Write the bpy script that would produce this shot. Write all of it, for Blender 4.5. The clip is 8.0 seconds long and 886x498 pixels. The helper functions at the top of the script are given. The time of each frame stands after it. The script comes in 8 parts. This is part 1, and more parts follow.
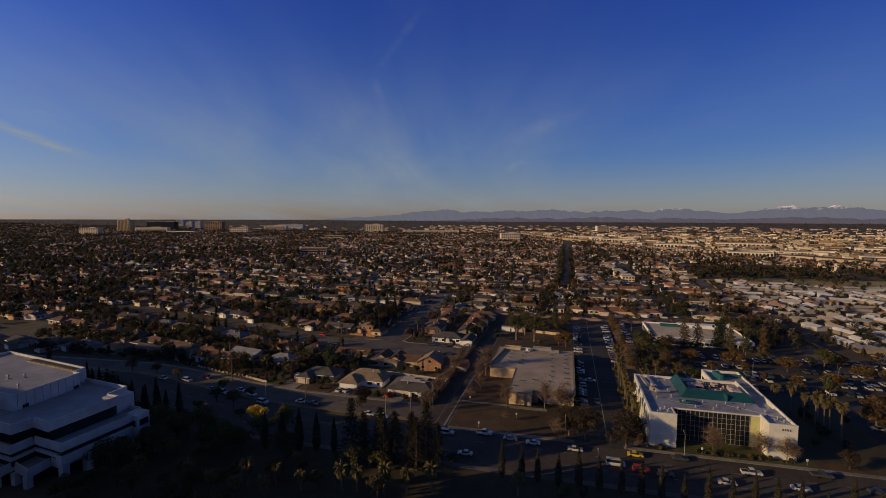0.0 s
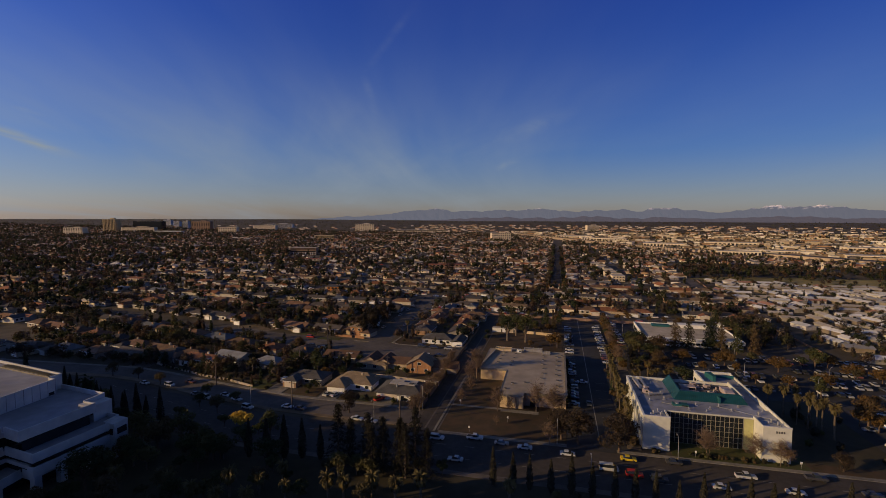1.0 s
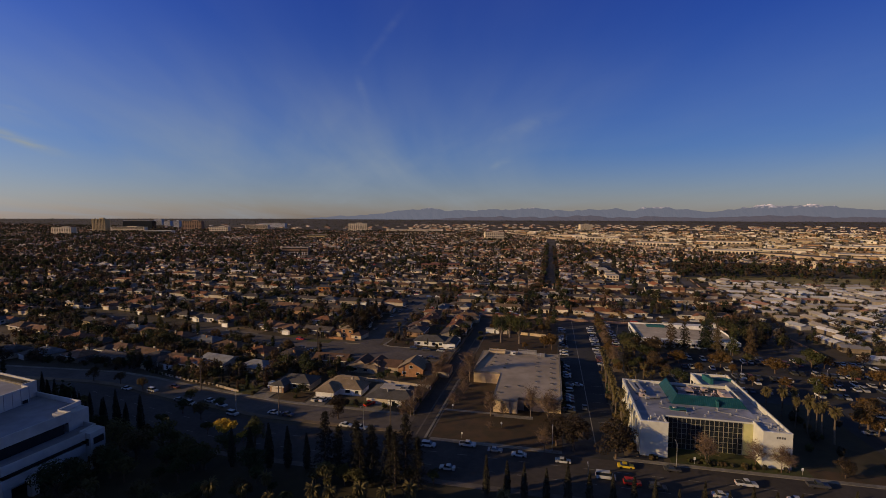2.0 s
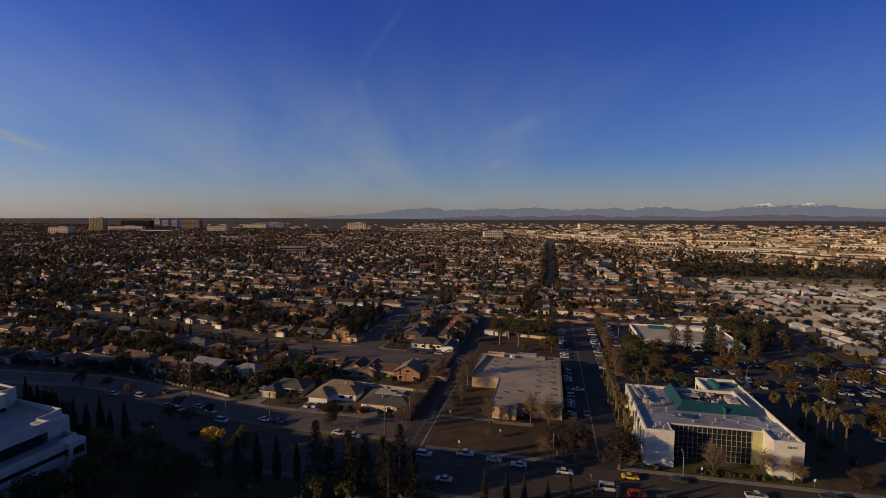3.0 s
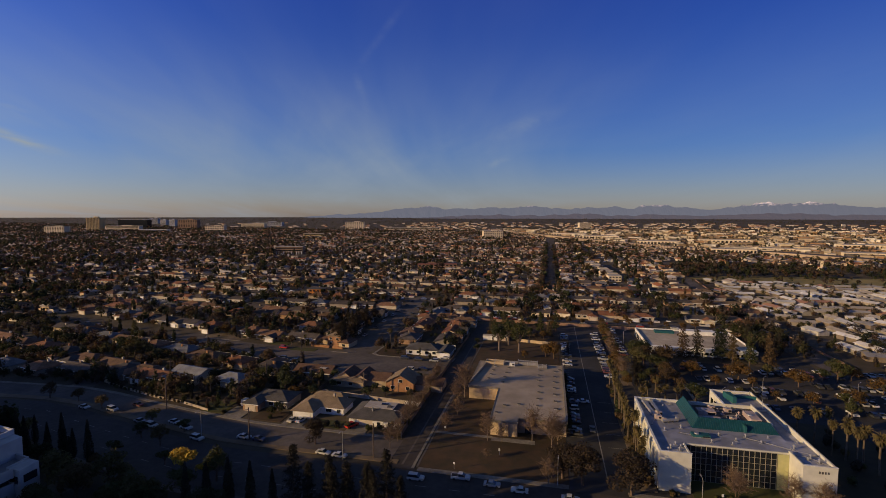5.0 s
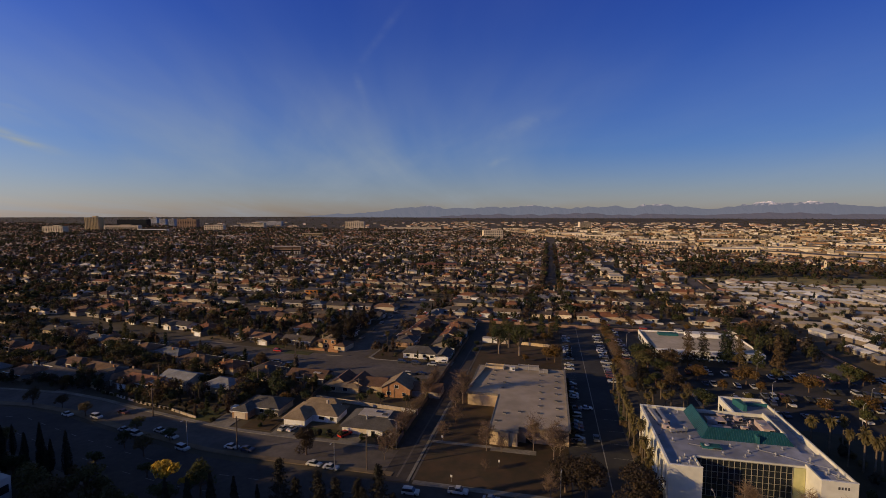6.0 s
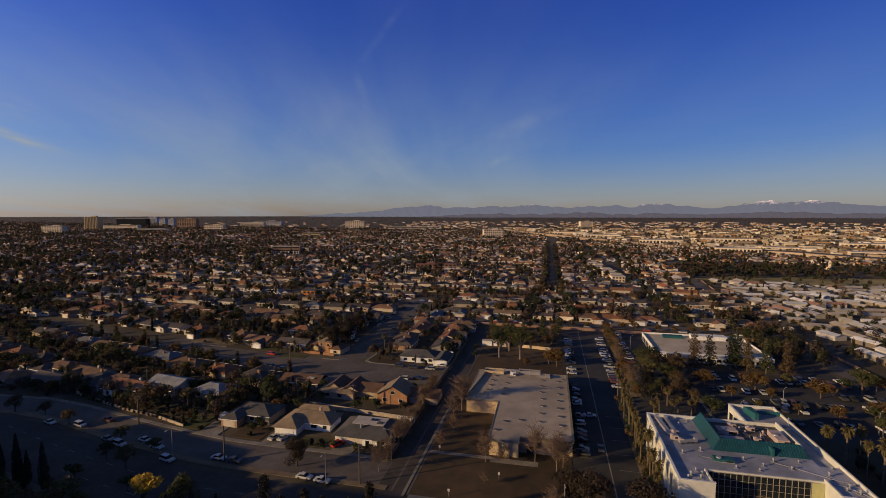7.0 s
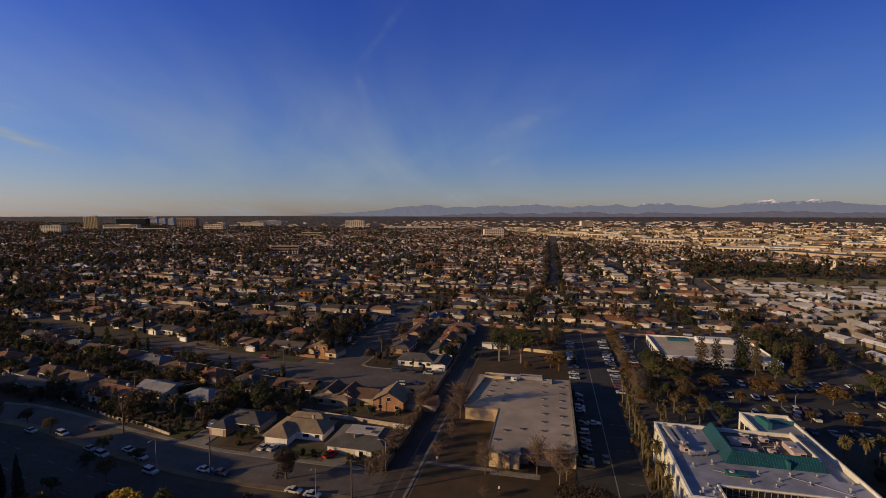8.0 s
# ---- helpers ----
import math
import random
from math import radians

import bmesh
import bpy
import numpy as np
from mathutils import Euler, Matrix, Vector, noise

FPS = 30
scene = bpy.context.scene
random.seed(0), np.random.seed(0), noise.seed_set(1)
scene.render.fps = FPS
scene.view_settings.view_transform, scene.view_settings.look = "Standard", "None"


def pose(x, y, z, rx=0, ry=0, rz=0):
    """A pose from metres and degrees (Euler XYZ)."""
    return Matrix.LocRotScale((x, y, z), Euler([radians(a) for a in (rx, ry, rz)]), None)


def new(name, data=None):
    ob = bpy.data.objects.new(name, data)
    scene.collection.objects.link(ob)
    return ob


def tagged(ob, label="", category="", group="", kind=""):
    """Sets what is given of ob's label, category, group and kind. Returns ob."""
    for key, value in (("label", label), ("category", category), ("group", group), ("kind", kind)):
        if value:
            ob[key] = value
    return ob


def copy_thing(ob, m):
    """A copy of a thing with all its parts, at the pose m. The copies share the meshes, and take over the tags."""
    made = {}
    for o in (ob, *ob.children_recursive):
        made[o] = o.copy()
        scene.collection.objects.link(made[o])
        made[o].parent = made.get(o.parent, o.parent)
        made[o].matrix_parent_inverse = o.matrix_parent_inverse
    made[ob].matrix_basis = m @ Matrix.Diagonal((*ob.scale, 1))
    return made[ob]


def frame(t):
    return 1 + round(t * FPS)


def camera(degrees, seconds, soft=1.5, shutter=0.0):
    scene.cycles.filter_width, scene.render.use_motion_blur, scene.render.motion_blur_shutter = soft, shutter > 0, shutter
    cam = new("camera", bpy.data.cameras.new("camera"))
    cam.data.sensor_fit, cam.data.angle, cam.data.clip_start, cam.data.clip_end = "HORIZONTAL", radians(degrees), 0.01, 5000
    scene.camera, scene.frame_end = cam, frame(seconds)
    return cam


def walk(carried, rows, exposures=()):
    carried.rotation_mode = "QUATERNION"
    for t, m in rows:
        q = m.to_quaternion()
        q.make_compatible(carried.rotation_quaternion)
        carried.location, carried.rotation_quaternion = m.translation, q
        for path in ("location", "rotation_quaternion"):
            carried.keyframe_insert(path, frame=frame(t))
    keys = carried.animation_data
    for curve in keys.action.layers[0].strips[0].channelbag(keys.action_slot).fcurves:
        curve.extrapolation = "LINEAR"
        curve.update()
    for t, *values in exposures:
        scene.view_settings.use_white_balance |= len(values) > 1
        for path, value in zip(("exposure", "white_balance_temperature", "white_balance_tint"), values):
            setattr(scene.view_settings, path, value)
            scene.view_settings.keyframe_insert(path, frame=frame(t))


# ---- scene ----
# The world's axes follow the street grid: x along the boulevard, y across it towards the mountains.
cam = camera(86.1, 8.0, soft=0.7)
ROWS = [
    (0.0, 0.04, 0.01, 69.83, 14.70, -3.68, 0.17),
    (0.5, -0.21, 1.65, 69.93, 14.06, -3.72, 0.15),
    (1.0, -0.46, 3.67, 70.02, 13.59, -3.75, 0.14),
    (1.5, -0.71, 6.02, 70.10, 13.06, -3.79, 0.12),
    (3.0, -1.51, 14.49, 70.32, 12.70, -3.91, 0.08),
    (3.5, -1.78, 17.64, 70.38, 12.69, -3.94, 0.06),
    (4.0, -2.05, 20.90, 70.43, 12.67, -3.98, 0.05),
    (4.5, -2.33, 24.22, 70.48, 12.66, -4.01, 0.03),
    (6.0, -3.15, 34.40, 70.60, 12.67, -4.11, -0.02),
    (6.5, -3.43, 37.80, 70.62, 12.70, -4.15, -0.03),
    (7.0, -3.70, 41.20, 70.64, 12.73, -4.18, -0.05),
    (7.5, -3.97, 44.58, 70.66, 12.74, -4.21, -0.06),
    (8.0, -4.24, 47.95, 70.67, 12.80, -4.24, -0.08),
]
walk(cam, [(t, pose(x, y, z, 90 + pitch, 0, yaw) @ pose(0, 0, 0, 0, 0, roll)) for t, x, y, z, yaw, pitch, roll in ROWS],
     exposures=[(0.0, -0.22), (1.5, -0.15), (3.5, -0.07), (4.5, -0.03), (6.5, 0.02), (8.0, 0.05)])

# ---- light: low winter sun from the south-west, clear sky with thin cirrus ----
SUN_EL = radians(13.6)
SUN_AZ = math.atan2(-0.855, -0.52)  # clockwise from +y
sun_dir = Vector((math.sin(SUN_AZ) * math.cos(SUN_EL), math.cos(SUN_AZ) * math.cos(SUN_EL), math.sin(SUN_EL)))
sun = new("sun", bpy.data.lights.new("sun", "SUN"))
sun.data.energy, sun.data.angle, sun.data.color = 4.4, radians(0.6), (1.0, 0.68, 0.32)
sun.matrix_world = sun_dir.to_track_quat("Z", "Y").to_matrix().to_4x4()

world = bpy.data.worlds.new("world")
scene.world = world
world.use_nodes = True
wn, wl = world.node_tree.nodes, world.node_tree.links
sky = wn.new("ShaderNodeTexSky")
sky.sky_type, sky.sun_disc = "NISHITA", False
sky.sun_elevation, sky.sun_rotation = SUN_EL, SUN_AZ % (2 * math.pi)
sky.air_density, sky.dust_density, sky.ozone_density, sky.altitude = 1.0, 0.6, 3.0, 100
SKY_STRENGTH = 0.078


def wmath(op, a, b=None):
    node = wn.new("ShaderNodeMath")
    node.operation = op
    for k, v in enumerate((a, b)):
        if v is None:
            continue
        if isinstance(v, (int, float)):
            node.inputs[k].default_value = v
        else:
            wl.new(v, node.inputs[k])
    return node.outputs[0]


wtc = wn.new("ShaderNodeTexCoord")
wsep = wn.new("ShaderNodeSeparateXYZ")
wl.new(wtc.outputs["Generated"], wsep.inputs[0])
# cirrus on a flat layer high above: the way through the sky, divided by its height
lift = wmath("ADD", wmath("MAXIMUM", wsep.outputs["Z"], 0.0), 0.09)
wcomb = wn.new("ShaderNodeCombineXYZ")
wl.new(wmath("DIVIDE", wsep.outputs["X"], lift), wcomb.inputs[0])
wl.new(wmath("DIVIDE", wsep.outputs["Y"], lift), wcomb.inputs[1])


def cirrus(angle, sx, sy, scale, low, high, detail=7.0, warp=0.5, shift=0.0):
    mp = wn.new("ShaderNodeMapping")
    mp.vector_type = "TEXTURE"
    mp.inputs["Rotation"].default_value = (0, 0, radians(angle))
    mp.inputs["Scale"].default_value = (sx, sy, 1)
    mp.inputs["Location"].default_value = (shift, 0.6 * shift, 0)
    wl.new(wcomb.outputs[0], mp.inputs[0])
    nz = wn.new("ShaderNodeTexNoise")
    nz.inputs["Scale"].default_value, nz.inputs["Detail"].default_value = scale, detail
    nz.inputs["Roughness"].default_value, nz.inputs["Distortion"].default_value = 0.58, warp
    wl.new(mp.outputs[0], nz.inputs[0])
    rp = wn.new("ShaderNodeMapRange")
    rp.interpolation_type = "SMOOTHSTEP"
    rp.inputs["From Min"].default_value, rp.inputs["From Max"].default_value = low, high
    wl.new(nz.outputs["Fac"], rp.inputs[0])
    return rp.outputs[0]




def wisp(a, b, width, amount):
    """A drawn-out shred of cirrus along the arc between two directions."""
    a, b = Vector(a).normalized(), Vector(b).normalized()
    n = a.cross(b).normalized()
    t = n.cross(a)
    reach = math.atan2(b.dot(t), b.dot(a))
    grain = cirrus(105, 1.6, 0.8, 2.6, 0.25, 0.85, 6.0, 0.8, 3.3)

    def along(way):
        d = wn.new("ShaderNodeVectorMath")
        d.operation = "DOT_PRODUCT"
        d.inputs[1].default_value = way
        wl.new(wtc.outputs["Generated"], d.inputs[0])
        return d.outputs["Value"]

    def ease(v, lo, hi):
        rp = wn.new("ShaderNodeMapRange")
        rp.interpolation_type = "SMOOTHSTEP"
        rp.inputs["From Min"].default_value, rp.inputs["From Max"].default_value = lo, hi
        wl.new(v, rp.inputs[0])
        return rp.outputs[0]
    core = ease(wmath("ABSOLUTE", along(n)), width, 0.0)
    u = wmath("ARCTAN2", along(t), along(a))
    ends = wmath("MULTIPLY", ease(u, -0.25 * reach, 0.35 * reach), ease(u, 1.25 * reach, 0.65 * reach))
    return wmath("MULTIPLY", wmath("MULTIPLY", core, ends), wmath("MULTIPLY", grain, amount))


veil = wmath("MULTIPLY", cirrus(99, 5.2, 1.9, 0.55, 0.30, 0.78, 5.0, 0.6, 2.1), 0.72)
streaks = wmath("MULTIPLY", cirrus(118, 4.5, 0.9, 0.6, 0.44, 0.82, 7.0, 0.8, 7.7), 0.30)
wisps = None
for a_, b_, w_, k_ in (((-0.85, 0.51, 0.150), (-0.777, 0.621, 0.100), 0.012, 0.95), ((-0.272, 0.878, 0.394), (-0.366, 0.885, 0.290), 0.012, 0.15), ((-0.374, 0.886, 0.280), (-0.359, 0.912, 0.198), 0.013, 0.15),
                       ((-0.124, 0.98, 0.158), (0.02, 0.978, 0.207), 0.022, 0.24), ((-0.125, 0.987, 0.102), (-0.08, 0.99, 0.12), 0.012, 0.26), ((-0.81, 0.563, 0.168), (-0.79, 0.590, 0.160), 0.005, 0.4)):
    w_ = wisp(a_, b_, w_, k_)
    wisps = w_ if wisps is None else wmath("ADD", wisps, w_)
wband = wn.new("ShaderNodeMapRange")
wband.interpolation_type = "SMOOTHSTEP"
wband.inputs["From Min"].default_value, wband.inputs["From Max"].default_value = 0.36, 0.08
wband.inputs["To Min"].default_value, wband.inputs["To Max"].default_value = 0.16, 1.0
wl.new(wsep.outputs["Z"], wband.inputs[0])
wwest = wn.new("ShaderNodeMapRange")
wwest.interpolation_type = "SMOOTHSTEP"
wwest.inputs["From Min"].default_value, wwest.inputs["From Max"].default_value = 0.45, -0.35
wwest.inputs["To Min"].default_value, wwest.inputs["To Max"].default_value = 0.35, 1.0
wl.new(wsep.outputs["X"], wwest.inputs[0])
cloud = wmath("ADD", wisps, wmath("MULTIPLY", wmath("MULTIPLY", wmath("ADD", veil, streaks), wband.outputs[0]), wwest.outputs[0]))
wmix = wn.new("ShaderNodeMix")
wmix.data_type = "RGBA"
wl.new(cloud, wmix.inputs["Factor"])
# milky horizon, deep winter blue above; overhead, out of view, warmed to fill shade
wtint = wn.new("ShaderNodeValToRGB")
for at, c in ((0.0, (1.34, 1.15, 1.38)), (0.13, (0.67, 0.88, 1.60)), (0.42, (0.235, 0.53, 1.82)), (0.54, (0.66, 0.64, 0.82)), (1.0, (1.10, 0.92, 0.80))):
    el = wtint.color_ramp.elements[0] if at == 0 else wtint.color_ramp.elements[-1] if at == 1 else wtint.color_ramp.elements.new(at)
    el.color = (*c, 1)
wl.new(wsep.outputs["Z"], wtint.inputs[0])
wmul = wn.new("ShaderNodeMix")
wmul.data_type, wmul.blend_type = "RGBA", "MULTIPLY"
wmul.inputs["Factor"].default_value = 1.0
wl.new(sky.outputs[0], wmul.inputs["A"])
wl.new(wtint.outputs["Color"], wmul.inputs["B"])
# the sky is brighter towards the sun and darker away from it
wdot = wn.new("ShaderNodeVectorMath")
wdot.operation = "DOT_PRODUCT"
wdot.inputs[1].default_value = (sun_dir.x, sun_dir.y, 0)
wl.new(wtc.outputs["Generated"], wdot.inputs[0])
wside = wmath("ADD", wmath("MULTIPLY", wdot.outputs["Value"], 0.34), 0.93)
wgrad = wn.new("ShaderNodeVectorMath")
wgrad.operation = "SCALE"
wl.new(wmul.outputs["Result"], wgrad.inputs[0])
wl.new(wside, wgrad.inputs["Scale"])
wl.new(wgrad.outputs[0], wmix.inputs["A"])
wmix.inputs["B"].default_value = (3.7, 4.4, 5.2, 1)
wn["Background"].inputs[1].default_value = SKY_STRENGTH
wl.new(wmix.outputs["Result"], wn["Background"].inputs[0])

# ---- materials ----


def mat(name, a, b=None, scale=1.0, rough=0.85, metal=0.0, bump=0.0, tints=(), island=False, stain=0.25, spec=0.3, stretch=None, leaf=0.0):
    """A procedural surface: colours a to b by a fine noise, broad stains over it, and tints by thing (or by island of a joined mesh)."""
    m = bpy.data.materials.new(name)
    m.use_nodes = True
    nt, ln = m.node_tree.nodes, m.node_tree.links
    bs = nt["Principled BSDF"]
    bs.inputs["Roughness"].default_value, bs.inputs["Metallic"].default_value = rough, metal
    bs.inputs["Specular IOR Level"].default_value = spec
    b = b or tuple(v * 0.75 for v in a)
    tc = nt.new("ShaderNodeTexCoord")
    src = tc.outputs["Object"]
    if stretch:
        mp = nt.new("ShaderNodeMapping")
        mp.inputs["Scale"].default_value = stretch
        ln.new(src, mp.inputs[0])
        src = mp.outputs[0]
    n1 = nt.new("ShaderNodeTexNoise")
    n1.inputs["Scale"].default_value, n1.inputs["Detail"].default_value = scale, 5
    ln.new(src, n1.inputs[0])
    mx = nt.new("ShaderNodeMix")
    mx.data_type = "RGBA"
    mx.inputs["A"].default_value, mx.inputs["B"].default_value = (*a, 1), (*b, 1)
    r1 = nt.new("ShaderNodeMapRange")
    r1.inputs["From Min"].default_value, r1.inputs["From Max"].default_value = 0.35, 0.65
    ln.new(n1.outputs["Fac"], r1.inputs[0])
    ln.new(r1.outputs[0], mx.inputs["Factor"])
    col = mx.outputs["Result"]
    if tints:
        if island:
            rnd = nt.new("ShaderNodeNewGeometry").outputs["Random Per Island"]
        else:
            rnd = nt.new("ShaderNodeObjectInfo").outputs["Random"]
        cr = nt.new("ShaderNodeValToRGB")
        cr.color_ramp.interpolation = "CONSTANT"
        els = cr.color_ramp.elements
        for i, c in enumerate(tints):
            el = els[i] if i < 2 else els.new(i / len(tints))
            el.position = i / len(tints)
            el.color = (*c, 1)
        ln.new(rnd, cr.inputs[0])
        tm = nt.new("ShaderNodeMix")
        tm.data_type, tm.blend_type = "RGBA", "MULTIPLY"
        tm.inputs["Factor"].default_value = 1.0
        ln.new(col, tm.inputs["A"])
        ln.new(cr.outputs[0], tm.inputs["B"])
        col = tm.outputs["Result"]
    if stain:
        n2 = nt.new("ShaderNodeTexNoise")
        n2.inputs["Scale"].default_value, n2.inputs["Detail"].default_value = scale * 0.13, 3
        ln.new(tc.outputs["Object"], n2.inputs[0])
        r2 = nt.new("ShaderNodeMapRange")
        r2.inputs["From Min"].default_value, r2.inputs["From Max"].default_value = 0.3, 0.7
        r2.inputs["To Min"].default_value, r2.inputs["To Max"].default_value = 1 - stain, 1 + 0.3 * stain
        ln.new(n2.outputs["Fac"], r2.inputs[0])
        sm = nt.new("ShaderNodeMix")
        sm.data_type, sm.blend_type = "RGBA", "MULTIPLY"
        sm.inputs["Factor"].default_value = 1.0
        ln.new(col, sm.inputs["A"])
        ln.new(r2.outputs[0], sm.inputs["B"])
        col = sm.outputs["Result"]
    ln.new(col, bs.inputs["Base Color"])
    if bump:
        bp = nt.new("ShaderNodeBump")
        bp.inputs["Strength"].default_value, bp.inputs["Distance"].default_value = bump, 0.05
        ln.new(n1.outputs["Fac"], bp.inputs["Height"])
        ln.new(bp.outputs[0], bs.inputs["Normal"])
    if leaf:
        tr = nt.new("ShaderNodeBsdfTranslucent")
        ln.new(col, tr.inputs["Color"])
        ms = nt.new("ShaderNodeMixShader")
        ms.inputs[0].default_value = leaf
        ln.new(bs.outputs[0], ms.inputs[1])
        ln.new(tr.outputs[0], ms.inputs[2])
        ln.new(ms.outputs[0], nt["Material Output"].inputs[0])
    return m


def backdrop_mat(name, low, high, snow, snow_from, snow_to, haze_glow):
    """Mountains many kilometres off: their colour, haze painted on as an even emission, and snow above a height."""
    m = bpy.data.materials.new(name)
    m.use_nodes = True
    nt, ln = m.node_tree.nodes, m.node_tree.links
    bs = nt["Principled BSDF"]
    bs.inputs["Roughness"].default_value, bs.inputs["Specular IOR Level"].default_value = 1.0, 0.0
    tc = nt.new("ShaderNodeTexCoord")
    sp = nt.new("ShaderNodeSeparateXYZ")
    ln.new(tc.outputs["Object"], sp.inputs[0])
    nz = nt.new("ShaderNodeTexNoise")
    nz.inputs["Scale"].default_value, nz.inputs["Detail"].default_value = 0.02, 8
    ln.new(tc.outputs["Object"], nz.inputs[0])
    ad = nt.new("ShaderNodeMath")
    ad.operation = "MULTIPLY_ADD"
    ad.inputs[1].default_value, ad.inputs[2].default_value = 90.0, -45.0
    ln.new(nz.outputs["Fac"], ad.inputs[0])
    hz = nt.new("ShaderNodeMath")
    hz.operation = "ADD"
    ln.new(ad.outputs[0], hz.inputs[0])
    ln.new(sp.outputs["Z"], hz.inputs[1])
    rg = nt.new("ShaderNodeMapRange")
    rg.inputs["From Min"].default_value, rg.inputs["From Max"].default_value = snow_from, snow_to
    ln.new(hz.outputs[0], rg.inputs[0])
    base = nt.new("ShaderNodeMix")
    base.data_type = "RGBA"
    base.inputs["A"].default_value, base.inputs["B"].default_value = (*low, 1), (*high, 1)
    ln.new(nz.outputs["Fac"], base.inputs["Factor"])
    mx = nt.new("ShaderNodeMix")
    mx.data_type = "RGBA"
    mx.inputs["B"].default_value = (*snow, 1)
    ln.new(rg.outputs[0], mx.inputs["Factor"])
    ln.new(base.outputs["Result"], mx.inputs["A"])
    ln.new(mx.outputs["Result"], bs.inputs["Base Color"])
    # the haze before the ridge, put in as a flat emission colour
    bs.inputs["Emission Color"].default_value = (*haze_glow, 1)
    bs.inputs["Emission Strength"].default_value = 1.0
    return m


WALL_TINTS = [(0.80, 0.74, 0.62), (0.62, 0.53, 0.40), (0.85, 0.83, 0.78), (0.52, 0.47, 0.42), (0.72, 0.60, 0.46), (0.45, 0.42, 0.38), (0.82, 0.78, 0.68), (0.58, 0.40, 0.28)]
ROOF_TINTS = [(0.21, 0.13, 0.08), (0.105, 0.092, 0.088), (0.27, 0.19, 0.12), (0.085, 0.08, 0.085), (0.15, 0.125, 0.11), (0.33, 0.14, 0.07), (0.13, 0.11, 0.10), (0.22, 0.13, 0.085), (0.40, 0.37, 0.36), (0.10, 0.085, 0.08), (0.36, 0.165, 0.09), (0.60, 0.58, 0.57), (0.31, 0.17, 0.10), (0.20, 0.21, 0.23)]
LEAF_TINTS = [(0.068, 0.074, 0.028), (0.100, 0.088, 0.032), (0.046, 0.056, 0.023), (0.115, 0.083, 0.036), (0.066, 0.070, 0.023), (0.108, 0.070, 0.034), (0.080, 0.066, 0.032), (0.116, 0.100, 0.038)]
CAR_TINTS = [(0.30, 0.30, 0.30), (0.05, 0.05, 0.055), (0.04, 0.045, 0.05), (0.06, 0.06, 0.06), (0.18, 0.18, 0.19), (0.03, 0.03, 0.035), (0.35, 0.36, 0.37), (0.24, 0.24, 0.25), (0.10, 0.11, 0.13), (0.36, 0.36, 0.35), (0.05, 0.06, 0.10), (0.14, 0.05, 0.045), (0.45, 0.42, 0.36)]

M_ground = mat("ground", (0.070, 0.056, 0.034), (0.105, 0.085, 0.058), 0.11, 0.95, stain=0.5)
M_asphalt = mat("asphalt", (0.070, 0.059, 0.052), (0.052, 0.044, 0.040), 0.6, 0.9, bump=0.1, stain=0.35)
M_lot = mat("car_park_asphalt", (0.050, 0.048, 0.048), (0.038, 0.037, 0.038), 0.4, 0.9, stain=0.4)
M_street = mat("old_asphalt", (0.128, 0.108, 0.094), (0.096, 0.083, 0.073), 0.5, 0.9, stain=0.35)
M_concrete = mat("concrete", (0.25, 0.225, 0.19), (0.18, 0.165, 0.14), 1.2, 0.9, stain=0.35)
M_lawn = mat("winter_lawn", (0.092, 0.056, 0.030), (0.058, 0.044, 0.023), 0.25, 0.95, bump=0.2, stain=0.45)
M_grass = mat("green_lawn", (0.054, 0.068, 0.020), (0.074, 0.068, 0.026), 0.4, 0.95, bump=0.2, stain=0.35)
M_dirt = mat("bare_earth", (0.20, 0.15, 0.095), (0.14, 0.105, 0.065), 0.3, 0.95, stain=0.4)
M_paint = mat("road_paint", (0.30, 0.28, 0.25), (0.16, 0.15, 0.14), 2.0, 0.8)
M_wall = mat("house_stucco", (0.66, 0.62, 0.56), (0.52, 0.48, 0.43), 1.2, 0.9, bump=0.15, tints=WALL_TINTS, stain=0.2)
M_roof = mat("shingles", (0.85, 0.85, 0.85), (0.55, 0.55, 0.55), 2.5, 0.9, bump=0.3, tints=[c for c in ROOF_TINTS if c[2] < 0.3], stain=0.35)
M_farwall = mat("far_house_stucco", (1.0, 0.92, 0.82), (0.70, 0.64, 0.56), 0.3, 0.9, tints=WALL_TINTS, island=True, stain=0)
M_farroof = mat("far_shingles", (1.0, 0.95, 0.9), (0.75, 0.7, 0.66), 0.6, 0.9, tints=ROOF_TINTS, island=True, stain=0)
M_trim = mat("white_trim", (0.78, 0.77, 0.73), (0.66, 0.65, 0.61), 2.0, 0.6, stain=0.2)
M_garage = mat("garage_door_paint", (1, 1, 1), (0.9, 0.9, 0.9), 2.0, 0.6, tints=[(0.78, 0.76, 0.70), (0.60, 0.52, 0.42), (0.80, 0.80, 0.78)], stain=0.15)
M_glass = mat("dark_window_glass", (0.015, 0.018, 0.022), (0.02, 0.024, 0.028), 0.5, 0.06, spec=0.5, stain=0)
M_office = mat("office_plaster", (0.60, 0.59, 0.51), (0.52, 0.51, 0.44), 0.5, 0.85, bump=0.1, stain=0.15)
M_office_roof = mat("roof_membrane", (0.36, 0.37, 0.43), (0.265, 0.275, 0.32), 0.35, 0.7, stain=0.4)
M_teal = mat("teal_standing_seam_metal", (0.006, 0.062, 0.082), (0.005, 0.050, 0.066), 0.8, 0.5, metal=0.0, stain=0.3)
M_tealdark = mat("teal_plaster", (0.02, 0.11, 0.12), (0.015, 0.09, 0.10), 0.8, 0.7, stain=0.25)
M_field = mat("dry_green_field", (0.31, 0.245, 0.095), (0.21, 0.18, 0.07), 0.06, 0.95, stain=0.4)
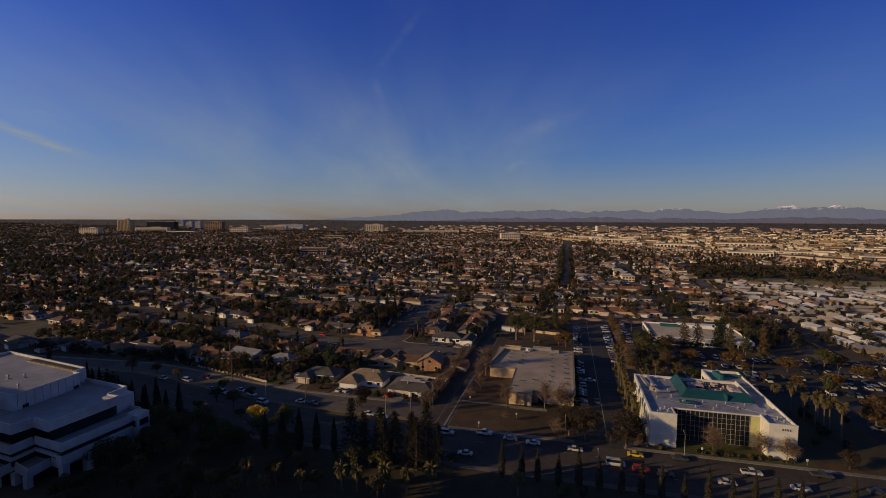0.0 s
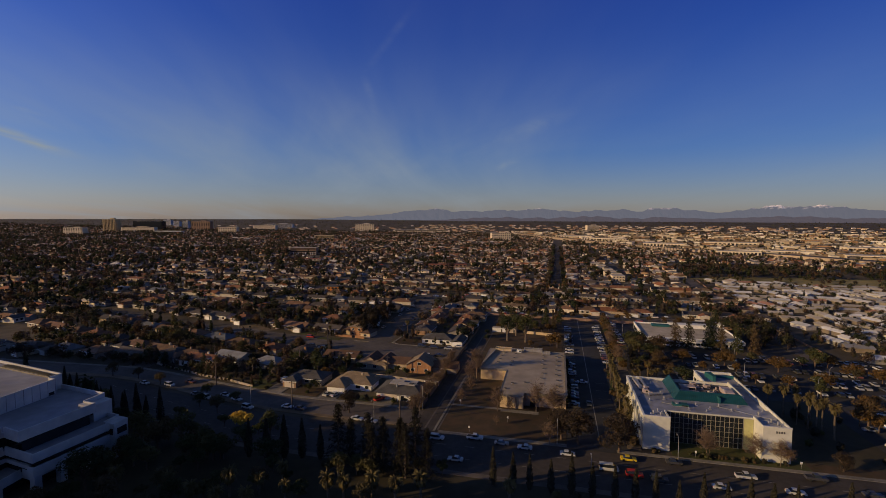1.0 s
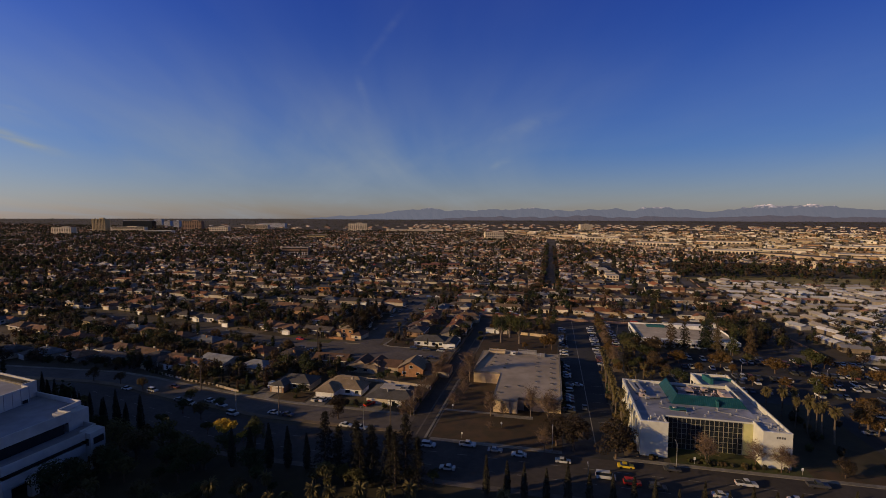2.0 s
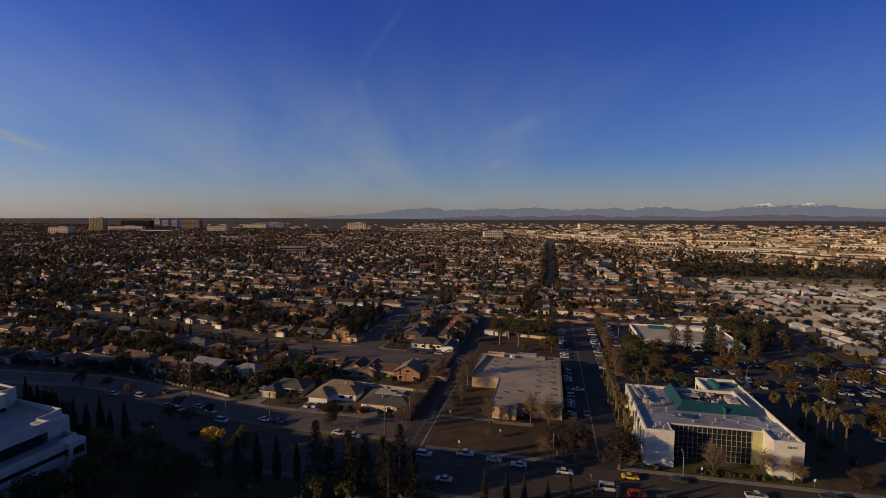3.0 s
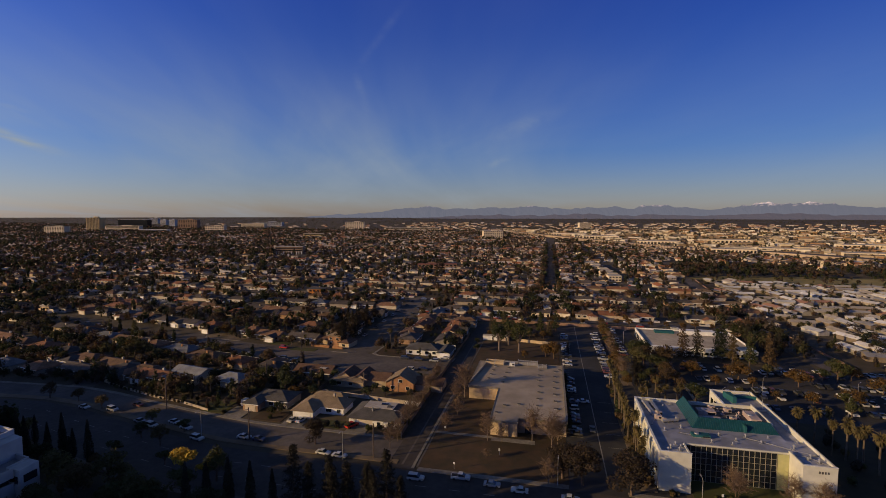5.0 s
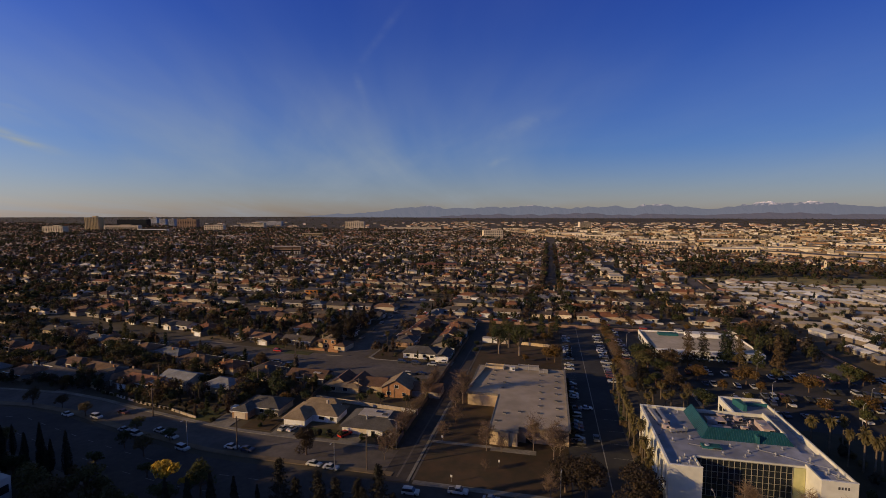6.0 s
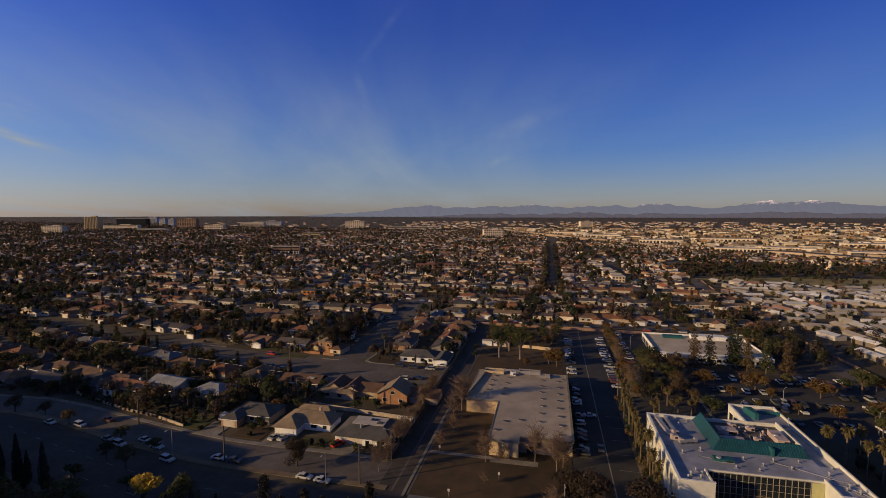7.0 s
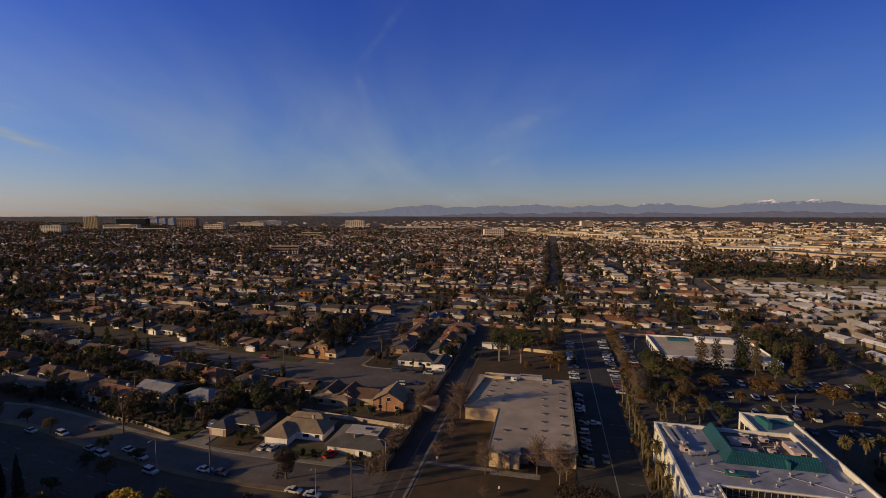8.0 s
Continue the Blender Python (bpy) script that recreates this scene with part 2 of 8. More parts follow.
M_conifer = mat("conifer_needles", (0.030, 0.026, 0.016), (0.021, 0.019, 0.012), 1.2, 0.9, stain=0.3)
M_mullion = mat("cream_mullion", (0.30, 0.285, 0.22), (0.25, 0.24, 0.19), 1.0, 0.6, stain=0.15)
M_equip = mat("rooftop_unit_metal", (0.50, 0.40, 0.37), (0.42, 0.34, 0.31), 1.2, 0.6, stain=0.3)
M_equipdark = mat("dark_vent_metal", (0.10, 0.09, 0.085), (0.07, 0.065, 0.06), 2.0, 0.7, stain=0.2)
M_school_wall = mat("tan_block_wall", (0.62, 0.48, 0.30), (0.50, 0.385, 0.24), 0.7, 0.9, bump=0.2, stain=0.3)
M_school_dark = mat("dark_pier_and_recess_shade", (0.30, 0.235, 0.20), (0.23, 0.18, 0.155), 1.0, 0.9, stain=0.3)
M_school_roof = mat("gravel_roof", (0.39, 0.325, 0.255), (0.31, 0.26, 0.20), 0.25, 0.95, bump=0.2, stain=0.3)
M_terrace = mat("terrace_membrane", (0.30, 0.30, 0.33), (0.24, 0.24, 0.27), 0.3, 0.8, stain=0.3)
M_whitepanel = mat("white_facade_panel", (0.52, 0.52, 0.53), (0.43, 0.43, 0.45), 0.4, 0.7, stain=0.2)
M_bark = mat("bark", (0.16, 0.11, 0.075), (0.10, 0.07, 0.05), 3.0, 0.95, bump=0.3, stain=0.3)
M_palebark = mat("pale_bark", (0.24, 0.185, 0.14), (0.16, 0.125, 0.095), 2.0, 0.95, stain=0.3)
M_bed = mat("ground_cover", (0.045, 0.040, 0.022), (0.062, 0.050, 0.028), 0.3, 0.95, bump=0.2, stain=0.4)
M_darkleaf = mat("dark_evergreen_leaves", (0.062, 0.042, 0.028), (0.036, 0.028, 0.018), 1.0, 0.85, stain=0.3, leaf=0.3)
M_palmtrunk = mat("palm_trunk", (0.15, 0.115, 0.08), (0.10, 0.078, 0.055), 2.0, 0.95, stain=0.3)
M_twig = mat("bare_twigs", (0.20, 0.135, 0.090), (0.135, 0.092, 0.064), 1.0, 0.95, stain=0.3)
M_leaf = mat("leaves", (1.2, 1.2, 1.2), (0.7, 0.75, 0.7), 1.1, 0.8, tints=LEAF_TINTS, stain=0.2, leaf=0.3)
M_rust = mat("rust_leaves", (0.165, 0.092, 0.026), (0.105, 0.066, 0.022), 1.0, 0.85, stain=0.3, leaf=0.3)
M_cypress = mat("cypress_leaves", (0.042, 0.037, 0.022), (0.027, 0.025, 0.015), 1.4, 0.9, stain=0.3)
M_palm = mat("palm_fronds", (0.165, 0.125, 0.046), (0.10, 0.085, 0.032), 1.2, 0.7, stain=0.2, leaf=0.3)
M_yellow = mat("yellow_leaves", (0.62, 0.43, 0.06), (0.46, 0.31, 0.05), 1.0, 0.85, stain=0.2, leaf=0.3)
M_paintwork = mat("car_paint", (1, 1, 1), (0.96, 0.96, 0.96), 0.5, 0.4, tints=CAR_TINTS, stain=0, spec=0.5)
M_red = mat("red_car_paint", (0.50, 0.03, 0.02), (0.42, 0.025, 0.02), 0.5, 0.3, stain=0, spec=0.5)
M_whitecar = mat("white_car_paint", (0.50, 0.50, 0.49), (0.44, 0.44, 0.43), 0.5, 0.3, stain=0, spec=0.5)
M_yellowcar = mat("yellow_car_paint", (0.70, 0.50, 0.03), (0.60, 0.42, 0.03), 0.5, 0.3, stain=0, spec=0.5)
M_rubber = mat("tyre_rubber", (0.02, 0.02, 0.02), (0.03, 0.03, 0.03), 4.0, 0.8, stain=0)
M_pole = mat("weathered_pole", (0.13, 0.10, 0.08), (0.09, 0.07, 0.06), 2.0, 0.9, stain=0.2)
M_steel = mat("galvanised_steel", (0.40, 0.40, 0.40), (0.32, 0.32, 0.32), 2.0, 0.5, metal=0.4, stain=0.2)
M_fence = mat("block_fence", (0.50, 0.42, 0.32), (0.38, 0.31, 0.24), 0.8, 0.9, stain=0.3)
M_redfence = mat("red_block_wall", (0.34, 0.22, 0.16), (0.26, 0.165, 0.12), 0.8, 0.9, stain=0.3)
M_wood = mat("fence_boards", (0.20, 0.14, 0.09), (0.14, 0.10, 0.07), 1.5, 0.9, stain=0.3)
M_brickhouse = mat("orange_brick", (0.38, 0.20, 0.10), (0.30, 0.155, 0.075), 1.0, 0.9, stain=0.25)
M_paleroof = mat("pale_blue_grey_shingles", (0.25, 0.255, 0.275), (0.19, 0.195, 0.21), 2.0, 0.85, bump=0.2, stain=0.3)
M_tanroof = mat("tan_shingles", (0.27, 0.205, 0.135), (0.20, 0.15, 0.10), 2.5, 0.9, bump=0.3, stain=0.3)
M_greyroof = mat("grey_shingles", (0.105, 0.098, 0.092), (0.075, 0.070, 0.066), 2.5, 0.9, bump=0.3, stain=0.3)
M_palroof = mat("pale_flat_roof", (0.52, 0.47, 0.40), (0.42, 0.37, 0.31), 1.0, 0.9, stain=0.3)
M_brownroof = mat("brown_shingles", (0.15, 0.085, 0.055), (0.11, 0.065, 0.045), 2.5, 0.9, bump=0.3, stain=0.3)
M_mobile = mat("mobile_home_siding", (0.56, 0.53, 0.49), (0.42, 0.40, 0.37), 0.7, 0.7, tints=[(0.66, 0.60, 0.50), (0.95, 0.94, 0.90), (0.44, 0.37, 0.28), (0.56, 0.54, 0.48), (0.36, 0.31, 0.26)], stain=0.2)
M_mobileroof = mat("mobile_home_roof", (0.74, 0.72, 0.70), (0.60, 0.58, 0.56), 0.5, 0.8, tints=[(0.80, 0.82, 0.85), (0.50, 0.49, 0.49), (1.0, 1.01, 1.03), (0.55, 0.31, 0.22), (0.62, 0.58, 0.53), (0.88, 0.87, 0.85), (0.36, 0.36, 0.38), (0.72, 0.75, 0.79), (0.55, 0.50, 0.44)], stain=0.25)
M_ware = mat("warehouse_walls", (0.74, 0.67, 0.54), (0.58, 0.53, 0.43), 0.1, 0.8, tints=[(0.80, 0.72, 0.58), (0.95, 0.92, 0.86), (0.58, 0.50, 0.40), (0.26, 0.20, 0.15), (1.05, 1.04, 1.02), (0.34, 0.28, 0.22), (0.18, 0.17, 0.17), (0.46, 0.30, 0.18), (0.70, 0.66, 0.58)], island=True, stain=0)
M_towertan = mat("tan_tower_panels", (0.56, 0.42, 0.21), (0.48, 0.36, 0.18), 0.1, 0.8, stain=0.15)
M_towercream = mat("cream_tower_panels", (0.72, 0.60, 0.42), (0.64, 0.53, 0.37), 0.1, 0.8, stain=0.15)
M_towerbrown = mat("brown_block_panels", (0.30, 0.19, 0.12), (0.25, 0.16, 0.10), 0.1, 0.8, stain=0.15)
M_embank = mat("freeway_wall", (0.46, 0.36, 0.25), (0.36, 0.27, 0.18), 0.06, 0.9, stain=0.3)
M_tile = mat("red_clay_tiles", (0.30, 0.11, 0.06), (0.22, 0.08, 0.05), 1.0, 0.85, stain=0.2)
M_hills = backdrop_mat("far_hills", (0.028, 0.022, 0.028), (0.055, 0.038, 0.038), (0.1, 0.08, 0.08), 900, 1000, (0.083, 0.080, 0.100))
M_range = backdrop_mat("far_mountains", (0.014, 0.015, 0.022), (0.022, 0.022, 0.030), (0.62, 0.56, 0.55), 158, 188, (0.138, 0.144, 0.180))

# ---- builders ----


class MB:
    """Collects corners and faces of one mesh."""

    def __init__(self):
        self.v, self.f = [], []

    def face(self, *pts):
        k = len(self.v)
        self.v += [tuple(p) for p in pts]
        self.f.append(tuple(range(k, k + len(pts))))
        return self

    def box(self, x, y, z, sx, sy, sz, rz=0.0):
        """Centre in x and y, foot at z."""
        c, s, k = math.cos(radians(rz)), math.sin(radians(rz)), len(self.v)
        for dz in (0, sz):
            for dx, dy in ((-.5, -.5), (.5, -.5), (.5, .5), (-.5, .5)):
                px, py = dx * sx, dy * sy
                self.v.append((x + c * px - s * py, y + s * px + c * py, z + dz))
        self.f += [tuple(k + i for i in q) for q in ((3, 2, 1, 0), (4, 5, 6, 7), (0, 1, 5, 4), (1, 2, 6, 5), (2, 3, 7, 6), (3, 0, 4, 7))]
        return self

    def span(self, x0, x1, y0, y1, z0, z1):
        return self.box((x0 + x1) / 2, (y0 + y1) / 2, z0, x1 - x0, y1 - y0, z1 - z0)

    def prism(self, poly, z0, z1):
        """poly runs counter-clockwise."""
        k, n = len(self.v), len(poly)
        self.v += [(x, y, z0) for x, y in poly] + [(x, y, z1) for x, y in poly]
        self.f.append(tuple(range(k + n - 1, k - 1, -1)))
        self.f.append(tuple(range(k + n, k + 2 * n)))
        self.f += [(k + i, k + (i + 1) % n, k + n + (i + 1) % n, k + n + i) for i in range(n)]
        return self

    def tube(self, a, b, r0, r1, n=6):
        a, b = Vector(a), Vector(b)
        d = (b - a).normalized()
        u = d.cross(Vector((0, 0, 1)) if abs(d.z) < 0.9 else Vector((1, 0, 0))).normalized()
        w, k = d.cross(u), len(self.v)
        for p, r in ((a, r0), (b, r1)):
            for i in range(n):
                t = 2 * math.pi * i / n
                self.v.append(tuple(p + u * (r * math.cos(t)) + w * (r * math.sin(t))))
        self.f += [(k + i, k + (i + 1) % n, k + n + (i + 1) % n, k + n + i) for i in range(n)]
        self.f += [tuple(range(k + n - 1, k - 1, -1)), tuple(range(k + n, k + 2 * n))]
        return self

    def ribbon(self, left, right, z):
        """A flat strip between two lines of the same number of points."""
        for i in range(len(left) - 1):
            self.face((*right[i], z), (*right[i + 1], z), (*left[i + 1], z), (*left[i], z))
        return self

    def mesh(self, name, material, smooth=False):
        me = bpy.data.meshes.new(name)
        me.from_pydata(self.v, [], self.f)
        me.materials.append(material)
        if smooth:
            me.polygons.foreach_set("use_smooth", [True] * len(me.polygons))
        me.update()
        return me


def quads_mesh(name, corners, material):
    """A mesh of loose or joined quads from an array of shape (n, 4, 3)."""
    me = bpy.data.meshes.new(name)
    n = len(corners)
    me.vertices.add(4 * n)
    me.vertices.foreach_set("co", np.ascontiguousarray(corners, dtype=np.float32).ravel())
    me.loops.add(4 * n)
    me.loops.foreach_set("vertex_index", np.arange(4 * n, dtype=np.int32))
    me.polygons.add(n)
    me.polygons.foreach_set("loop_start", np.arange(0, 4 * n, 4, dtype=np.int32))
    me.update(calc_edges=True)
    me.materials.append(material)
    return me


def thing(name, label, category, m=None, group="", kind=""):
    ob = new(name)
    ob.empty_display_size = 0.5
    if m is not None:
        ob.matrix_basis = m
    return tagged(ob, label, category, group, kind)


def part(name, mb, material, parent, label="", smooth=False):
    ob = new(name, mb if isinstance(mb, bpy.types.Mesh) else mb.mesh(name, material, smooth))
    ob.parent = parent
    return tagged(ob, label)


def structure(name, mb, material, label, category):
    return tagged(new(name, mb.mesh(name, material)), label, category, kind="structure")


def far_rise(x, y):
    """The plain lifts slowly towards the horizon."""
    r = math.hypot(x, y)
    return 0.0 if r < 2300 else 52.0 * ((r - 2300) / 2500) ** 1.25


def bend(x):
    """How far the boulevard swings north, west of the junction."""
    return 0.0 if x > -95 else 17.0 * min((-95 - x) / 85, 1.0) ** 1.3 + max(-180 - x, 0) * -0.08


rng = random.Random(7)
nrg = np.random.default_rng(11)

# ---- ground, streets and pavements ----
ring = [0, 60, 120, 200, 300, 450, 700, 1000, 1500, 2000, 2300, 2600, 2900, 3200, 3600, 4000, 4400, 4850]
gmb, SEG = MB(), 96
for i, r in enumerate(ring):
    for k in range(SEG):
        a = 2 * math.pi * k / SEG
        x, y = r * math.cos(a), r * math.sin(a)
        gmb.v.append((x, y, far_rise(x, y)))
for i in range(len(ring) - 1):
    for k in range(SEG):
        a, b = i * SEG + k, i * SEG + (k + 1) % SEG
        gmb.f.append((a, a + SEG, b + SEG, b))
structure("ground", gmb, M_ground, "dry winter ground of a suburb reaching to the horizon", "ground")

xs = [-700, -500, -400, -320, -260, -220, -190, -170, -150, -130, -115, -100, -90, -60, -46, 0, 100, 250, 450, 700]
structure("road_boulevard", MB().ribbon([(x, 149.5 + bend(x)) for x in xs], [(x, 128 + bend(x)) for x in xs], 0.03), M_asphalt,
          "wide dark asphalt boulevard, mostly in shade", "road")
fx = [x for x in xs if x <= -60] + [-50, -44]
structure("road_frontage", MB().ribbon([(x, 166 + bend(x) * (0.85 if x > -180 else 0.9)) for x in fx], [(x, 154.2 + bend(x)) for x in fx], 0.035), M_street,
          "grey asphalt frontage road with long tree shadows", "road")
structure("road_alley", MB().span(-46.5, -38.5, 150, 330, 0, 0.04), M_asphalt, "narrow asphalt lane between garden hedges and a lawn", "road")
structure("road_driveway", MB().span(3.6, 32.0, 149, 342, 0, 0.045), M_lot, "dark asphalt driveway and car park beside the school", "road")
for k, (xa, xb, ya, yb) in enumerate(((32.4, 150, 207, 272), (96, 150, 156, 207), (32.4, 46, 272, 342), (98, 118, 272, 330))):
    structure("road_car_park_%d" % (k + 1), MB().span(xa, xb, ya, yb, 0, 0.04), M_lot, "asphalt car park round the office building", "road")
sx_ = [-420, -330, -260, -210, -172, -140, -105, -85, -60, -49]
s_near = [300, 280, 262, 250, 240, 231, 224.5, 222, 226, 230]
s_far = [314, 295, 279, 267, 258, 254, 252, 250.5, 249, 248]
structure("road_side_street", MB().ribbon(list(zip(sx_, s_far))[3:], list(zip(sx_, s_near))[3:], 0.035), M_street, "quiet residential side street with parked cars", "road")
structure("road_west_street", MB().ribbon([(-196, 180), (-199, 200), (-204, 234), (-211, 262), (-206, 292), (-209, 330)], [(-185, 180), (-188, 200), (-194, 234), (-200, 262), (-195, 292), (-197, 330)], 0.045), M_street,
          "residential street from the frontage road past the meadow", "road")
structure("road_cross_street", MB().ribbon([(-107, 250), (-110, 300), (-113, 360), (-115, 420)], [(-92, 248), (-93, 300), (-96, 360), (-99, 420)], 0.04), M_street,
          "residential cross street going north", "road")
structure("road_east_lane", MB().ribbon([(121, 272), (119, 340), (123, 420), (131, 500), (142, 590), (150, 680)], [(132, 272), (131, 340), (134, 420), (141, 500), (151, 590), (159, 680)], 0.05), M_street,
          "lane along the edge of the mobile home park", "road")
structure("road_avenue", MB().span(-3.6, 3.2, 512, 1150, 0, 0.12), M_asphalt, "long straight tree-lined avenue", "road")

# streets of the suburb, in rows
STREETS = [352 + 62 * k for k in range(30)]
for k, y in enumerate(STREETS):
    half = 1.2 * y + 150
    structure("road_suburb_%d" % (k + 1), MB().span(-half - 150, min(140, half) if y < 700 else 0.5 * half, y - 4.5, y + 4.5, 0.0, 0.07 + 0.02 * (k % 3)), M_street, "residential street between rows of houses", "road")
for k, x in enumerate((-1500, -1230, -980, -760, -560, -390, -235, 75)):
    structure("road_suburb_cross_%d" % (k + 1), MB().span(x - 4.5, x + 4.5, 352, 2200 if x < 0 else 640, 0.0, 0.06), M_street, "residential cross street", "road")

# pavements and kerbs, real steps above the road
pv = MB()
for a, b in zip(fx[:-1], fx[1:]):
    if b <= -50:
        ya, yb = 166 + bend(a) * (0.85 if a > -180 else 0.9), 166 + bend(b) * (0.85 if b > -180 else 0.9)
        pv.prism([(a, ya), (b, yb), (b, yb + 1.6), (a, ya + 1.6)], 0, 0.15)
structure("pavement_frontage", pv, M_concrete, "pale concrete pavement along the frontage road", "pavement")
md = MB()
for a, b in zip(fx[:-1], fx[1:]):
    wa, wb = (2.0 + 0.012 * min(max(-110 - v, 0), 90) for v in (a, b))
    md.prism([(a, 154 + bend(a) - wa), (b, 154 + bend(b) - wb), (b, 154 + bend(b)), (a, 154 + bend(a))], 0, 0.16)
structure("pavement_divider", md, M_dirt, "raised concrete and dirt strip between boulevard and frontage road", "pavement")
structure("pavement_boulevard_north", MB().span(-37.5, 3.4, 149.5, 151.4, 0, 0.15).span(18, 300, 149.5, 151.2, 0, 0.15), M_concrete, "concrete pavement along the boulevard", "pavement")
pn = MB()
for a, b in zip(xs[:-1], xs[1:]):
    pn.prism([(a, 125.8 + bend(a)), (b, 125.8 + bend(b)), (b, 128 + bend(b)), (a, 128 + bend(a))], 0, 0.15)
structure("pavement_boulevard_south", pn, M_street, "shaded concrete pavement under a row of cypresses", "pavement")
structure("lawn_school", MB().prism([(-37.6, 151.4), (3.4, 151.4), (3.4, 240), (-37.6, 240)], 0, 0.12), M_lawn, "brown winter lawn before the school building", "lawn")
structure("pavement_school_path", MB().span(-37.6, -19.5, 173.0, 174.6, 0, 0.14).span(-19.5, -6, 171.6, 174.2, 0, 0.14), M_concrete, "concrete path to the school entrance", "pavement")
structure("pavement_alley_edge", MB().span(-38.2, -37.6, 151.4, 300, 0, 0.15).span(-42.7, -42.1, 152, 290, 0, 0.05), M_street, "pale kerb and gutter line along the lane", "pavement")
structure("lawn_office", MB().prism([(33.8, 151.2), (68, 151.2), (68, 156), (58, 161), (34, 161)], 0, 0.12).span(68, 69.5, 151.2, 208, 0, 0.12), M_grass, "green lawn before the glass front", "lawn")
structure("lawn_palm_court", MB().span(69.5, 96, 156, 207, 0, 0.11), M_bed, "dark ground cover under the palms", "lawn")
structure("lawn_east_corner", MB().span(69.5, 120, 151.2, 156, 0, 0.12), M_lawn, "brown grass verge beside the car park", "lawn")
structure("pavement_school_path", MB().prism([(-39.4, 150.6), (-38.6, 150.6), (-38.4, 204), (-36.8, 214), (-37.6, 214.4), (-39.2, 204)], 0, 0.12), M_concrete, "narrow pale footpath between lane and school lawn", "pavement")
structure("pavement_lot_walk", MB().prism([(51.8, 212), (53.0, 212), (55.2, 280), (54.0, 280)], 0, 0.13), M_concrete, "pale walk along the car park drive", "pavement")
structure("pavement_drive_island", MB().span(21.4, 25.4, 153, 232, 0, 0.16).span(28, 32.2, 232, 338, 0, 0.16), M_dirt, "earth planting strip beside the driveway", "pavement")
structure("lawn_side_corner", MB().prism([(-88, 250.5), (-66, 249), (-66, 262), (-89, 270)], 0, 0.12), M_lawn, "brown corner lawn behind a pale kerb", "lawn")
structure("pavement_corner_kerb", MB().prism([(-89, 270), (-90, 252), (-86, 249.6), (-66, 248.8), (-66, 249.6), (-85.6, 250.4), (-88.8, 253), (-88, 270)], 0, 0.17), M_concrete, "pale curved concrete kerb at the street corner", "pavement")
structure("lawn_planting", MB().prism([(-122, 50), (110, 50), (110, 125.8), (-95, 125.8), (-122, 128)], 0, 0.10), M_bed, "dark planting beds below the office buildings", "lawn")
pd = MB()
for a, b in zip(xs[:9], xs[1:10]):
    pd.prism([(a, 110 + bend(a)), (b, 110 + bend(b)), (b, 125.8 + bend(b)), (a, 125.8 + bend(a))], 0, 0.09)
structure("lawn_planting_west", pd, M_bed, "dark planting along the boulevard", "lawn")
structure("lawn_north", MB().span(-37.6, 3.0, 247, 340, 0, 0.08), M_lawn, "brown grass under tall trees behind the school", "lawn")
structure("lawn_west_meadow", MB().prism([(-198.5, 266), (-195, 261), (-172, 259.5), (-167, 272), (-182, 298), (-185, 324), (-195.5, 324), (-194, 292)], 0, 0.10), M_dirt, "sunlit yellow dry meadow at the bend of the street", "lawn")
structure("pavement_meadow_kerb", MB().prism([(-199.3, 266), (-195.4, 260.2), (-172, 258.7), (-172, 259.4), (-195, 260.9), (-198.6, 266)], 0, 0.17), M_concrete, "pale curved kerb round the meadow corner", "pavement")
structure("lawn_park", MB().prism([(150, 610), (210, 572), (300, 528), (470, 500), (500, 650), (205, 640)], 0, 0.15), M_field, "sunlit dry green field behind the mobile homes", "lawn")

# painted lines
def lines(name, mb, parent_label):
    return structure(name, mb, M_paint, parent_label, "road marking")


pm = MB()
for i in range(-24, 40):
    for y in (135.0, 142.5):
        x = i * 9.0
        pm.prism([(x, y + bend(x)), (x + 3, y + bend(x + 3)), (x + 3, y + 0.15 + bend(x + 3)), (x, y + 0.15 + bend(x))], 0.03, 0.038)
pm.span(13.45, 13.75, 156, 338, 0.045, 0.055)
for i in range(48):
    y = 180 + i * 2.9
    pm.span(4.2, 9.2, y, y + 0.12, 0.045, 0.053)
for i in range(30):
    y = 236 + i * 2.9
    pm.span(21.5, 26.5, y, y + 0.12, 0.045, 0.053)
for i in range(6):
    pm.span(16, 24, 166 + i * 9, 166.12 + i * 9, 0.045, 0.053)
lines("road_marking", pm, "worn white painted lane and bay lines")
# ---- distance: hills and the snowy range ----


def ridge(name, dist, az0, az1, height, material, label, seed, depth=260, n=420, taper=12):
    """A long ridge round the viewer; height(az) in metres. Azimuth runs from +y towards -x."""
    mb, rows = MB(), 7
    for j in range(rows):
        u = j / (rows - 1)
        for i in range(n):
            az = az0 + (az1 - az0) * i / (n - 1)
            fade = min(1, (az - az0) / taper, (az1 - az) / taper)
            fade = max(fade, 0) ** 0.7
            bump = noise.fractal(Vector((az * 0.6, u * 0.5, seed)), 0.9, 2.1, 7)
            top = height(az) * (1 + 0.16 * bump) * fade
            prof = u ** 0.8
            spur = noise.fractal(Vector((az * 1.6, u * 2.5, seed + 5)), 0.9, 2.2, 4) * 0.10 * math.sin(math.pi * u)
            r = dist + depth * u + 15 * bump
            z = 20 + (top - 20) * max(prof + spur, 0)
            a = radians(az)
            mb.v.append((-r * math.sin(a), r * math.cos(a), z))
    for j in range(rows - 1):
        for i in range(n - 1):
            a = j * n + i
            mb.f.append((a, a + n, a + n + 1, a + 1))
    return structure(name, mb, material, label, "mountains")


def peak(az, at, width, h):
    return h * math.exp(-((az - at) / width) ** 2)


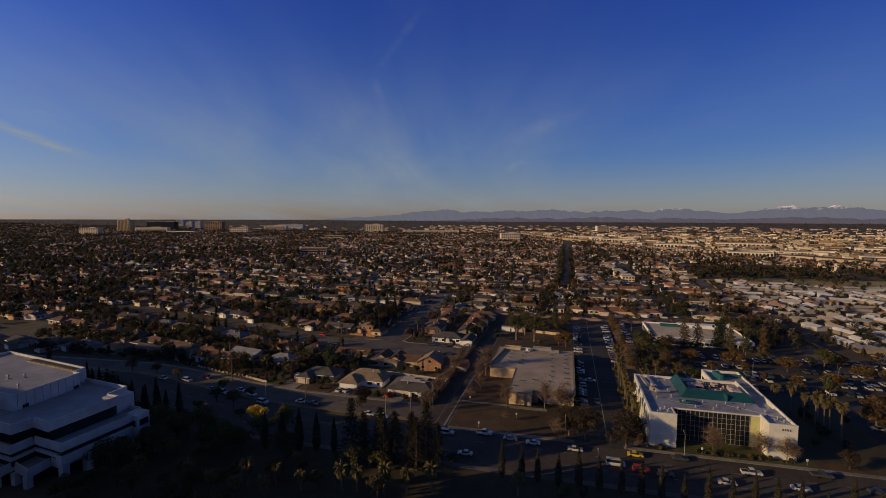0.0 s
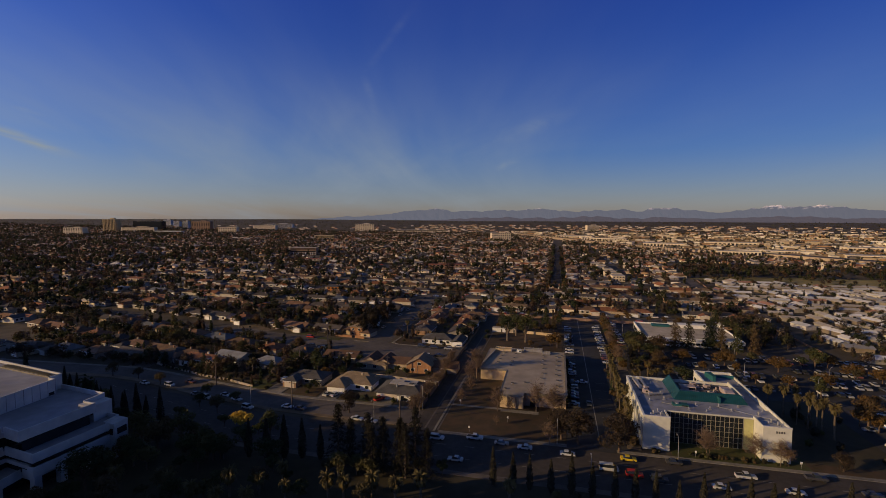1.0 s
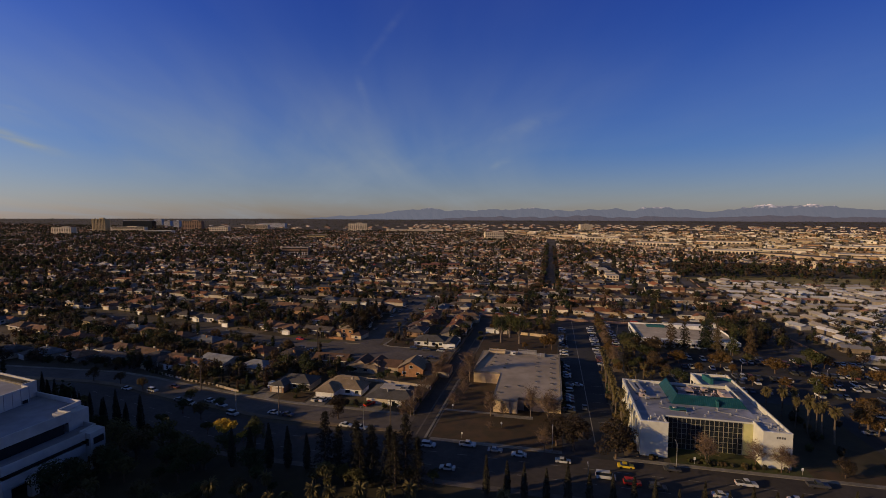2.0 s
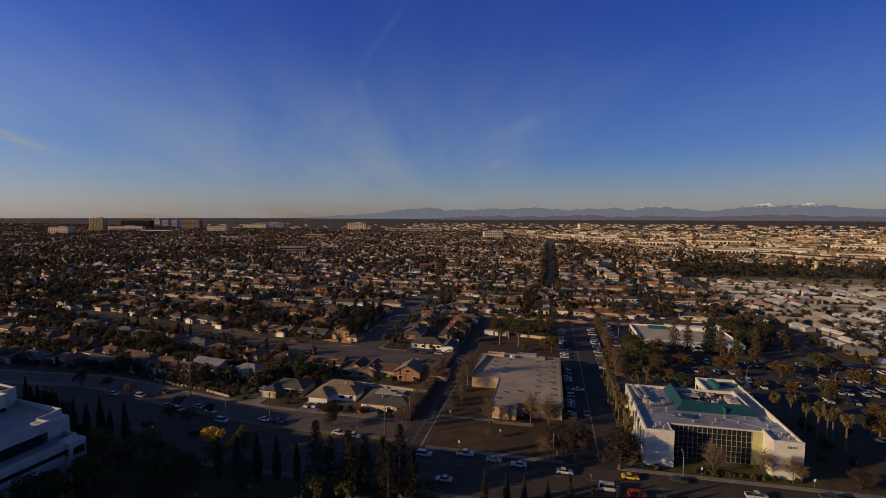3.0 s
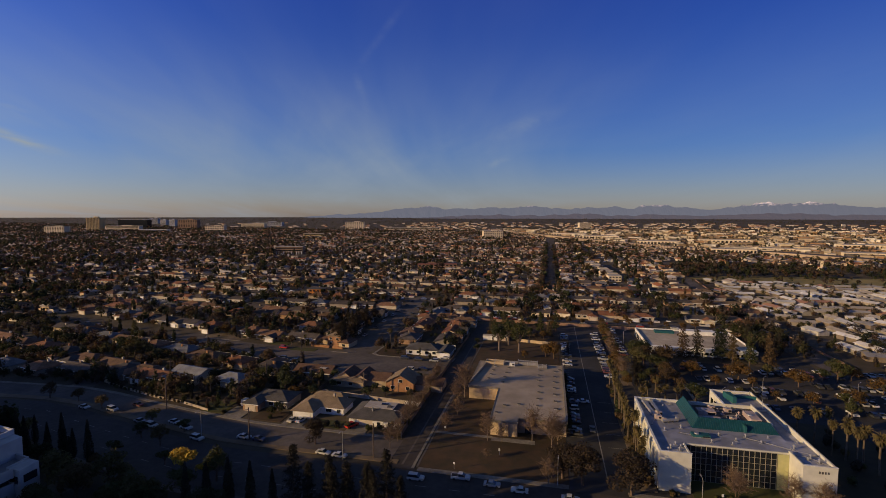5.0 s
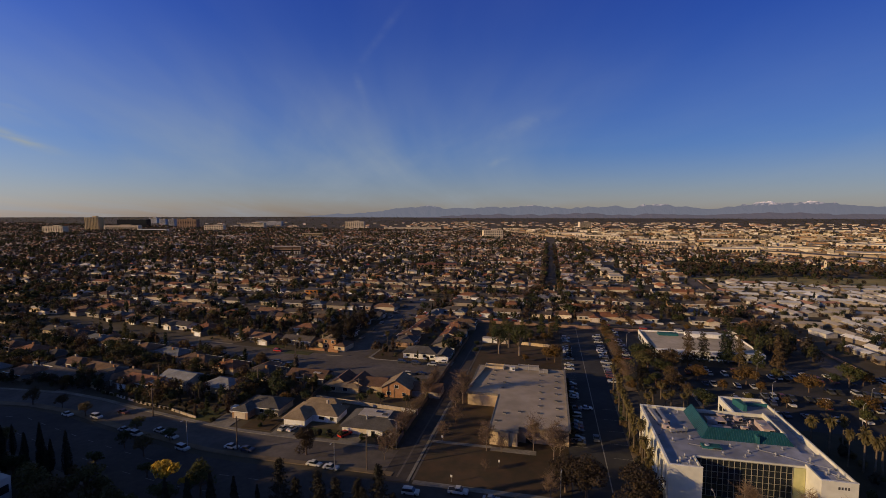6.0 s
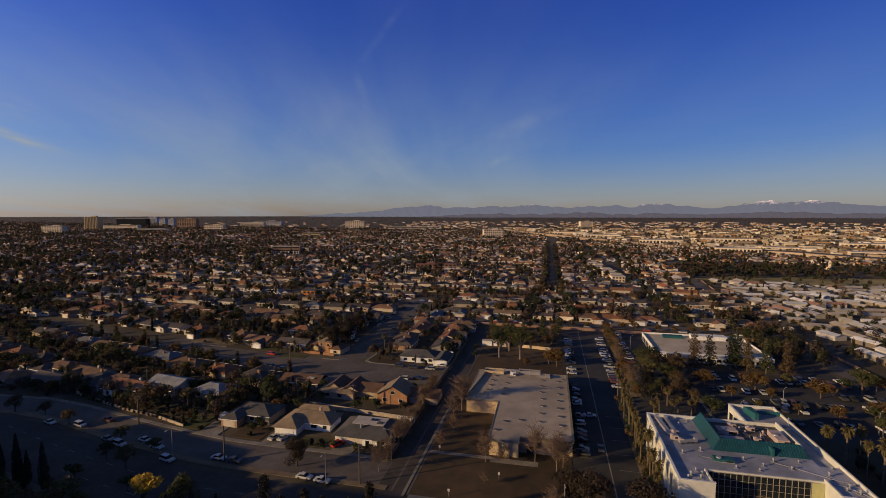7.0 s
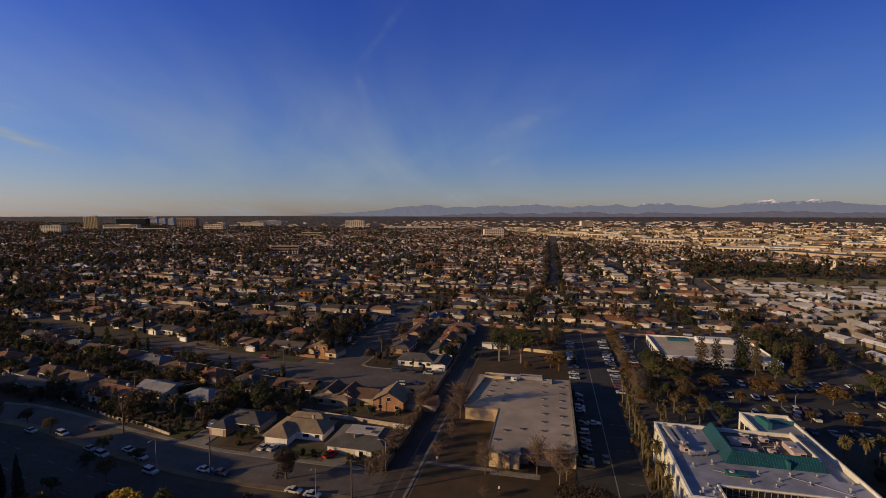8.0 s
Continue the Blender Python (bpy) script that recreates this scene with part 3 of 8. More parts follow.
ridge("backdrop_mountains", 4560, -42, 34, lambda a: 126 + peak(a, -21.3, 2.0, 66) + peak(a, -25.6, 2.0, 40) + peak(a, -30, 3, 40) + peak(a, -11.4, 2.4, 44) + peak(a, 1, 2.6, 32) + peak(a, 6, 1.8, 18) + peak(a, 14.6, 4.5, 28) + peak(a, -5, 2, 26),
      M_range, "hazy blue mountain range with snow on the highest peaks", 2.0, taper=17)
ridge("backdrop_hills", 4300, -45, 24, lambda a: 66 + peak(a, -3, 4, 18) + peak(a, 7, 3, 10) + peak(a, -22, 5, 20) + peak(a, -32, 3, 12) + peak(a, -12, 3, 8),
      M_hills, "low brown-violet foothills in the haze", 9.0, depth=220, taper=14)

# ---- the office building with the teal roof screen ----


def parapet(mb, poly, z0, z1, t=0.35):
    """A ring of wall round a counter-clockwise right-angled outline."""
    n = len(poly)
    for i in range(n):
        (ax, ay), (bx, by) = poly[i], poly[(i + 1) % n]
        dx, dy = bx - ax, by - ay
        d = math.hypot(dx, dy)
        ux, uy = dx / d, dy / d
        nx, ny = -uy * t, ux * t
        mb.prism([(ax, ay), (bx - ux * t, by - uy * t), (bx - ux * t + nx, by - uy * t + ny), (ax + nx, ay + ny)], z0, z1)
    return mb


def office():
    ob = thing("office_building", "cream three-storey office building with dark glass front, teal roof screen", "office building")
    H, R = 10.5, 9.75
    west = [(25.8, 154.3), (33.4, 154.3), (33.4, 161.2), (58.0, 161.2), (58.0, 154.3), (65.3, 154.3), (65.3, 169.0), (60.6, 169.0), (60.6, 191.5), (25.8, 191.5)]
    part("wall", MB().prism(west, 0, R - 0.3), M_office, ob, "smooth cream plaster walls")
    part("east_strip", MB().span(60.6, 65.3, 169.0, 191.5, 0, R - 1.2), M_office, ob, "cream plaster side wing")
    part("strip_roof", MB().span(60.6, 64.9, 169.0, 191.4, R - 1.2, R - 0.8), M_office_roof, ob, "sunken grey roof strip")
    part("rear_wing", MB().span(52.4, 65.3, 191.5, 204.4, 0, R - 0.3), M_office, ob, "cream plaster rear wing")
    part("roof", MB().prism([(26.1, 154.6), (33.1, 154.6), (33.1, 161.5), (58.3, 161.5), (58.3, 154.6), (65.0, 154.6), (65.0, 169.0), (60.6, 169.0), (60.6, 191.5), (65.0, 191.5), (65.0, 204.1), (52.7, 204.1), (52.7, 191.3), (26.1, 191.3)], R - 0.3, R), M_office_roof, ob,
         "pale grey roof membrane with dirt streaks")
    for box in ((25.8, 26.2, 154.3, 191.5, H), (26.2, 33.4, 154.3, 154.7, H), (33.0, 33.4, 154.7, 161.2, H - 0.35), (33.4, 58.0, 161.2, 161.6, H - 0.5), (58.0, 58.4, 154.3, 161.6, H), (58.4, 65.3, 154.3, 154.7, H),
                (26.2, 40.0, 191.1, 191.5, H), (52.4, 52.8, 191.0, 204.4, H), (52.8, 65.3, 204.0, 204.4, H)):
        part("parapet", MB().span(*box[:4], R - 0.3, box[4]), M_office, ob)
    part("east_parapet", MB().span(64.9, 65.3, 154.7, 204.0, R - 1.2, H + 0.02), M_office, ob, "tall cream parapet")
    # metal caps on the parapet
    for box in ((25.7, 26.3, 154.2, 191.6), (26.3, 33.5, 154.2, 154.8), (57.9, 65.4, 154.2, 154.8), (26.3, 40, 191.0, 191.6), (52.3, 52.9, 191, 204.5), (52.9, 65.4, 203.9, 204.5)):
        part("coping", MB().span(*box, H, H + 0.08), M_trim, ob, "white metal coping")
    # vertical grooves in the west wall: shallow piers
    for i in range(9):
        y = 156.5 + i * 3.9
        part("pier", MB().span(25.45, 25.8, y, y + 1.9, 0.0, R - 0.5), M_office, ob)
    # the glass front: panes set between mullions
    x0, x1, cols, rows = 33.6, 55.2, 17, 6
    w, h = (x1 - x0) / cols, (R - 0.2) / rows
    for i in range(cols):
        for j in range(rows):
            part("pane", MB().span(x0 + i * w + 0.06, x0 + (i + 1) * w - 0.06, 160.98, 161.16, 0.12 + j * h + 0.05, 0.12 + (j + 1) * h - 0.06), M_glass, ob)
    for i in range(cols + 1):
        part("mullion", MB().span(x0 + i * w - 0.06, x0 + i * w + 0.06, 160.86, 161.14, 0.05, R - 0.05), M_mullion, ob)
    for j in range(rows + 1):
        part("transom", MB().span(x0, x1, 160.92, 161.12, 0.12 + j * h - 0.03, 0.12 + j * h + 0.03), M_mullion, ob)
    part("glass_return", MB().span(33.36, 33.48, 155.2, 160.8, 0.4, R - 0.6), M_glass, ob, "dark glazed return wall")
    part("lime_panel", MB().span(55.4, 57.9, 160.9, 161.16, 0.1, R - 0.2), mat("lime_panel", (0.52, 0.50, 0.24), (0.44, 0.43, 0.20), 0.8, 0.6, stain=0.15), ob, "pale lime wall panel")
    # number on the right wing stands as plain bars
    for i in range(4):
        part("sign_bar", MB().span(61.3 + i * 0.62, 61.66 + i * 0.62, 154.22, 154.28, 8.75, 9.35), M_greyroof, ob, "plain dark bar sign")
    part("number_base", MB().span(35, 56, 161.16, 161.2, 0, 0.1), M_concrete, ob)
    # rear wing west face with windows
    for i in range(3):
        part("rear_window", MB().span(52.3, 52.42, 193.5 + i * 3.4, 196.0 + i * 3.4, 5.2, 8.4), M_glass, ob)
    # mansard screen: sloped ribbed faces round an open equipment well
    X0, X1, Y0, Y1, Z0, Z1, S = 38.2, 60.5, 172.2, 190.8, R, R + 2.5, 2.2
    sc = MB()
    sc.face((X0, Y0, Z0), (X1, Y0, Z0), (X1 - S * 0.8, Y0 + S, Z1), (X0 + S, Y0 + S, Z1))
    sc.face((X0, Y1, Z0), (X0, Y0, Z0), (X0 + S, Y0 + S, Z1), (X0 + S, Y1, Z1))
    sc.face((X0 + S, Y0 + S, Z1), (X1 - S * 0.8, Y0 + S, Z1), (X1 - S * 0.8, Y0 + S + 0.3, Z1), (X0 + S, Y0 + S + 0.3, Z1))
    sc.face((X0 + S, Y0 + S + 0.3, Z1), (X1 - S * 0.8, Y0 + S + 0.3, Z1), (X1 - S * 0.8, Y0 + S + 0.3, Z0), (X0 + S, Y0 + S + 0.3, Z0))
    sc.face((X0 + S, Y0 + S, Z1), (X0 + S + 0.3, Y0 + S, Z1), (X0 + S + 0.3, Y1, Z1), (X0 + S, Y1, Z1))
    sc.face((X0 + S + 0.3, Y0 + S, Z1), (X0 + S + 0.3, Y0 + S, Z0), (X0 + S + 0.3, Y1, Z0), (X0 + S + 0.3, Y1, Z1))
    sc.face((X0, Y1, Z0), (X0 + S, Y1, Z1), (X0 + S, Y1, Z0))
    sc.face((X1, Y0, Z0), (X1, Y0 + 0.3, Z0), (X1 - S * 0.8, Y0 + S + 0.3, Z1), (X1 - S * 0.8, Y0 + S, Z1))
    screen = part("roof_screen", sc, M_teal, ob, "teal standing-seam metal roof screen")
    for i in range(34):
        x = X0 + 0.9 + i * 0.62
        u = min(1.0, max(0.0, (x - X0) / S))
        v = min(1.0, max(0.0, (X1 - x) / (S * 0.8)))
        k = min(u, v)
        part("seam", MB().tube((x, Y0 - 0.03, Z0), (x, Y0 + S * k - 0.03, Z0 + (Z1 - Z0) * k), 0.05, 0.05, 4), M_teal, screen)
    for i in range(22):
        y = Y0 + 0.9 + i * 0.8
        k = min(1.0, (y - Y0) / S)
        part("seam", MB().tube((X0 - 0.03, y, Z0), (X0 + S * k - 0.03, y, Z0 + (Z1 - Z0) * k), 0.05, 0.05, 4), M_teal, screen)
    # a thin added wedge stands in for the slit that breaks the screen
    part("screen_dormer", MB().prism([(51.6, 171.9), (52.2, 171.9), (52.2, 174.4), (51.6, 174.4)], R, R + 1.9), M_tealdark, ob, "thin teal wedge standing in for a slit in the roof screen")
    part("rear_screen_wall", MB().span(60.0, 60.4, 176, 190.8, R, R + 1.5).span(41, 60.4, 190.6, 190.9, R, R + 1.0), M_office, ob, "low wall behind the equipment well")
    part("well_floor", MB().span(41.0, 59.9, 175.2, 190.4, R, R + 0.03), M_equipdark, ob, "dark floor of the equipment well")
    part("stair_house", MB().prism([(55.0, 199.8), (56.4, 194.6), (57.4, 194.6), (57.2, 199.8)], R, R + 2.0).span(57.4, 65.0, 199.4, 199.8, R, R + 1.0), M_tealdark, ob, "small teal screen on the rear wing")
    part("shade_sail_frame", MB().tube((63.2, 190.4, R), (63.2, 190.4, R + 3.4), 0.06, 0.06).tube((63.2, 200.4, R), (63.2, 200.4, R + 2.4), 0.06, 0.06), M_steel, ob)
    return ob


def roof_unit(name, x, y, z, sx, sy, sz, rz=0, material=None):
    ob = thing(name, "weathered metal rooftop air handling unit on a flat roof", "rooftop unit", pose(x, y, z, 0, 0, rz), "rooftop equipment")
    part("casing", MB().box(0, 0, 0.25, sx, sy, sz - 0.25), material or M_equip, ob)
    part("base_rail", MB().box(0, -sy * 0.35, 0, sx, 0.15, 0.25), M_steel, ob)
    part("base_rail", MB().box(0, sy * 0.35, 0, sx, 0.15, 0.25), M_steel, ob)
    part("fan_cowl", MB().tube((-sx * 0.22, 0, sz), (-sx * 0.22, 0, sz + 0.22), min(sx, sy) * 0.3, min(sx, sy) * 0.28, 12), M_steel, ob)
    part("louvre_panel", MB().box(sx * 0.24, -sy / 2 - 0.03, sz * 0.35, sx * 0.4, 0.06, sz * 0.45), M_glass, ob)
    return ob


def roof_vent(x, y, z, s=1.0, name="roof_vent", metal=None):
    metal = metal or M_steel
    ob = thing(name, "small metal roof vent with a cowl on a flat roof", "roof vent", pose(x, y, z), "roof vents")
    part("flashing", MB().box(0, 0, 0, 0.7 * s, 0.7 * s, 0.12), metal, ob)
    part("pipe", MB().tube((0, 0, 0.1), (0, 0, 0.55 * s), 0.12 * s, 0.12 * s, 8), metal, ob)
    part("cowl", MB().tube((0, 0, 0.5 * s), (0, 0, 0.75 * s), 0.26 * s, 0.10 * s, 8), metal, ob)
    return ob


def pipe_run(pts, z):
    ob = thing("roof_pipe", "thin metal service pipe laid across a flat roof", "pipe", pose(pts[0][0], pts[0][1], z))
    mb = MB()
    for (ax, ay), (bx, by) in zip(pts[:-1], pts[1:]):
        mb.tube((ax - pts[0][0], ay - pts[0][1], 0.18), (bx - pts[0][0], by - pts[0][1], 0.18), 0.08, 0.08, 5)
    part("pipe", mb, M_steel, ob)
    sb = MB()
    for ax, ay in pts:
        sb.box(ax - pts[0][0], ay - pts[0][1], 0, 0.3, 0.3, 0.12)
    part("pipe_support", sb, M_greyroof, ob)
    return ob


office()
for x, y, sx, sy, sz, rz in ((44.5, 178.2, 6.2, 2.6, 1.1, 0), (45.0, 183.5, 5.0, 3.0, 1.4, 0), (57.0, 181.5, 2.8, 6.5, 1.6, 0), (51.5, 180.2, 1.6, 1.4, 0.9, 0), (52.0, 186.5, 2.0, 1.6, 1.2, 0), (47.9, 188.2, 2.0, 1.6, 1.0, 0),
                             (30.0, 176.5, 1.8, 1.5, 1.3, 0), (30.6, 178.8, 1.6, 1.4, 1.6, 20), (31.4, 175.0, 1.3, 1.2, 1.1, 0)):
    roof_unit("rooftop_unit", x, y, 9.75, sx, sy, sz, rz)
for x, y, s in ((30.2, 169, 1.3), (35.0, 171.2, 1.5), (31.0, 160.5, 1.2), (29.3, 158.0, 1.6), (31.2, 157.2, 1.4), (28.4, 156.8, 1.2), (32.0, 159.2, 1.0), (44.0, 168.6, 1.2), (47.5, 166.2, 1.2), (50.8, 169.0, 1.4), (53.5, 166.0, 1.2),
                (56.6, 169.8, 1.0), (60.5, 164.5, 1.6), (62.2, 160.0, 1.5), (63.0, 157.6, 1.6), (61.0, 158.6, 1.2), (62.8, 168, 1.0), (28.0, 184, 1.2), (33.5, 186.5, 1.1), (36.2, 189.0, 1.2), (58.0, 199.5, 1.2), (40.8, 163.8, 1.1), (45.8, 163.6, 1.0)):
    roof_vent(x, y, 9.75, s)
roof_unit("rooftop_unit", 38.9, 166.8, 9.75, 4.6, 2.2, 0.8, 0, M_tealdark)
for pts in ([(49.5, 177.5), (50.5, 183), (54.0, 184)], [(49.0, 179), (53.5, 179.5), (54.4, 186.5)], [(48.4, 185.5), (54.6, 187.6)], [(50.2, 188.5), (57.5, 188.8)], [(42.5, 181), (49, 181.2)]):
    pipe_run(pts, 9.78)
for x, y, s in ((50.0, 184.2, 1.3), (53.2, 182.6, 1.2), (54.6, 184.8, 1.5), (49.4, 186.8, 1.2), (52.6, 189.2, 1.1), (55.2, 178.6, 1.0)):
    roof_vent(x, y, 9.78, s, metal=M_equip)
pipe_run([(27.4, 172), (29.0, 176), (29.2, 181)], 9.75)


def roof_duct(x, y, w, d, h, rz):
    ob = thing("roof_duct", "long sheet-metal air duct on a flat roof", "air duct", pose(x, y, 9.75, 0, 0, rz), "rooftop equipment")
    part("duct", MB().box(0, 0, 0.35, w, d, h), M_steel, ob)
    for k in range(4):
        part("duct_stand", MB().box(0, -d * 0.42 + k * d * 0.28, 0, w + 0.3, 0.15, 0.35), M_equipdark, ob)
    part("duct_elbow", MB().box(0, d / 2 - 0.4, 0.35 + h, w, 0.8, 0.5), M_steel, ob)
    return ob


roof_duct(28.6, 183.5, 1.1, 11.0, 0.8, 6)
roof_duct(30.6, 184.2, 0.9, 9.0, 0.7, 4)
roof_duct(33.0, 175.0, 0.8, 5.0, 0.6, -72)
pipe_run([(50.5, 168.2), (54.5, 166.4), (60.5, 162.8), (64.4, 161.4)], 9.75)
pipe_run([(33.8, 168.0), (36.5, 167.2)], 9.75)
pipe_run([(58.6, 160.8), (61.6, 160.2), (64.6, 156.4)], 9.75)

# ---- the school hall ----


def school():
    ob = thing("school_hall", "flat-roofed single-storey tan block hall on a brown lawn", "school building")
    H = 5.0
    part("wall", MB().prism([(-20.2, 175.6), (-11.8, 175.6), (-11.8, 179.2), (3.6, 179.2), (3.6, 236.5), (-32.0, 236.5), (-32.0, 204.6), (-20.2, 204.6)], 0, H - 0.5), M_school_wall, ob, "tan block walls")
    part("roof", MB().prism([(-20.4, 175.4), (-11.6, 175.4), (-11.6, 179.0), (3.8, 179.0), (3.8, 236.7), (-32.2, 236.7), (-32.2, 204.4), (-20.4, 204.4)], H - 0.5, H), M_school_roof, ob, "pale gravelled flat roof")
    rim = [(-20.6, 175.2), (-11.4, 175.2), (-11.4, 178.8), (4.0, 178.8), (4.0, 236.9), (-32.4, 236.9), (-32.4, 204.2), (-20.6, 204.2)]
    part("roof_edge", parapet(MB(), rim, H - 0.55, H + 0.12, 0.25), M_concrete, ob, "pale metal roof edge")
    part("east_roof_edge", MB().span(3.4, 4.1, 179.1, 236.4, H + 0.12, H + 0.55), M_concrete, ob, "pale raised roof edge")
    part("west_screen", MB().prism([(-32.4, 207), (-31.9, 207), (-28.2, 236.8), (-29.2, 236.8)], H + 0.12, H + 0.9), M_school_roof, ob, "raised roof edge")
    for x in (-17.6, -14.6):
        part("wall_pier", MB().span(x, x + 0.5, 175.25, 175.6, 0, H - 0.55), M_school_dark, ob)
    # the recess walls' shade, put in as panels of a darker colour
    part("dark_panel", MB().span(-11.74, -11.6, 175.7, 179.0, 0, H - 0.6).span(-11.6, -1.5, 179.0, 179.2, 0, H - 0.6), M_school_dark, ob, "darker panel with the recess shade painted in")
    part("entrance_door", MB().span(-9.4, -7.4, 178.9, 179.02, 0, 2.3), M_glass, ob, "dark glazed entrance door")
    part("north_canopy", MB().prism([(-12, 237.2), (-2, 237.2), (-2, 239.6), (-12, 241.4)], 3.6, 3.9).span(-28, -15, 238.5, 245, 3.0, 3.3), M_palroof, ob, "pale canopy behind the hall")
    part("north_block", MB().span(-29, -14, 237.2, 246, 0, 3.0), M_school_wall, ob, "low tan rear block")
    return ob


school()


def roof_enclosure(x0, x1, y0, y1, h, material, label, rails=True):
    """Low screen walls round equipment, with a post at each corner and a top rail."""
    ob = thing("roof_enclosure", label, "roof screen", pose(x0, y0, 5.0))
    w, d = x1 - x0, y1 - y0
    part("screen_panel", MB().span(0, w, -0.08, 0.08, 0.25, h), material, ob)
    part("screen_panel", MB().span(0, w, d - 0.08, d + 0.08, 0.25, h), material, ob)
    part("screen_panel", MB().span(-0.08, 0.08, 0.1, d - 0.1, 0.25, h), material, ob)
    part("screen_panel", MB().span(w - 0.08, w + 0.08, 0.1, d - 0.1, 0.25, h), material, ob)
    for px, py in ((0, 0), (w, 0), (0, d), (w, d), (w / 2, 0), (w / 2, d)):
        part("post", MB().box(px, py, 0, 0.22, 0.22, h + 0.15), M_steel, ob)
    if rails:
        part("top_rail", MB().span(0, w, d / 2 - 0.06, d / 2 + 0.06, h, h + 0.14), M_steel, ob)
    return ob


M_gravelroof = mat("tan_gravel_roof", (0.50, 0.43, 0.33), (0.42, 0.36, 0.28), 0.6, 0.9, bump=0.2, stain=0.35)
M_screen = mat("grey_screen_panel", (0.30, 0.29, 0.30), (0.23, 0.22, 0.23), 0.8, 0.8, stain=0.3)
roof_enclosure(-29.2, -21.4, 232.4, 236.0, 1.3, M_school_wall, "open tan equipment screen on the gravelled roof")
roof_enclosure(-15.2, -6.8, 233.6, 236.2, 1.7, M_screen, "grey equipment screen on the gravelled roof")
roof_enclosure(-6.4, -3.0, 231.4, 233.4, 1.2, M_screen, "small grey equipment screen on the gravelled roof", False)
roof_unit("rooftop_unit", -17.6, 232.4, 5.0, 2.2, 1.8, 1.5, 0, M_trim)


def roof_cap(x, y, z, s, rz):
    ob = thing("roof_vent", "low dark boxy vent on a gravelled roof", "roof vent", pose(x, y, z, 0, 0, rz), "boxy roof vents")
    part("curb", MB().box(0, 0, 0, 0.75 * s, 0.6 * s, 0.22), M_steel, ob)
    part("cap", MB().box(0, 0, 0.22, 0.95 * s, 0.75 * s, 0.16), M_equipdark, ob)
    return ob


for i in range(8):
    roof_cap(0.4 + rng.uniform(-.3, .3), 182 + i * 6.6, 5.0, 1.3, rng.uniform(-9, 9))
for i in range(7):
    roof_cap(-5.8 + rng.uniform(-.3, .3), 190 + i * 6.4, 5.0, 1.0, rng.uniform(-9, 9))
for x, y in ((-25.5, 214), (-25.2, 219), (-25.0, 224.5), (-24.6, 230), (-19.6, 211), (-19.4, 217), (-19.2, 222.5), (-18.8, 229), (-16.8, 188), (-12, 190), (-18.9, 181.5), (-2.8, 235), (2.5, 230.5)):
    roof_cap(x, y, 5.0, 1.15, rng.uniform(-9, 9))

# ---- the white office building behind ----


def white_block():
    ob = thing("white_office_block", "low white office building with a flat roof behind trees", "office building")
    part("wall", MB().span(47.6, 97, 283.5, 322, 0, 3.5), M_trim, ob, "white plaster walls")
    part("roof", MB().span(48.0, 96.6, 283.9, 321.6, 3.5, 3.8), M_gravelroof, ob, "pale flat roof")
    part("parapet", parapet(MB(), [(47.5, 283.4), (97.1, 283.4), (97.1, 322.1), (47.5, 322.1)], 3.4, 4.6, 0.4), M_trim, ob, "white parapet")
    part("front_fascia", MB().span(47.5, 97.1, 281.2, 283.4, 2.7, 4.5), M_trim, ob, "deep white fascia over the front walk")
    for i in range(12):
        part("window", MB().span(49.5 + i * 3.9, 52.4 + i * 3.9, 283.3, 283.5, 0.9, 2.2), M_glass, ob)
        part("column", MB().span(48.2 + i * 4.1, 48.8 + i * 4.1, 281.5, 282.1, 0, 2.7), M_trim, ob)
    for i in range(8):
        part("side_window", MB().span(47.44, 47.6, 286 + i * 4.4, 288.6 + i * 4.4, 0.6, 2.9), M_glass, ob)
    part("penthouse", MB().span(57, 67, 314, 318, 3.8, 5.0), M_tealdark, ob, "low teal roof screen")
    part("penthouse_rim", MB().span(71, 88, 313, 319, 3.8, 5.9), M_trim, ob, "white roof structure")
    return ob


white_block()

# ---- the stepped white office building at the near side of the boulevard ----


def shrink(poly, d):
    """Moves an outline that runs counter-clockwise inwards."""
    out, n = [], len(poly)
    for k in range(n):
        p, a, b = Vector(poly[k]), Vector(poly[k - 1]), Vector(poly[(k + 1) % n])
        u, v = (p - a).normalized(), (b - p).normalized()
        m = Vector((-u.y - v.y, u.x + v.x))
        out.append(tuple(p + m * (d / max(0.5 * m.length_squared, 0.2))))
    return out


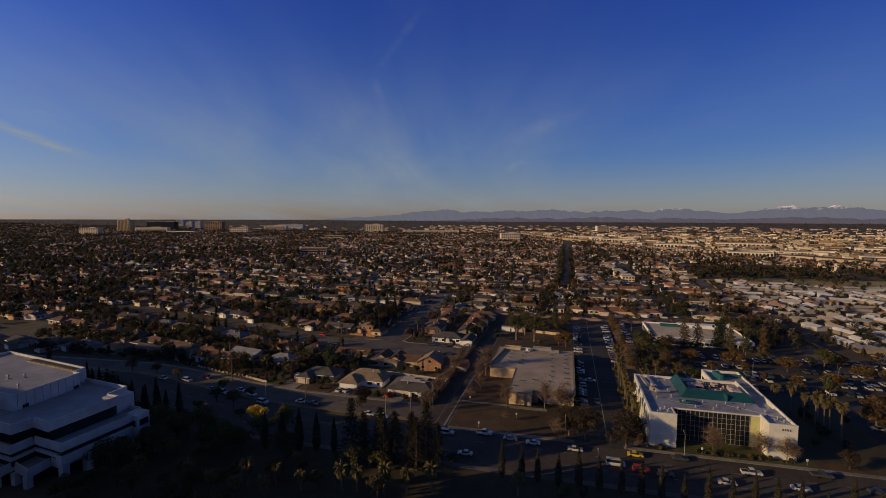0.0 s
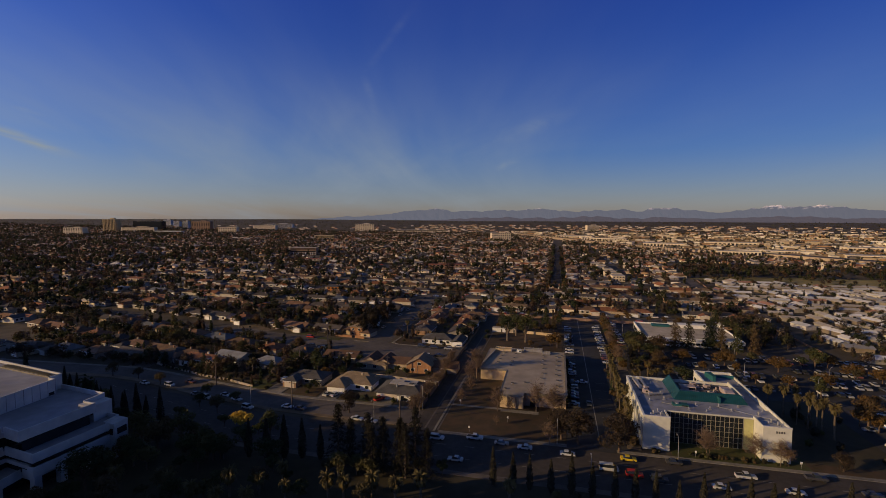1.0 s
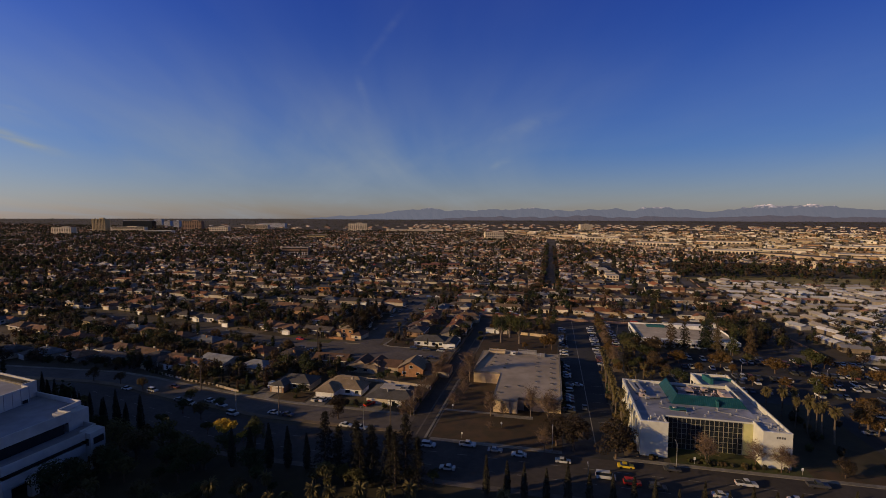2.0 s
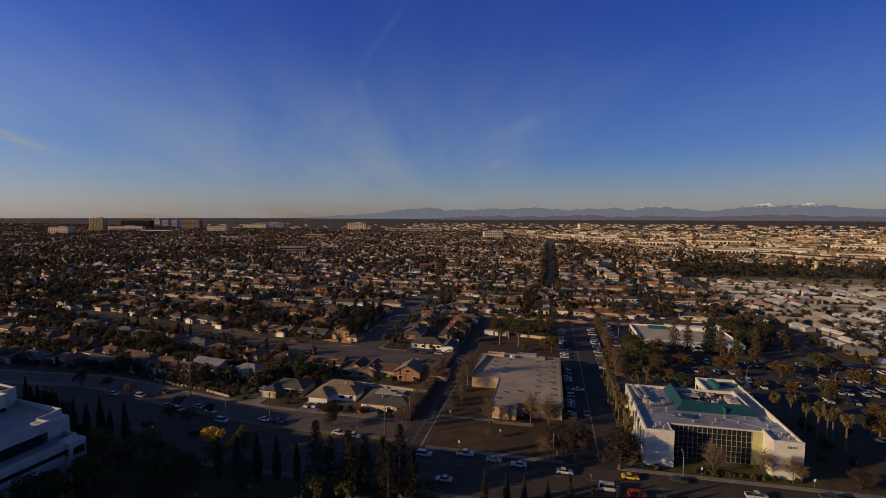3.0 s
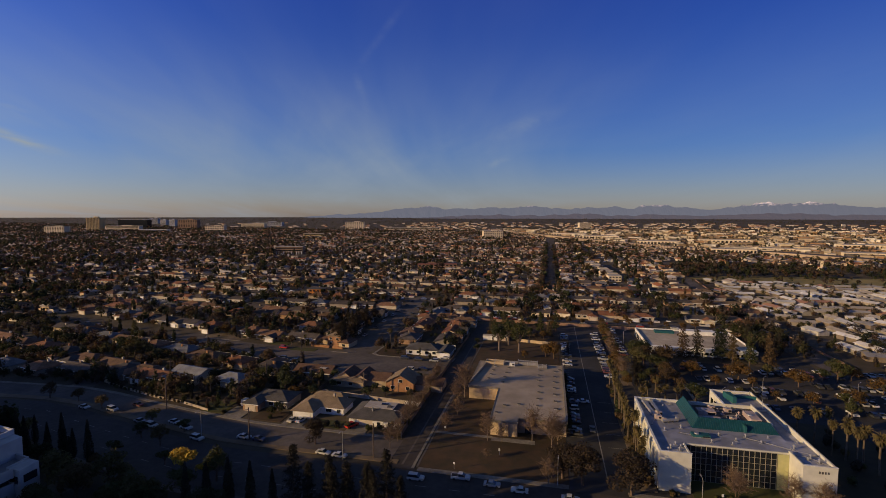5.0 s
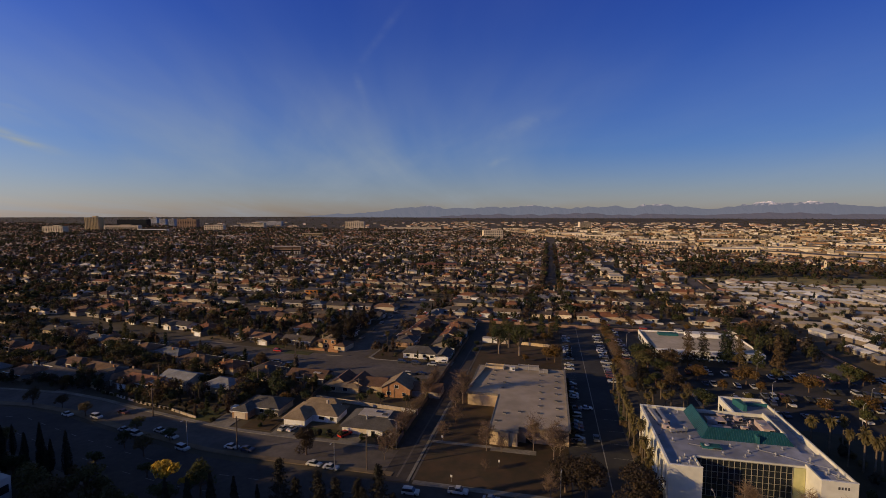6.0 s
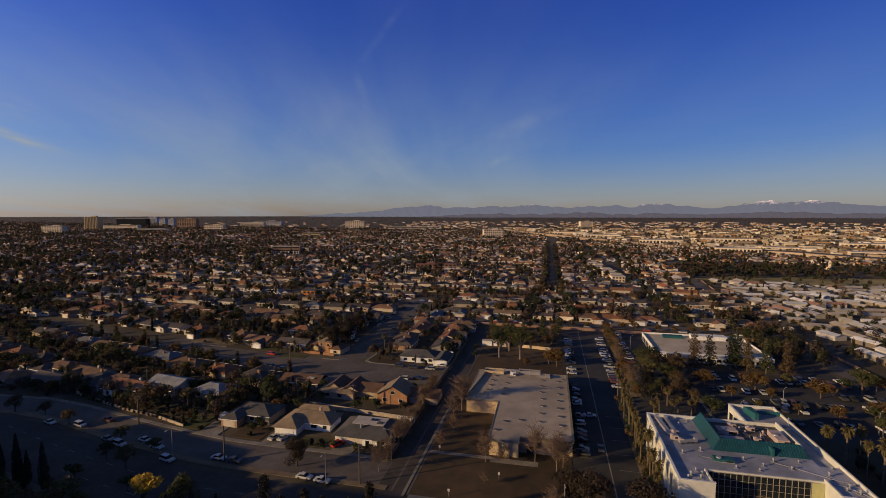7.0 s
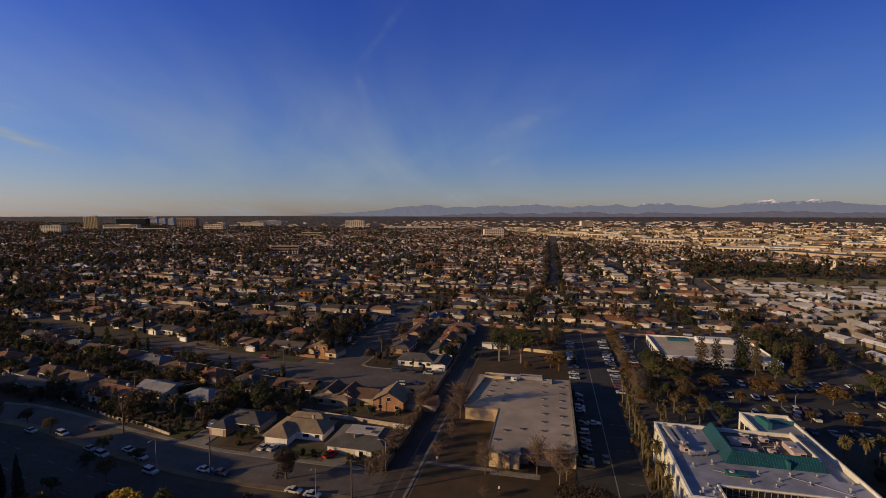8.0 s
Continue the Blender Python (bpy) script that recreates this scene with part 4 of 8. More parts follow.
def stepped_building():
    ob = thing("stepped_office_building", "white stepped office building with terraces and dark ribbon windows", "office building")
    base = [(-129.3, 92.2), (-128.2, 110.4), (-200, 120), (-200, 58), (-156, 58), (-156, 76), (-144, 75.4), (-144, 84.6), (-139.6, 84.2), (-139.8, 88.4), (-131.8, 86.2), (-132.8, 92.6)]
    low = [(-127.2, 91.3), (-125.9, 111.2), (-127.8, 111.3), (-128.2, 116.4), (-200, 126), (-200, 60), (-162, 60), (-162, 80.6), (-150.4, 79.4), (-150.2, 88.2), (-138.6, 86.9), (-138.8, 92.9)]
    up = [(-132.8, 92.2), (-131.7, 112.2), (-136.4, 112.5), (-136.8, 119.4), (-200, 128), (-200, 62), (-165, 62), (-165, 82.6), (-152.2, 81.4), (-152, 89.6), (-140.4, 88.4), (-139.6, 93.4)]
    top = [(-152.4, 97.0), (-153.8, 117.6), (-157.0, 117.9), (-157.2, 122.2), (-204, 130), (-204, 70), (-172, 70), (-172, 91), (-161, 90.4), (-161, 98)]
    # ground floor: dark glass behind columns, and the lowest terrace
    part("lower_glass", MB().prism(shrink(base, 2.2), 0, 3.4), M_glass, ob, "dark recessed ground floor")
    part("terrace_slab", MB().prism(base, 3.2, 4.5), M_whitepanel, ob, "white facade band")
    part("terrace_floor", MB().prism(shrink(base, 0.4), 4.5, 4.56), M_terrace, ob, "grey terrace floor")
    part("parapet", parapet(MB(), base, 4.5, 5.6, 0.35), M_whitepanel, ob, "white parapet wall")
    part("lintel_band", MB().prism([(-127.2, 91.3), (-125.9, 111.2), (-128.1, 111.3), (-129.3, 91.4)], 4.7, 7.2), M_whitepanel, ob, "white band over the colonnade")
    # middle storey
    part("window_band", MB().prism(shrink(low, 0.7), 4.6, 8.4), M_glass, ob, "dark ribbon of windows")
    part("sill_band", MB().prism(shrink(low, 0.25), 6.2, 7.2), M_whitepanel, ob, "white sill band")
    part("terrace_slab", MB().prism(low, 8.3, 9.3), M_whitepanel, ob, "white facade band")
    part("terrace_floor", MB().prism(shrink(low, 0.4), 9.3, 9.36), M_terrace, ob, "grey terrace floor")
    part("parapet", parapet(MB(), low, 9.3, 10.6, 0.4), M_whitepanel, ob, "white parapet wall")
    # upper storey, set back behind the terrace
    part("window_band", MB().prism(shrink(up, 1.2), 9.3, 13.2), M_glass, ob, "dark ribbon of windows")
    part("terrace_slab", MB().prism(up, 12.7, 14.1), M_whitepanel, ob, "white facade band")
    part("terrace_floor", MB().prism(shrink(up, 0.4), 14.1, 14.16), M_terrace, ob, "grey terrace floor")
    part("parapet", parapet(MB(), up, 14.1, 15.5, 0.4), M_whitepanel, ob, "white parapet wall")
    part("terrace_shelf", MB().prism([(-136.4, 110.6), (-131.75, 110.4), (-131.7, 112.2), (-136.4, 112.5)], 14.16, 15.1), M_whitepanel, ob, "white shelf on the terrace corner")
    # plant storey
    part("upper_wall", MB().prism(top, 14.1, 18.2), M_whitepanel, ob, "plain white upper wall")
    part("upper_roof", MB().prism(shrink(top, 0.4), 18.2, 18.28), M_terrace, ob, "grey upper roof")
    part("parapet", parapet(MB(), top, 18.2, 19.1, 0.4), M_whitepanel, ob, "white parapet wall")
    part("planter", MB().prism([(-159, 119.2), (-159.4, 121.6), (-186, 126.0), (-186, 123.2)], 18.28, 18.75), M_concrete, ob, "long pale planter along the roof edge")
    part("planter_soil", MB().prism([(-160, 119.8), (-160.2, 121.2), (-185, 125.3), (-185, 123.7)], 18.75, 18.9), M_bed, ob, "dark planting in the planter")
    for k in range(9):
        y = 98.2 + k * 2.4
        part("upper_wall_joint", MB().span(-152.43 - (y - 97) * 0.067, -152.3 - (y - 97) * 0.067, y - 0.04, y + 0.04, 14.4, 18.9), M_terrace, ob)
    for y, x in ((99.5, -152.6), (115.3, -153.7)):
        part("scupper", MB().span(x - 0.1, x + 0.12, y, y + 1.6, 14.3, 15.3), M_glass, ob)
    # corner bays at the north end
    part("corner_pylon", MB().prism([(-128.2, 111.4), (-124.3, 111.3), (-124.6, 116.0), (-128.2, 116.4)], 0, 10.2), M_whitepanel, ob, "white corner pylon")
    part("pylon_window", MB().span(-124.5, -124.2, 112.2, 115.2, 6.8, 8.6), M_glass, ob)
    part("pylon_window", MB().span(-128.0, -124.9, 111.2, 111.42, 6.8, 8.6), M_glass, ob)
    part("corner_bay", MB().prism([(-136.8, 112.6), (-133.0, 112.4), (-133.2, 118.6), (-136.8, 119.2)], 9.4, 14.2), M_whitepanel, ob, "white corner bay")
    part("bay_window", MB().span(-136.2, -133.2, 112.2, 112.5, 11.6, 13.6), M_glass, ob)
    for y in (92.3, 98.4, 104.6, 110.4):
        x = -127.2 + (y - 91.3) * 0.065
        part("column", MB().span(x - 1.5, x + 0.1, y - 0.9, y + 0.9, 0, 4.8), M_whitepanel, ob)
    for x, y in ((-133.6, 87.4), (-138.4, 87.8), (-141.4, 85.2), (-145, 79)):
        part("column", MB().box(x, y, 0, 1.5, 1.5, 3.2), M_whitepanel, ob)
    return ob


stepped_building()
for x, y in ((-172.1, 108.6), (-168.4, 110.9), (-173, 101), (-160, 103.5)):
    roof_vent(x, y, 18.28, 1.8)


def plain_block(x, y, sx, sy, h):
    """An unseen block, added left of the view to shade the foreground and boulevard."""
    ob = thing("office_tower", "unseen white block added to shade the foreground", "office building", pose(x, y, 0))
    part("wall", MB().box(0, 0, 0, sx, sy, h), M_whitepanel, ob)
    part("roof", MB().box(0, 0, h, sx - 1, sy - 1, 0.1), M_terrace, ob)
    part("parapet", parapet(MB(), [(-sx / 2, -sy / 2), (sx / 2, -sy / 2), (sx / 2, sy / 2), (-sx / 2, sy / 2)], h, h + 1.0, 0.4), M_whitepanel, ob)
    for k in range(1, int(h / 4)):
        part("window_band", MB().box(0, 0, k * 4 - 1.6, sx + 0.1, sy + 0.1, 1.7), M_glass, ob)
    return ob


# added shade casters; each height sets where its shadow ends
plain_block(-245, 32, 58, 44, 40)
plain_block(-195.2, 49, 41, 10, 44)
plain_block(-172, 26.5, 36, 33, 32)
plain_block(-112, 32, 28, 44, 38)
plain_block(-402, 56, 110, 58, 54)

# ---- trees: built once for each form, then copied ----


def leaf_quads(centres, size, r, out=None):
    """Small leaf clumps, turned at random or roughly outwards, as an array of quads."""
    n = len(centres)
    if out is None:
        u = r.normal(size=(n, 3))
        w = np.cross(u, r.normal(size=(n, 3)))
    else:
        face = out + 0.42 * r.normal(size=(n, 3)) + np.array([0, 0, 0.15])
        u = np.cross(face, r.normal(size=(n, 3)))
        w = np.cross(face, u)
    u /= np.linalg.norm(u, axis=1, keepdims=True)
    w /= np.linalg.norm(w, axis=1, keepdims=True)
    s = size * r.uniform(0.6, 1.3, size=(n, 1))
    u, w = u * s, w * s * r.uniform(0.5, 1.0, size=(n, 1))
    c = np.asarray(centres)
    return np.stack([c - u - w * 0.6, c + u * 0.7 - w, c + u + w * 0.7, c - u * 0.8 + w], 1)


def lobed(r, n, lobes):
    """Points near the surface of several lobes (x, y, z, rx, rz)."""
    out, ways = [], []
    weight = np.array([l[3] ** 2 for l in lobes])
    for l, k in zip(lobes, (n * weight / weight.sum()).astype(int)):
        d = r.normal(size=(k, 3))
        d /= np.linalg.norm(d, axis=1, keepdims=True)
        rad = r.uniform(0.45, 1.0, size=(k, 1)) ** 0.5
        out.append(np.array(l[:3]) + d * rad * np.array([l[3], l[3], l[4]]))
        ways.append(d)
    return np.concatenate(out), np.concatenate(ways)


def leaves_on(r, n, lobes, size):
    at, ways = lobed(r, n, lobes)
    return leaf_quads(at, size, r, ways)


def broadleaf(seed, h, spread, leaves, material, name="tree", label="leafy broad-crowned suburban tree", n_lobes=12, bark=None, size=0.25, bare=0, low=0.44):
    r = np.random.default_rng(seed)
    ob = thing(name, label, "tree")
    tr = MB().tube((0, 0, 0), (0.1, 0.05, h * 0.38), 0.035 * h, 0.025 * h, 7)
    lobes = []
    for i in range(n_lobes):
        a, q = 2.4 * i + r.uniform(-.4, .4), r.uniform(0.2, 0.8)
        z = h * r.uniform(low, 0.84)
        tip = (spread * q * math.cos(a), spread * q * math.sin(a), z)
        tr.tube((0.1, 0.05, h * r.uniform(0.26, 0.38)), tip, 0.016 * h, 0.006 * h, 5)
        lobes.append((*tip, spread * r.uniform(0.24, 0.44), h * r.uniform(0.09, 0.17)))
        for _ in range(bare):
            b = np.array(tip) + r.normal(size=3) * np.array([spread * 0.30, spread * 0.30, h * 0.12])
            tr.tube(tip, tuple(b), 0.006 * h, 0.002 * h, 3)
    lobes.append((0, 0, h * 0.80, spread * 0.5, h * 0.19))
    part("trunk", tr, bark or M_bark, ob)
    part("crown", quads_mesh("crown", leaves_on(r, leaves, lobes, size), material), material, ob)
    return ob


def bare_tree(seed, h, spread, bark, name="bare_tree", label="bare winter street tree with fine pale twigs"):
    r = np.random.default_rng(seed)
    ob = thing(name, label, "tree")
    tr, tw = MB().tube((0, 0, 0), (0.1, 0, h * 0.3), 0.017 * h, 0.013 * h, 6).tube((0.1, 0, h * 0.3), (0.25, 0.1, h * 0.74), 0.013 * h, 0.005 * h, 5), MB()
    for i in range(17):
        a = 2.4 * i + r.uniform(-.4, .4)
        z0 = h * (0.2 + 0.5 * i / 17)
        out = spread * r.uniform(0.20, 0.46) * (1.1 - 0.55 * i / 17)
        base = Vector((0.1, 0.02, z0))
        tip = Vector((out * math.cos(a), out * math.sin(a), z0 + h * r.uniform(0.14, 0.30)))
        tr.tube(base, tip, 0.0065 * h, 0.003 * h, 4)
        for k in range(6):
            p = base.lerp(tip, r.uniform(0.35, 1.0))
            q = p + Vector((r.normal() * spread * 0.15, r.normal() * spread * 0.15, h * r.uniform(0.02, 0.17)))
            tw.tube(p, q, 0.0046 * h, 0.0028 * h, 3)
            for _ in range(6):
                o = p.lerp(q, r.uniform(0.2, 1.0))
                e = o + Vector((r.normal() * spread * 0.13, r.normal() * spread * 0.13, h * r.uniform(-0.01, 0.14)))
                tw.tube(o, e, 0.0036 * h, 0.0022 * h, 3)
    part("trunk", tr, bark, ob)
    part("branch_work", tw, M_twig, ob)
    return ob


def cypress(seed, h, rad, name="cypress", label="slender dark columnar cypress"):
    r = np.random.default_rng(seed)
    ob = thing(name, label, "tree")
    part("trunk", MB().tube((0, 0, 0), (0, 0, h * 0.3), 0.18, 0.12, 6), M_bark, ob)
    n = 900
    z = r.uniform(0.05, 1.0, n)
    a = r.uniform(0, 2 * math.pi, n)
    q = rad * np.minimum(1, (1 - z) * 1.7 + 0.05) * np.minimum(1, z * 6) * r.uniform(0.7, 1.05, n)
    c = np.stack([q * np.cos(a), q * np.sin(a), h * z], 1)
    part("crown", quads_mesh("crown", leaf_quads(c, 0.20, r), M_cypress), M_cypress, ob)
    core = MB().tube((0, 0, h * 0.04), (0, 0, h * 0.5), rad * 0.62, rad * 0.55, 7).tube((0, 0, h * 0.5), (0, 0, h * 0.97), rad * 0.55, 0.03, 7)
    part("inner_foliage", core, M_cypress, ob)
    return ob


def conifer(seed, h, rad, name="conifer", label="tall dark ragged conifer"):
    r = np.random.default_rng(seed)
    ob = thing(name, label, "tree")
    part("trunk", MB().tube((0, 0, 0), (0, 0, h * 0.96), 0.022 * h, 0.03, 6), M_bark, ob)
    n, cs = 84, []
    for i in range(n):
        z = 0.10 + 0.9 * i / n
        a = 2.4 * i + r.uniform(-.5, .5)
        length = 1.5 * rad * (1.05 - z) * r.uniform(0.75, 1.12) + 0.3
        for k in range(44):
            t = r.uniform(0.15, 1.0)
            cs.append((length * t * math.cos(a) + r.normal() * 0.22, length * t * math.sin(a) + r.normal() * 0.22, h * z - length * t * 0.25 + r.normal() * 0.2))
    part("crown", quads_mesh("crown", leaf_quads(cs, 0.145, r), M_conifer), M_conifer, ob)
    return ob


def eucalyptus(seed, h, rad):
    r = np.random.default_rng(seed)
    ob = thing("tall_tree", "tall slender evergreen tree with feathery foliage", "tree")
    tr, lobes = MB().tube((0, 0, 0), (0.3, 0.1, h * 0.95), 0.014 * h, 0.004 * h, 6), []
    for i in range(26):
        u = i / 25
        a, z = 2.4 * i + r.uniform(-.4, .4), h * (0.13 + 0.80 * u)
        out = rad * (0.95 - 0.62 * u) * r.uniform(0.35, 0.85)
        tip = (out * math.cos(a), out * math.sin(a), z + h * 0.02)
        tr.tube((0.2 * u, 0.06, z - h * 0.03), tip, 0.004 * h, 0.002 * h, 4)
        lobes.append((*tip, rad * (0.52 - 0.24 * u) * r.uniform(0.8, 1.15), h * 0.055))
    part("trunk", tr, M_bark, ob)
    part("crown", quads_mesh("crown", leaves_on(r, 1700, lobes, 0.21), M_leaf), M_leaf, ob)
    return ob


def palm(seed, h, frond=2.6, n=34, label="palm with a shaggy round head of fronds", thick=0.26, low=-1.2, bow=0.36):
    r = np.random.default_rng(seed)
    ob = thing("palm", label, "palm tree")
    part("trunk", MB().tube((0, 0, 0), (0.15, 0.05, h * 0.5), thick * 1.15, thick, 8).tube((0.15, 0.05, h * 0.5), (0.1, 0.1, h), thick, thick * 0.9, 8), M_palmtrunk, ob)
    qs = []
    for i in range(n):
        a = 2.4 * i + r.uniform(-.2, .2)
        el = r.uniform(low, 1.4)
        d = np.array([math.cos(a), math.sin(a), 0])
        side = np.array([-math.sin(a), math.cos(a), 0])
        p = np.array([0.1, 0.1, h])
        length, seg = frond * r.uniform(0.8, 1.15), 5
        for k in range(seg):
            e0 = el - bow * k * (0.45 + 0.55 * math.cos(el))
            q = p + (d * math.cos(e0) + np.array([0, 0, math.sin(e0)])) * length / seg
            w0, w1 = (0.2 * math.sin(math.pi * (0.12 + 0.80 * t / seg)) for t in (k, k + 1))
            droop = np.array([0, 0, -0.16])
            qs.append([p, q, q + side * w1 + droop, p + side * w0 + droop])
            qs.append([q, p, p - side * w0 + droop, q - side * w1 + droop])
            p = q
    part("fronds", quads_mesh("fronds", np.array(qs), M_palm), M_palm, ob)
    part("frond_skirt", quads_mesh("frond_skirt", leaf_quads(np.array([0.1, 0.1, h - 0.7]) + r.normal(size=(60, 3)) * np.array([0.35, 0.35, 0.5]), 0.4, r), M_twig), M_twig, ob, "dry brown frond skirt")
    return ob


def shrub(seed, h, spread, material, label="rounded dense garden shrub"):
    r = np.random.default_rng(seed)
    lobes = [(r.uniform(-.4, .4) * spread, r.uniform(-.4, .4) * spread, h * r.uniform(0.4, 0.65), spread * 0.45, h * 0.42) for _ in range(4)]
    return tagged(new("shrub", quads_mesh("shrub", leaves_on(r, 170, lobes, 0.26), material)), label, "shrub")


class Kind:
    """A form built once: the first call places the original, the later ones copies."""

    def __init__(self, make, *args, **kw):
        self.make, self.args, self.kw, self.ob = make, args, kw, None

    def put(self, x, y, rz=0.0, s=1.0, z=0.0, sz=None):
        m = pose(x, y, z, 0, 0, rz) @ Matrix.Diagonal((s, s, sz or s, 1))
        if self.ob is None:
            self.ob = self.make(*self.args, **self.kw)
            self.ob.matrix_basis = m
            self.base = m
            return self.ob
        made = copy_thing(self.ob, Matrix())
        made.matrix_basis = m
        return made


T_broad = [Kind(broadleaf, 1, 9, 4.4, 1000, M_leaf), Kind(broadleaf, 2, 7.5, 3.8, 850, M_leaf), Kind(broadleaf, 3, 11, 5.2, 1500, M_leaf, n_lobes=14), Kind(broadleaf, 4, 6, 3.0, 700, M_leaf, n_lobes=9)]
T_rust = [Kind(broadleaf, 11, 7, 3.8, 800, M_rust, "autumn_tree", label="rust-brown autumn tree with thinning leaves", bare=3), Kind(broadleaf, 12, 8.5, 4.0, 850, M_rust, "autumn_tree", label="rust-brown autumn tree with thinning leaves", bare=3)]
T_dark = Kind(broadleaf, 21, 9.5, 5.0, 3600, M_darkleaf, "evergreen_tree", label="large dense dark evergreen street tree", n_lobes=22, size=0.17, low=0.26)
T_bare = [Kind(bare_tree, 31, 11, 7.5, M_palebark), Kind(bare_tree, 32, 9, 6.2, M_palebark), Kind(bare_tree, 33, 7.5, 5.4, M_bark)]
T_cyp = [Kind(cypress, 41, 13, 1.15), Kind(cypress, 42, 10.5, 1.0)]
T_con = [Kind(conifer, 51, 17, 3.0), Kind(conifer, 52, 14, 2.6)]
T_euc = [Kind(eucalyptus, 61, 15, 3.0), Kind(eucalyptus, 62, 12.5, 2.8)]
T_palm = [Kind(palm, 71, 9.5, 2.1, 120), Kind(palm, 72, 7.5, 2.0, 110)]
T_lowpalm = Kind(palm, 73, 4.2, 2.3, 130, label="low bushy palm with long arching fronds", thick=0.3, low=-0.2, bow=0.56)
T_shrub = [Kind(shrub, 81, 1.8, 1.5, M_leaf), Kind(shrub, 82, 1.3, 1.2, M_leaf), Kind(shrub, 83, 2.4, 1.4, M_cypress, label="tall clipped dark evergreen shrub")]
T_gum = Kind(broadleaf, 64, 15.5, 4.6, 1500, M_leaf, "tall_tree", label="tall open-crowned tree with a bare pale trunk", n_lobes=15, bark=M_palebark, low=0.5)
T_wide = Kind(broadleaf, 13, 7.6, 5.6, 1700, M_rust, "autumn_tree", label="wide low autumn tree with orange-brown leaves", n_lobes=18, bare=2)
T_yellow = Kind(broadleaf, 91, 6.5, 3.6, 900, M_yellow, "autumn_tree", label="bright yellow-leaved autumn tree")
R = lambda: rng.uniform(0, 360)

# cypress rows along the near side of the boulevard
for i in range(18):
    x = -16 + i * 5.0
    T_cyp[i % 2].put(x + rng.uniform(-.5, .5), 123.6 + rng.uniform(-.4, .4), R(), rng.uniform(0.72, 0.92))
for x, y, s in ((-143.6, 132.4, 0.85), (-139.4, 133.6, 0.95), (-149.2, 131, 0.9), (-153.5, 133, 0.8), (-158, 134.5, 0.95), (-163, 136.5, 0.9), (-134, 131, 0.8), (-169, 139, 0.85), (-175, 141, 0.9), (-182, 144, 0.9),
                (-190, 148, 0.85), (-81.5, 121.4, 1.15), (-76.5, 122.7, 1.25), (-71.5, 124, 1.15), (-87, 121, 0.9), (-66, 124.6, 1.0)):
    T_cyp[rng.randrange(2)].put(x, y, R(), s)
for x, y, k, s in ((-60.4, 124.6, 0, 1.02), (-56, 123.6, 1, 1.0), (-51.2, 124.6, 1, 1.1), (-37.4, 124.8, 0, 1.08), (-41.5, 123.6, 1, 1.1), (-46.2, 123.0, 1, 1.1), (-33.8, 123.5, 1, 0.95), (-48.8, 121, 1, 1.0), (-39.2, 121.2, 0, 0.9)):
    T_con[k].put(x, y, R(), s)
for x, y, s in ((-54.6, 107.1, 1.0), (-50.8, 108, 0.95), (-43.8, 108.9, 1.1), (-37.9, 109.5, 1.0), (-32.3, 112.8, 1.0), (-10.7, 116.4, 0.9), (-79.4, 102.6, 1.05), (-77.4, 95.1, 1.0), (-85.2, 96.5, 0.95),
                (-72.7, 105.3, 0.8), (-69.6, 111.1, 0.85), (-94.3, 98.8, 0.9), (-108, 97.3, 1.0), (-70.2, 96.9, 1.0), (-64.5, 104, 0.8)):
    T_lowpalm.put(x, y, R(), s, sz=s * 1.3)
for x, y in ((-103, 116.2), (-110, 108), (-116, 118), (-120, 104), (-117, 96), (-113, 124), (-96, 117), (-124, 120)):
    T_broad[rng.randrange(4)].put(x, y, R(), rng.uniform(0.8, 1.1))
T_yellow.put(-99.5, 133.5, 10, 1.2)
T_yellow.put(-93.2, 134.5, 80, 0.6)
for x, y in ((-118, 146), (-128, 149), (-126, 138), (-108, 137), (-88, 133)):
    T_broad[rng.randrange(4)].put(x, y, R(), rng.uniform(0.6, 0.85))
T_dark.put(-72.2, 157.6, 30, 0.82, sz=0.92)

# lawn of the school and the driveway
for x, y, k, s in ((-33.8, 204.8, 0, 1.2), (-35.5, 199.0, 1, 0.95), (-20.6, 171.4, 1, 1.0), (-16.0, 171.0, 2, 0.7), (-6.9, 174.2, 0, 0.95), (-1.0, 170.5, 0, 1.0), (0.8, 173.0, 1, 0.9), (-34.8, 176, 2, 0.8), (-1.8, 149.9, 1, 0.8), (-33, 187, 2, 0.9), (-19.5, 160, 2, 0.45)):
    T_bare[k].put(x, y, R(), s)
for x, y, s in ((1.8, 154.4, 1.1), (6.8, 152.2, 1.25), (18.6, 150.2, 1.28)):
    T_dark.put(x, y, R(), s)
for i in range(13):
    T_bare[i % 3].put(-48.4 + rng.uniform(-.5, .5), 160 + i * 5.0, R(), rng.uniform(0.5, 0.72) if 4 < i < 9 else rng.uniform(0.7, 0.95))
    if i % 2:
        T_shrub[0].put(-48.8, 162 + i * 5.0, R(), 1.2)
for i in range(17):
    T_palm[i % 2].put(22.7 + rng.uniform(-.7, .6), 158 + i * 4.3, R(), rng.uniform(0.62, 0.8), sz=rng.uniform(0.9, 1.2))
for i in range(22):
    (T_rust, T_broad, T_bare)[i % 3][i % 2].put(29.6 + rng.uniform(-1.2, 1.2), 232 + i * 4.8, R(), rng.uniform(0.55, 0.85))
T_con[1].put(34.6, 243, 0, 0.7)
T_con[1].put(33.6, 233, 0, 0.5)
T_con[1].put(7.4, 272.6, 0, 0.48)
for x, y, s in ((0.3, 263.5, 1.25), (-3.4, 266, 1.0), (-1.2, 272, 0.8), (-13.8, 262, 0.55)):
    T_rust[0].put(x, y, R(), s)
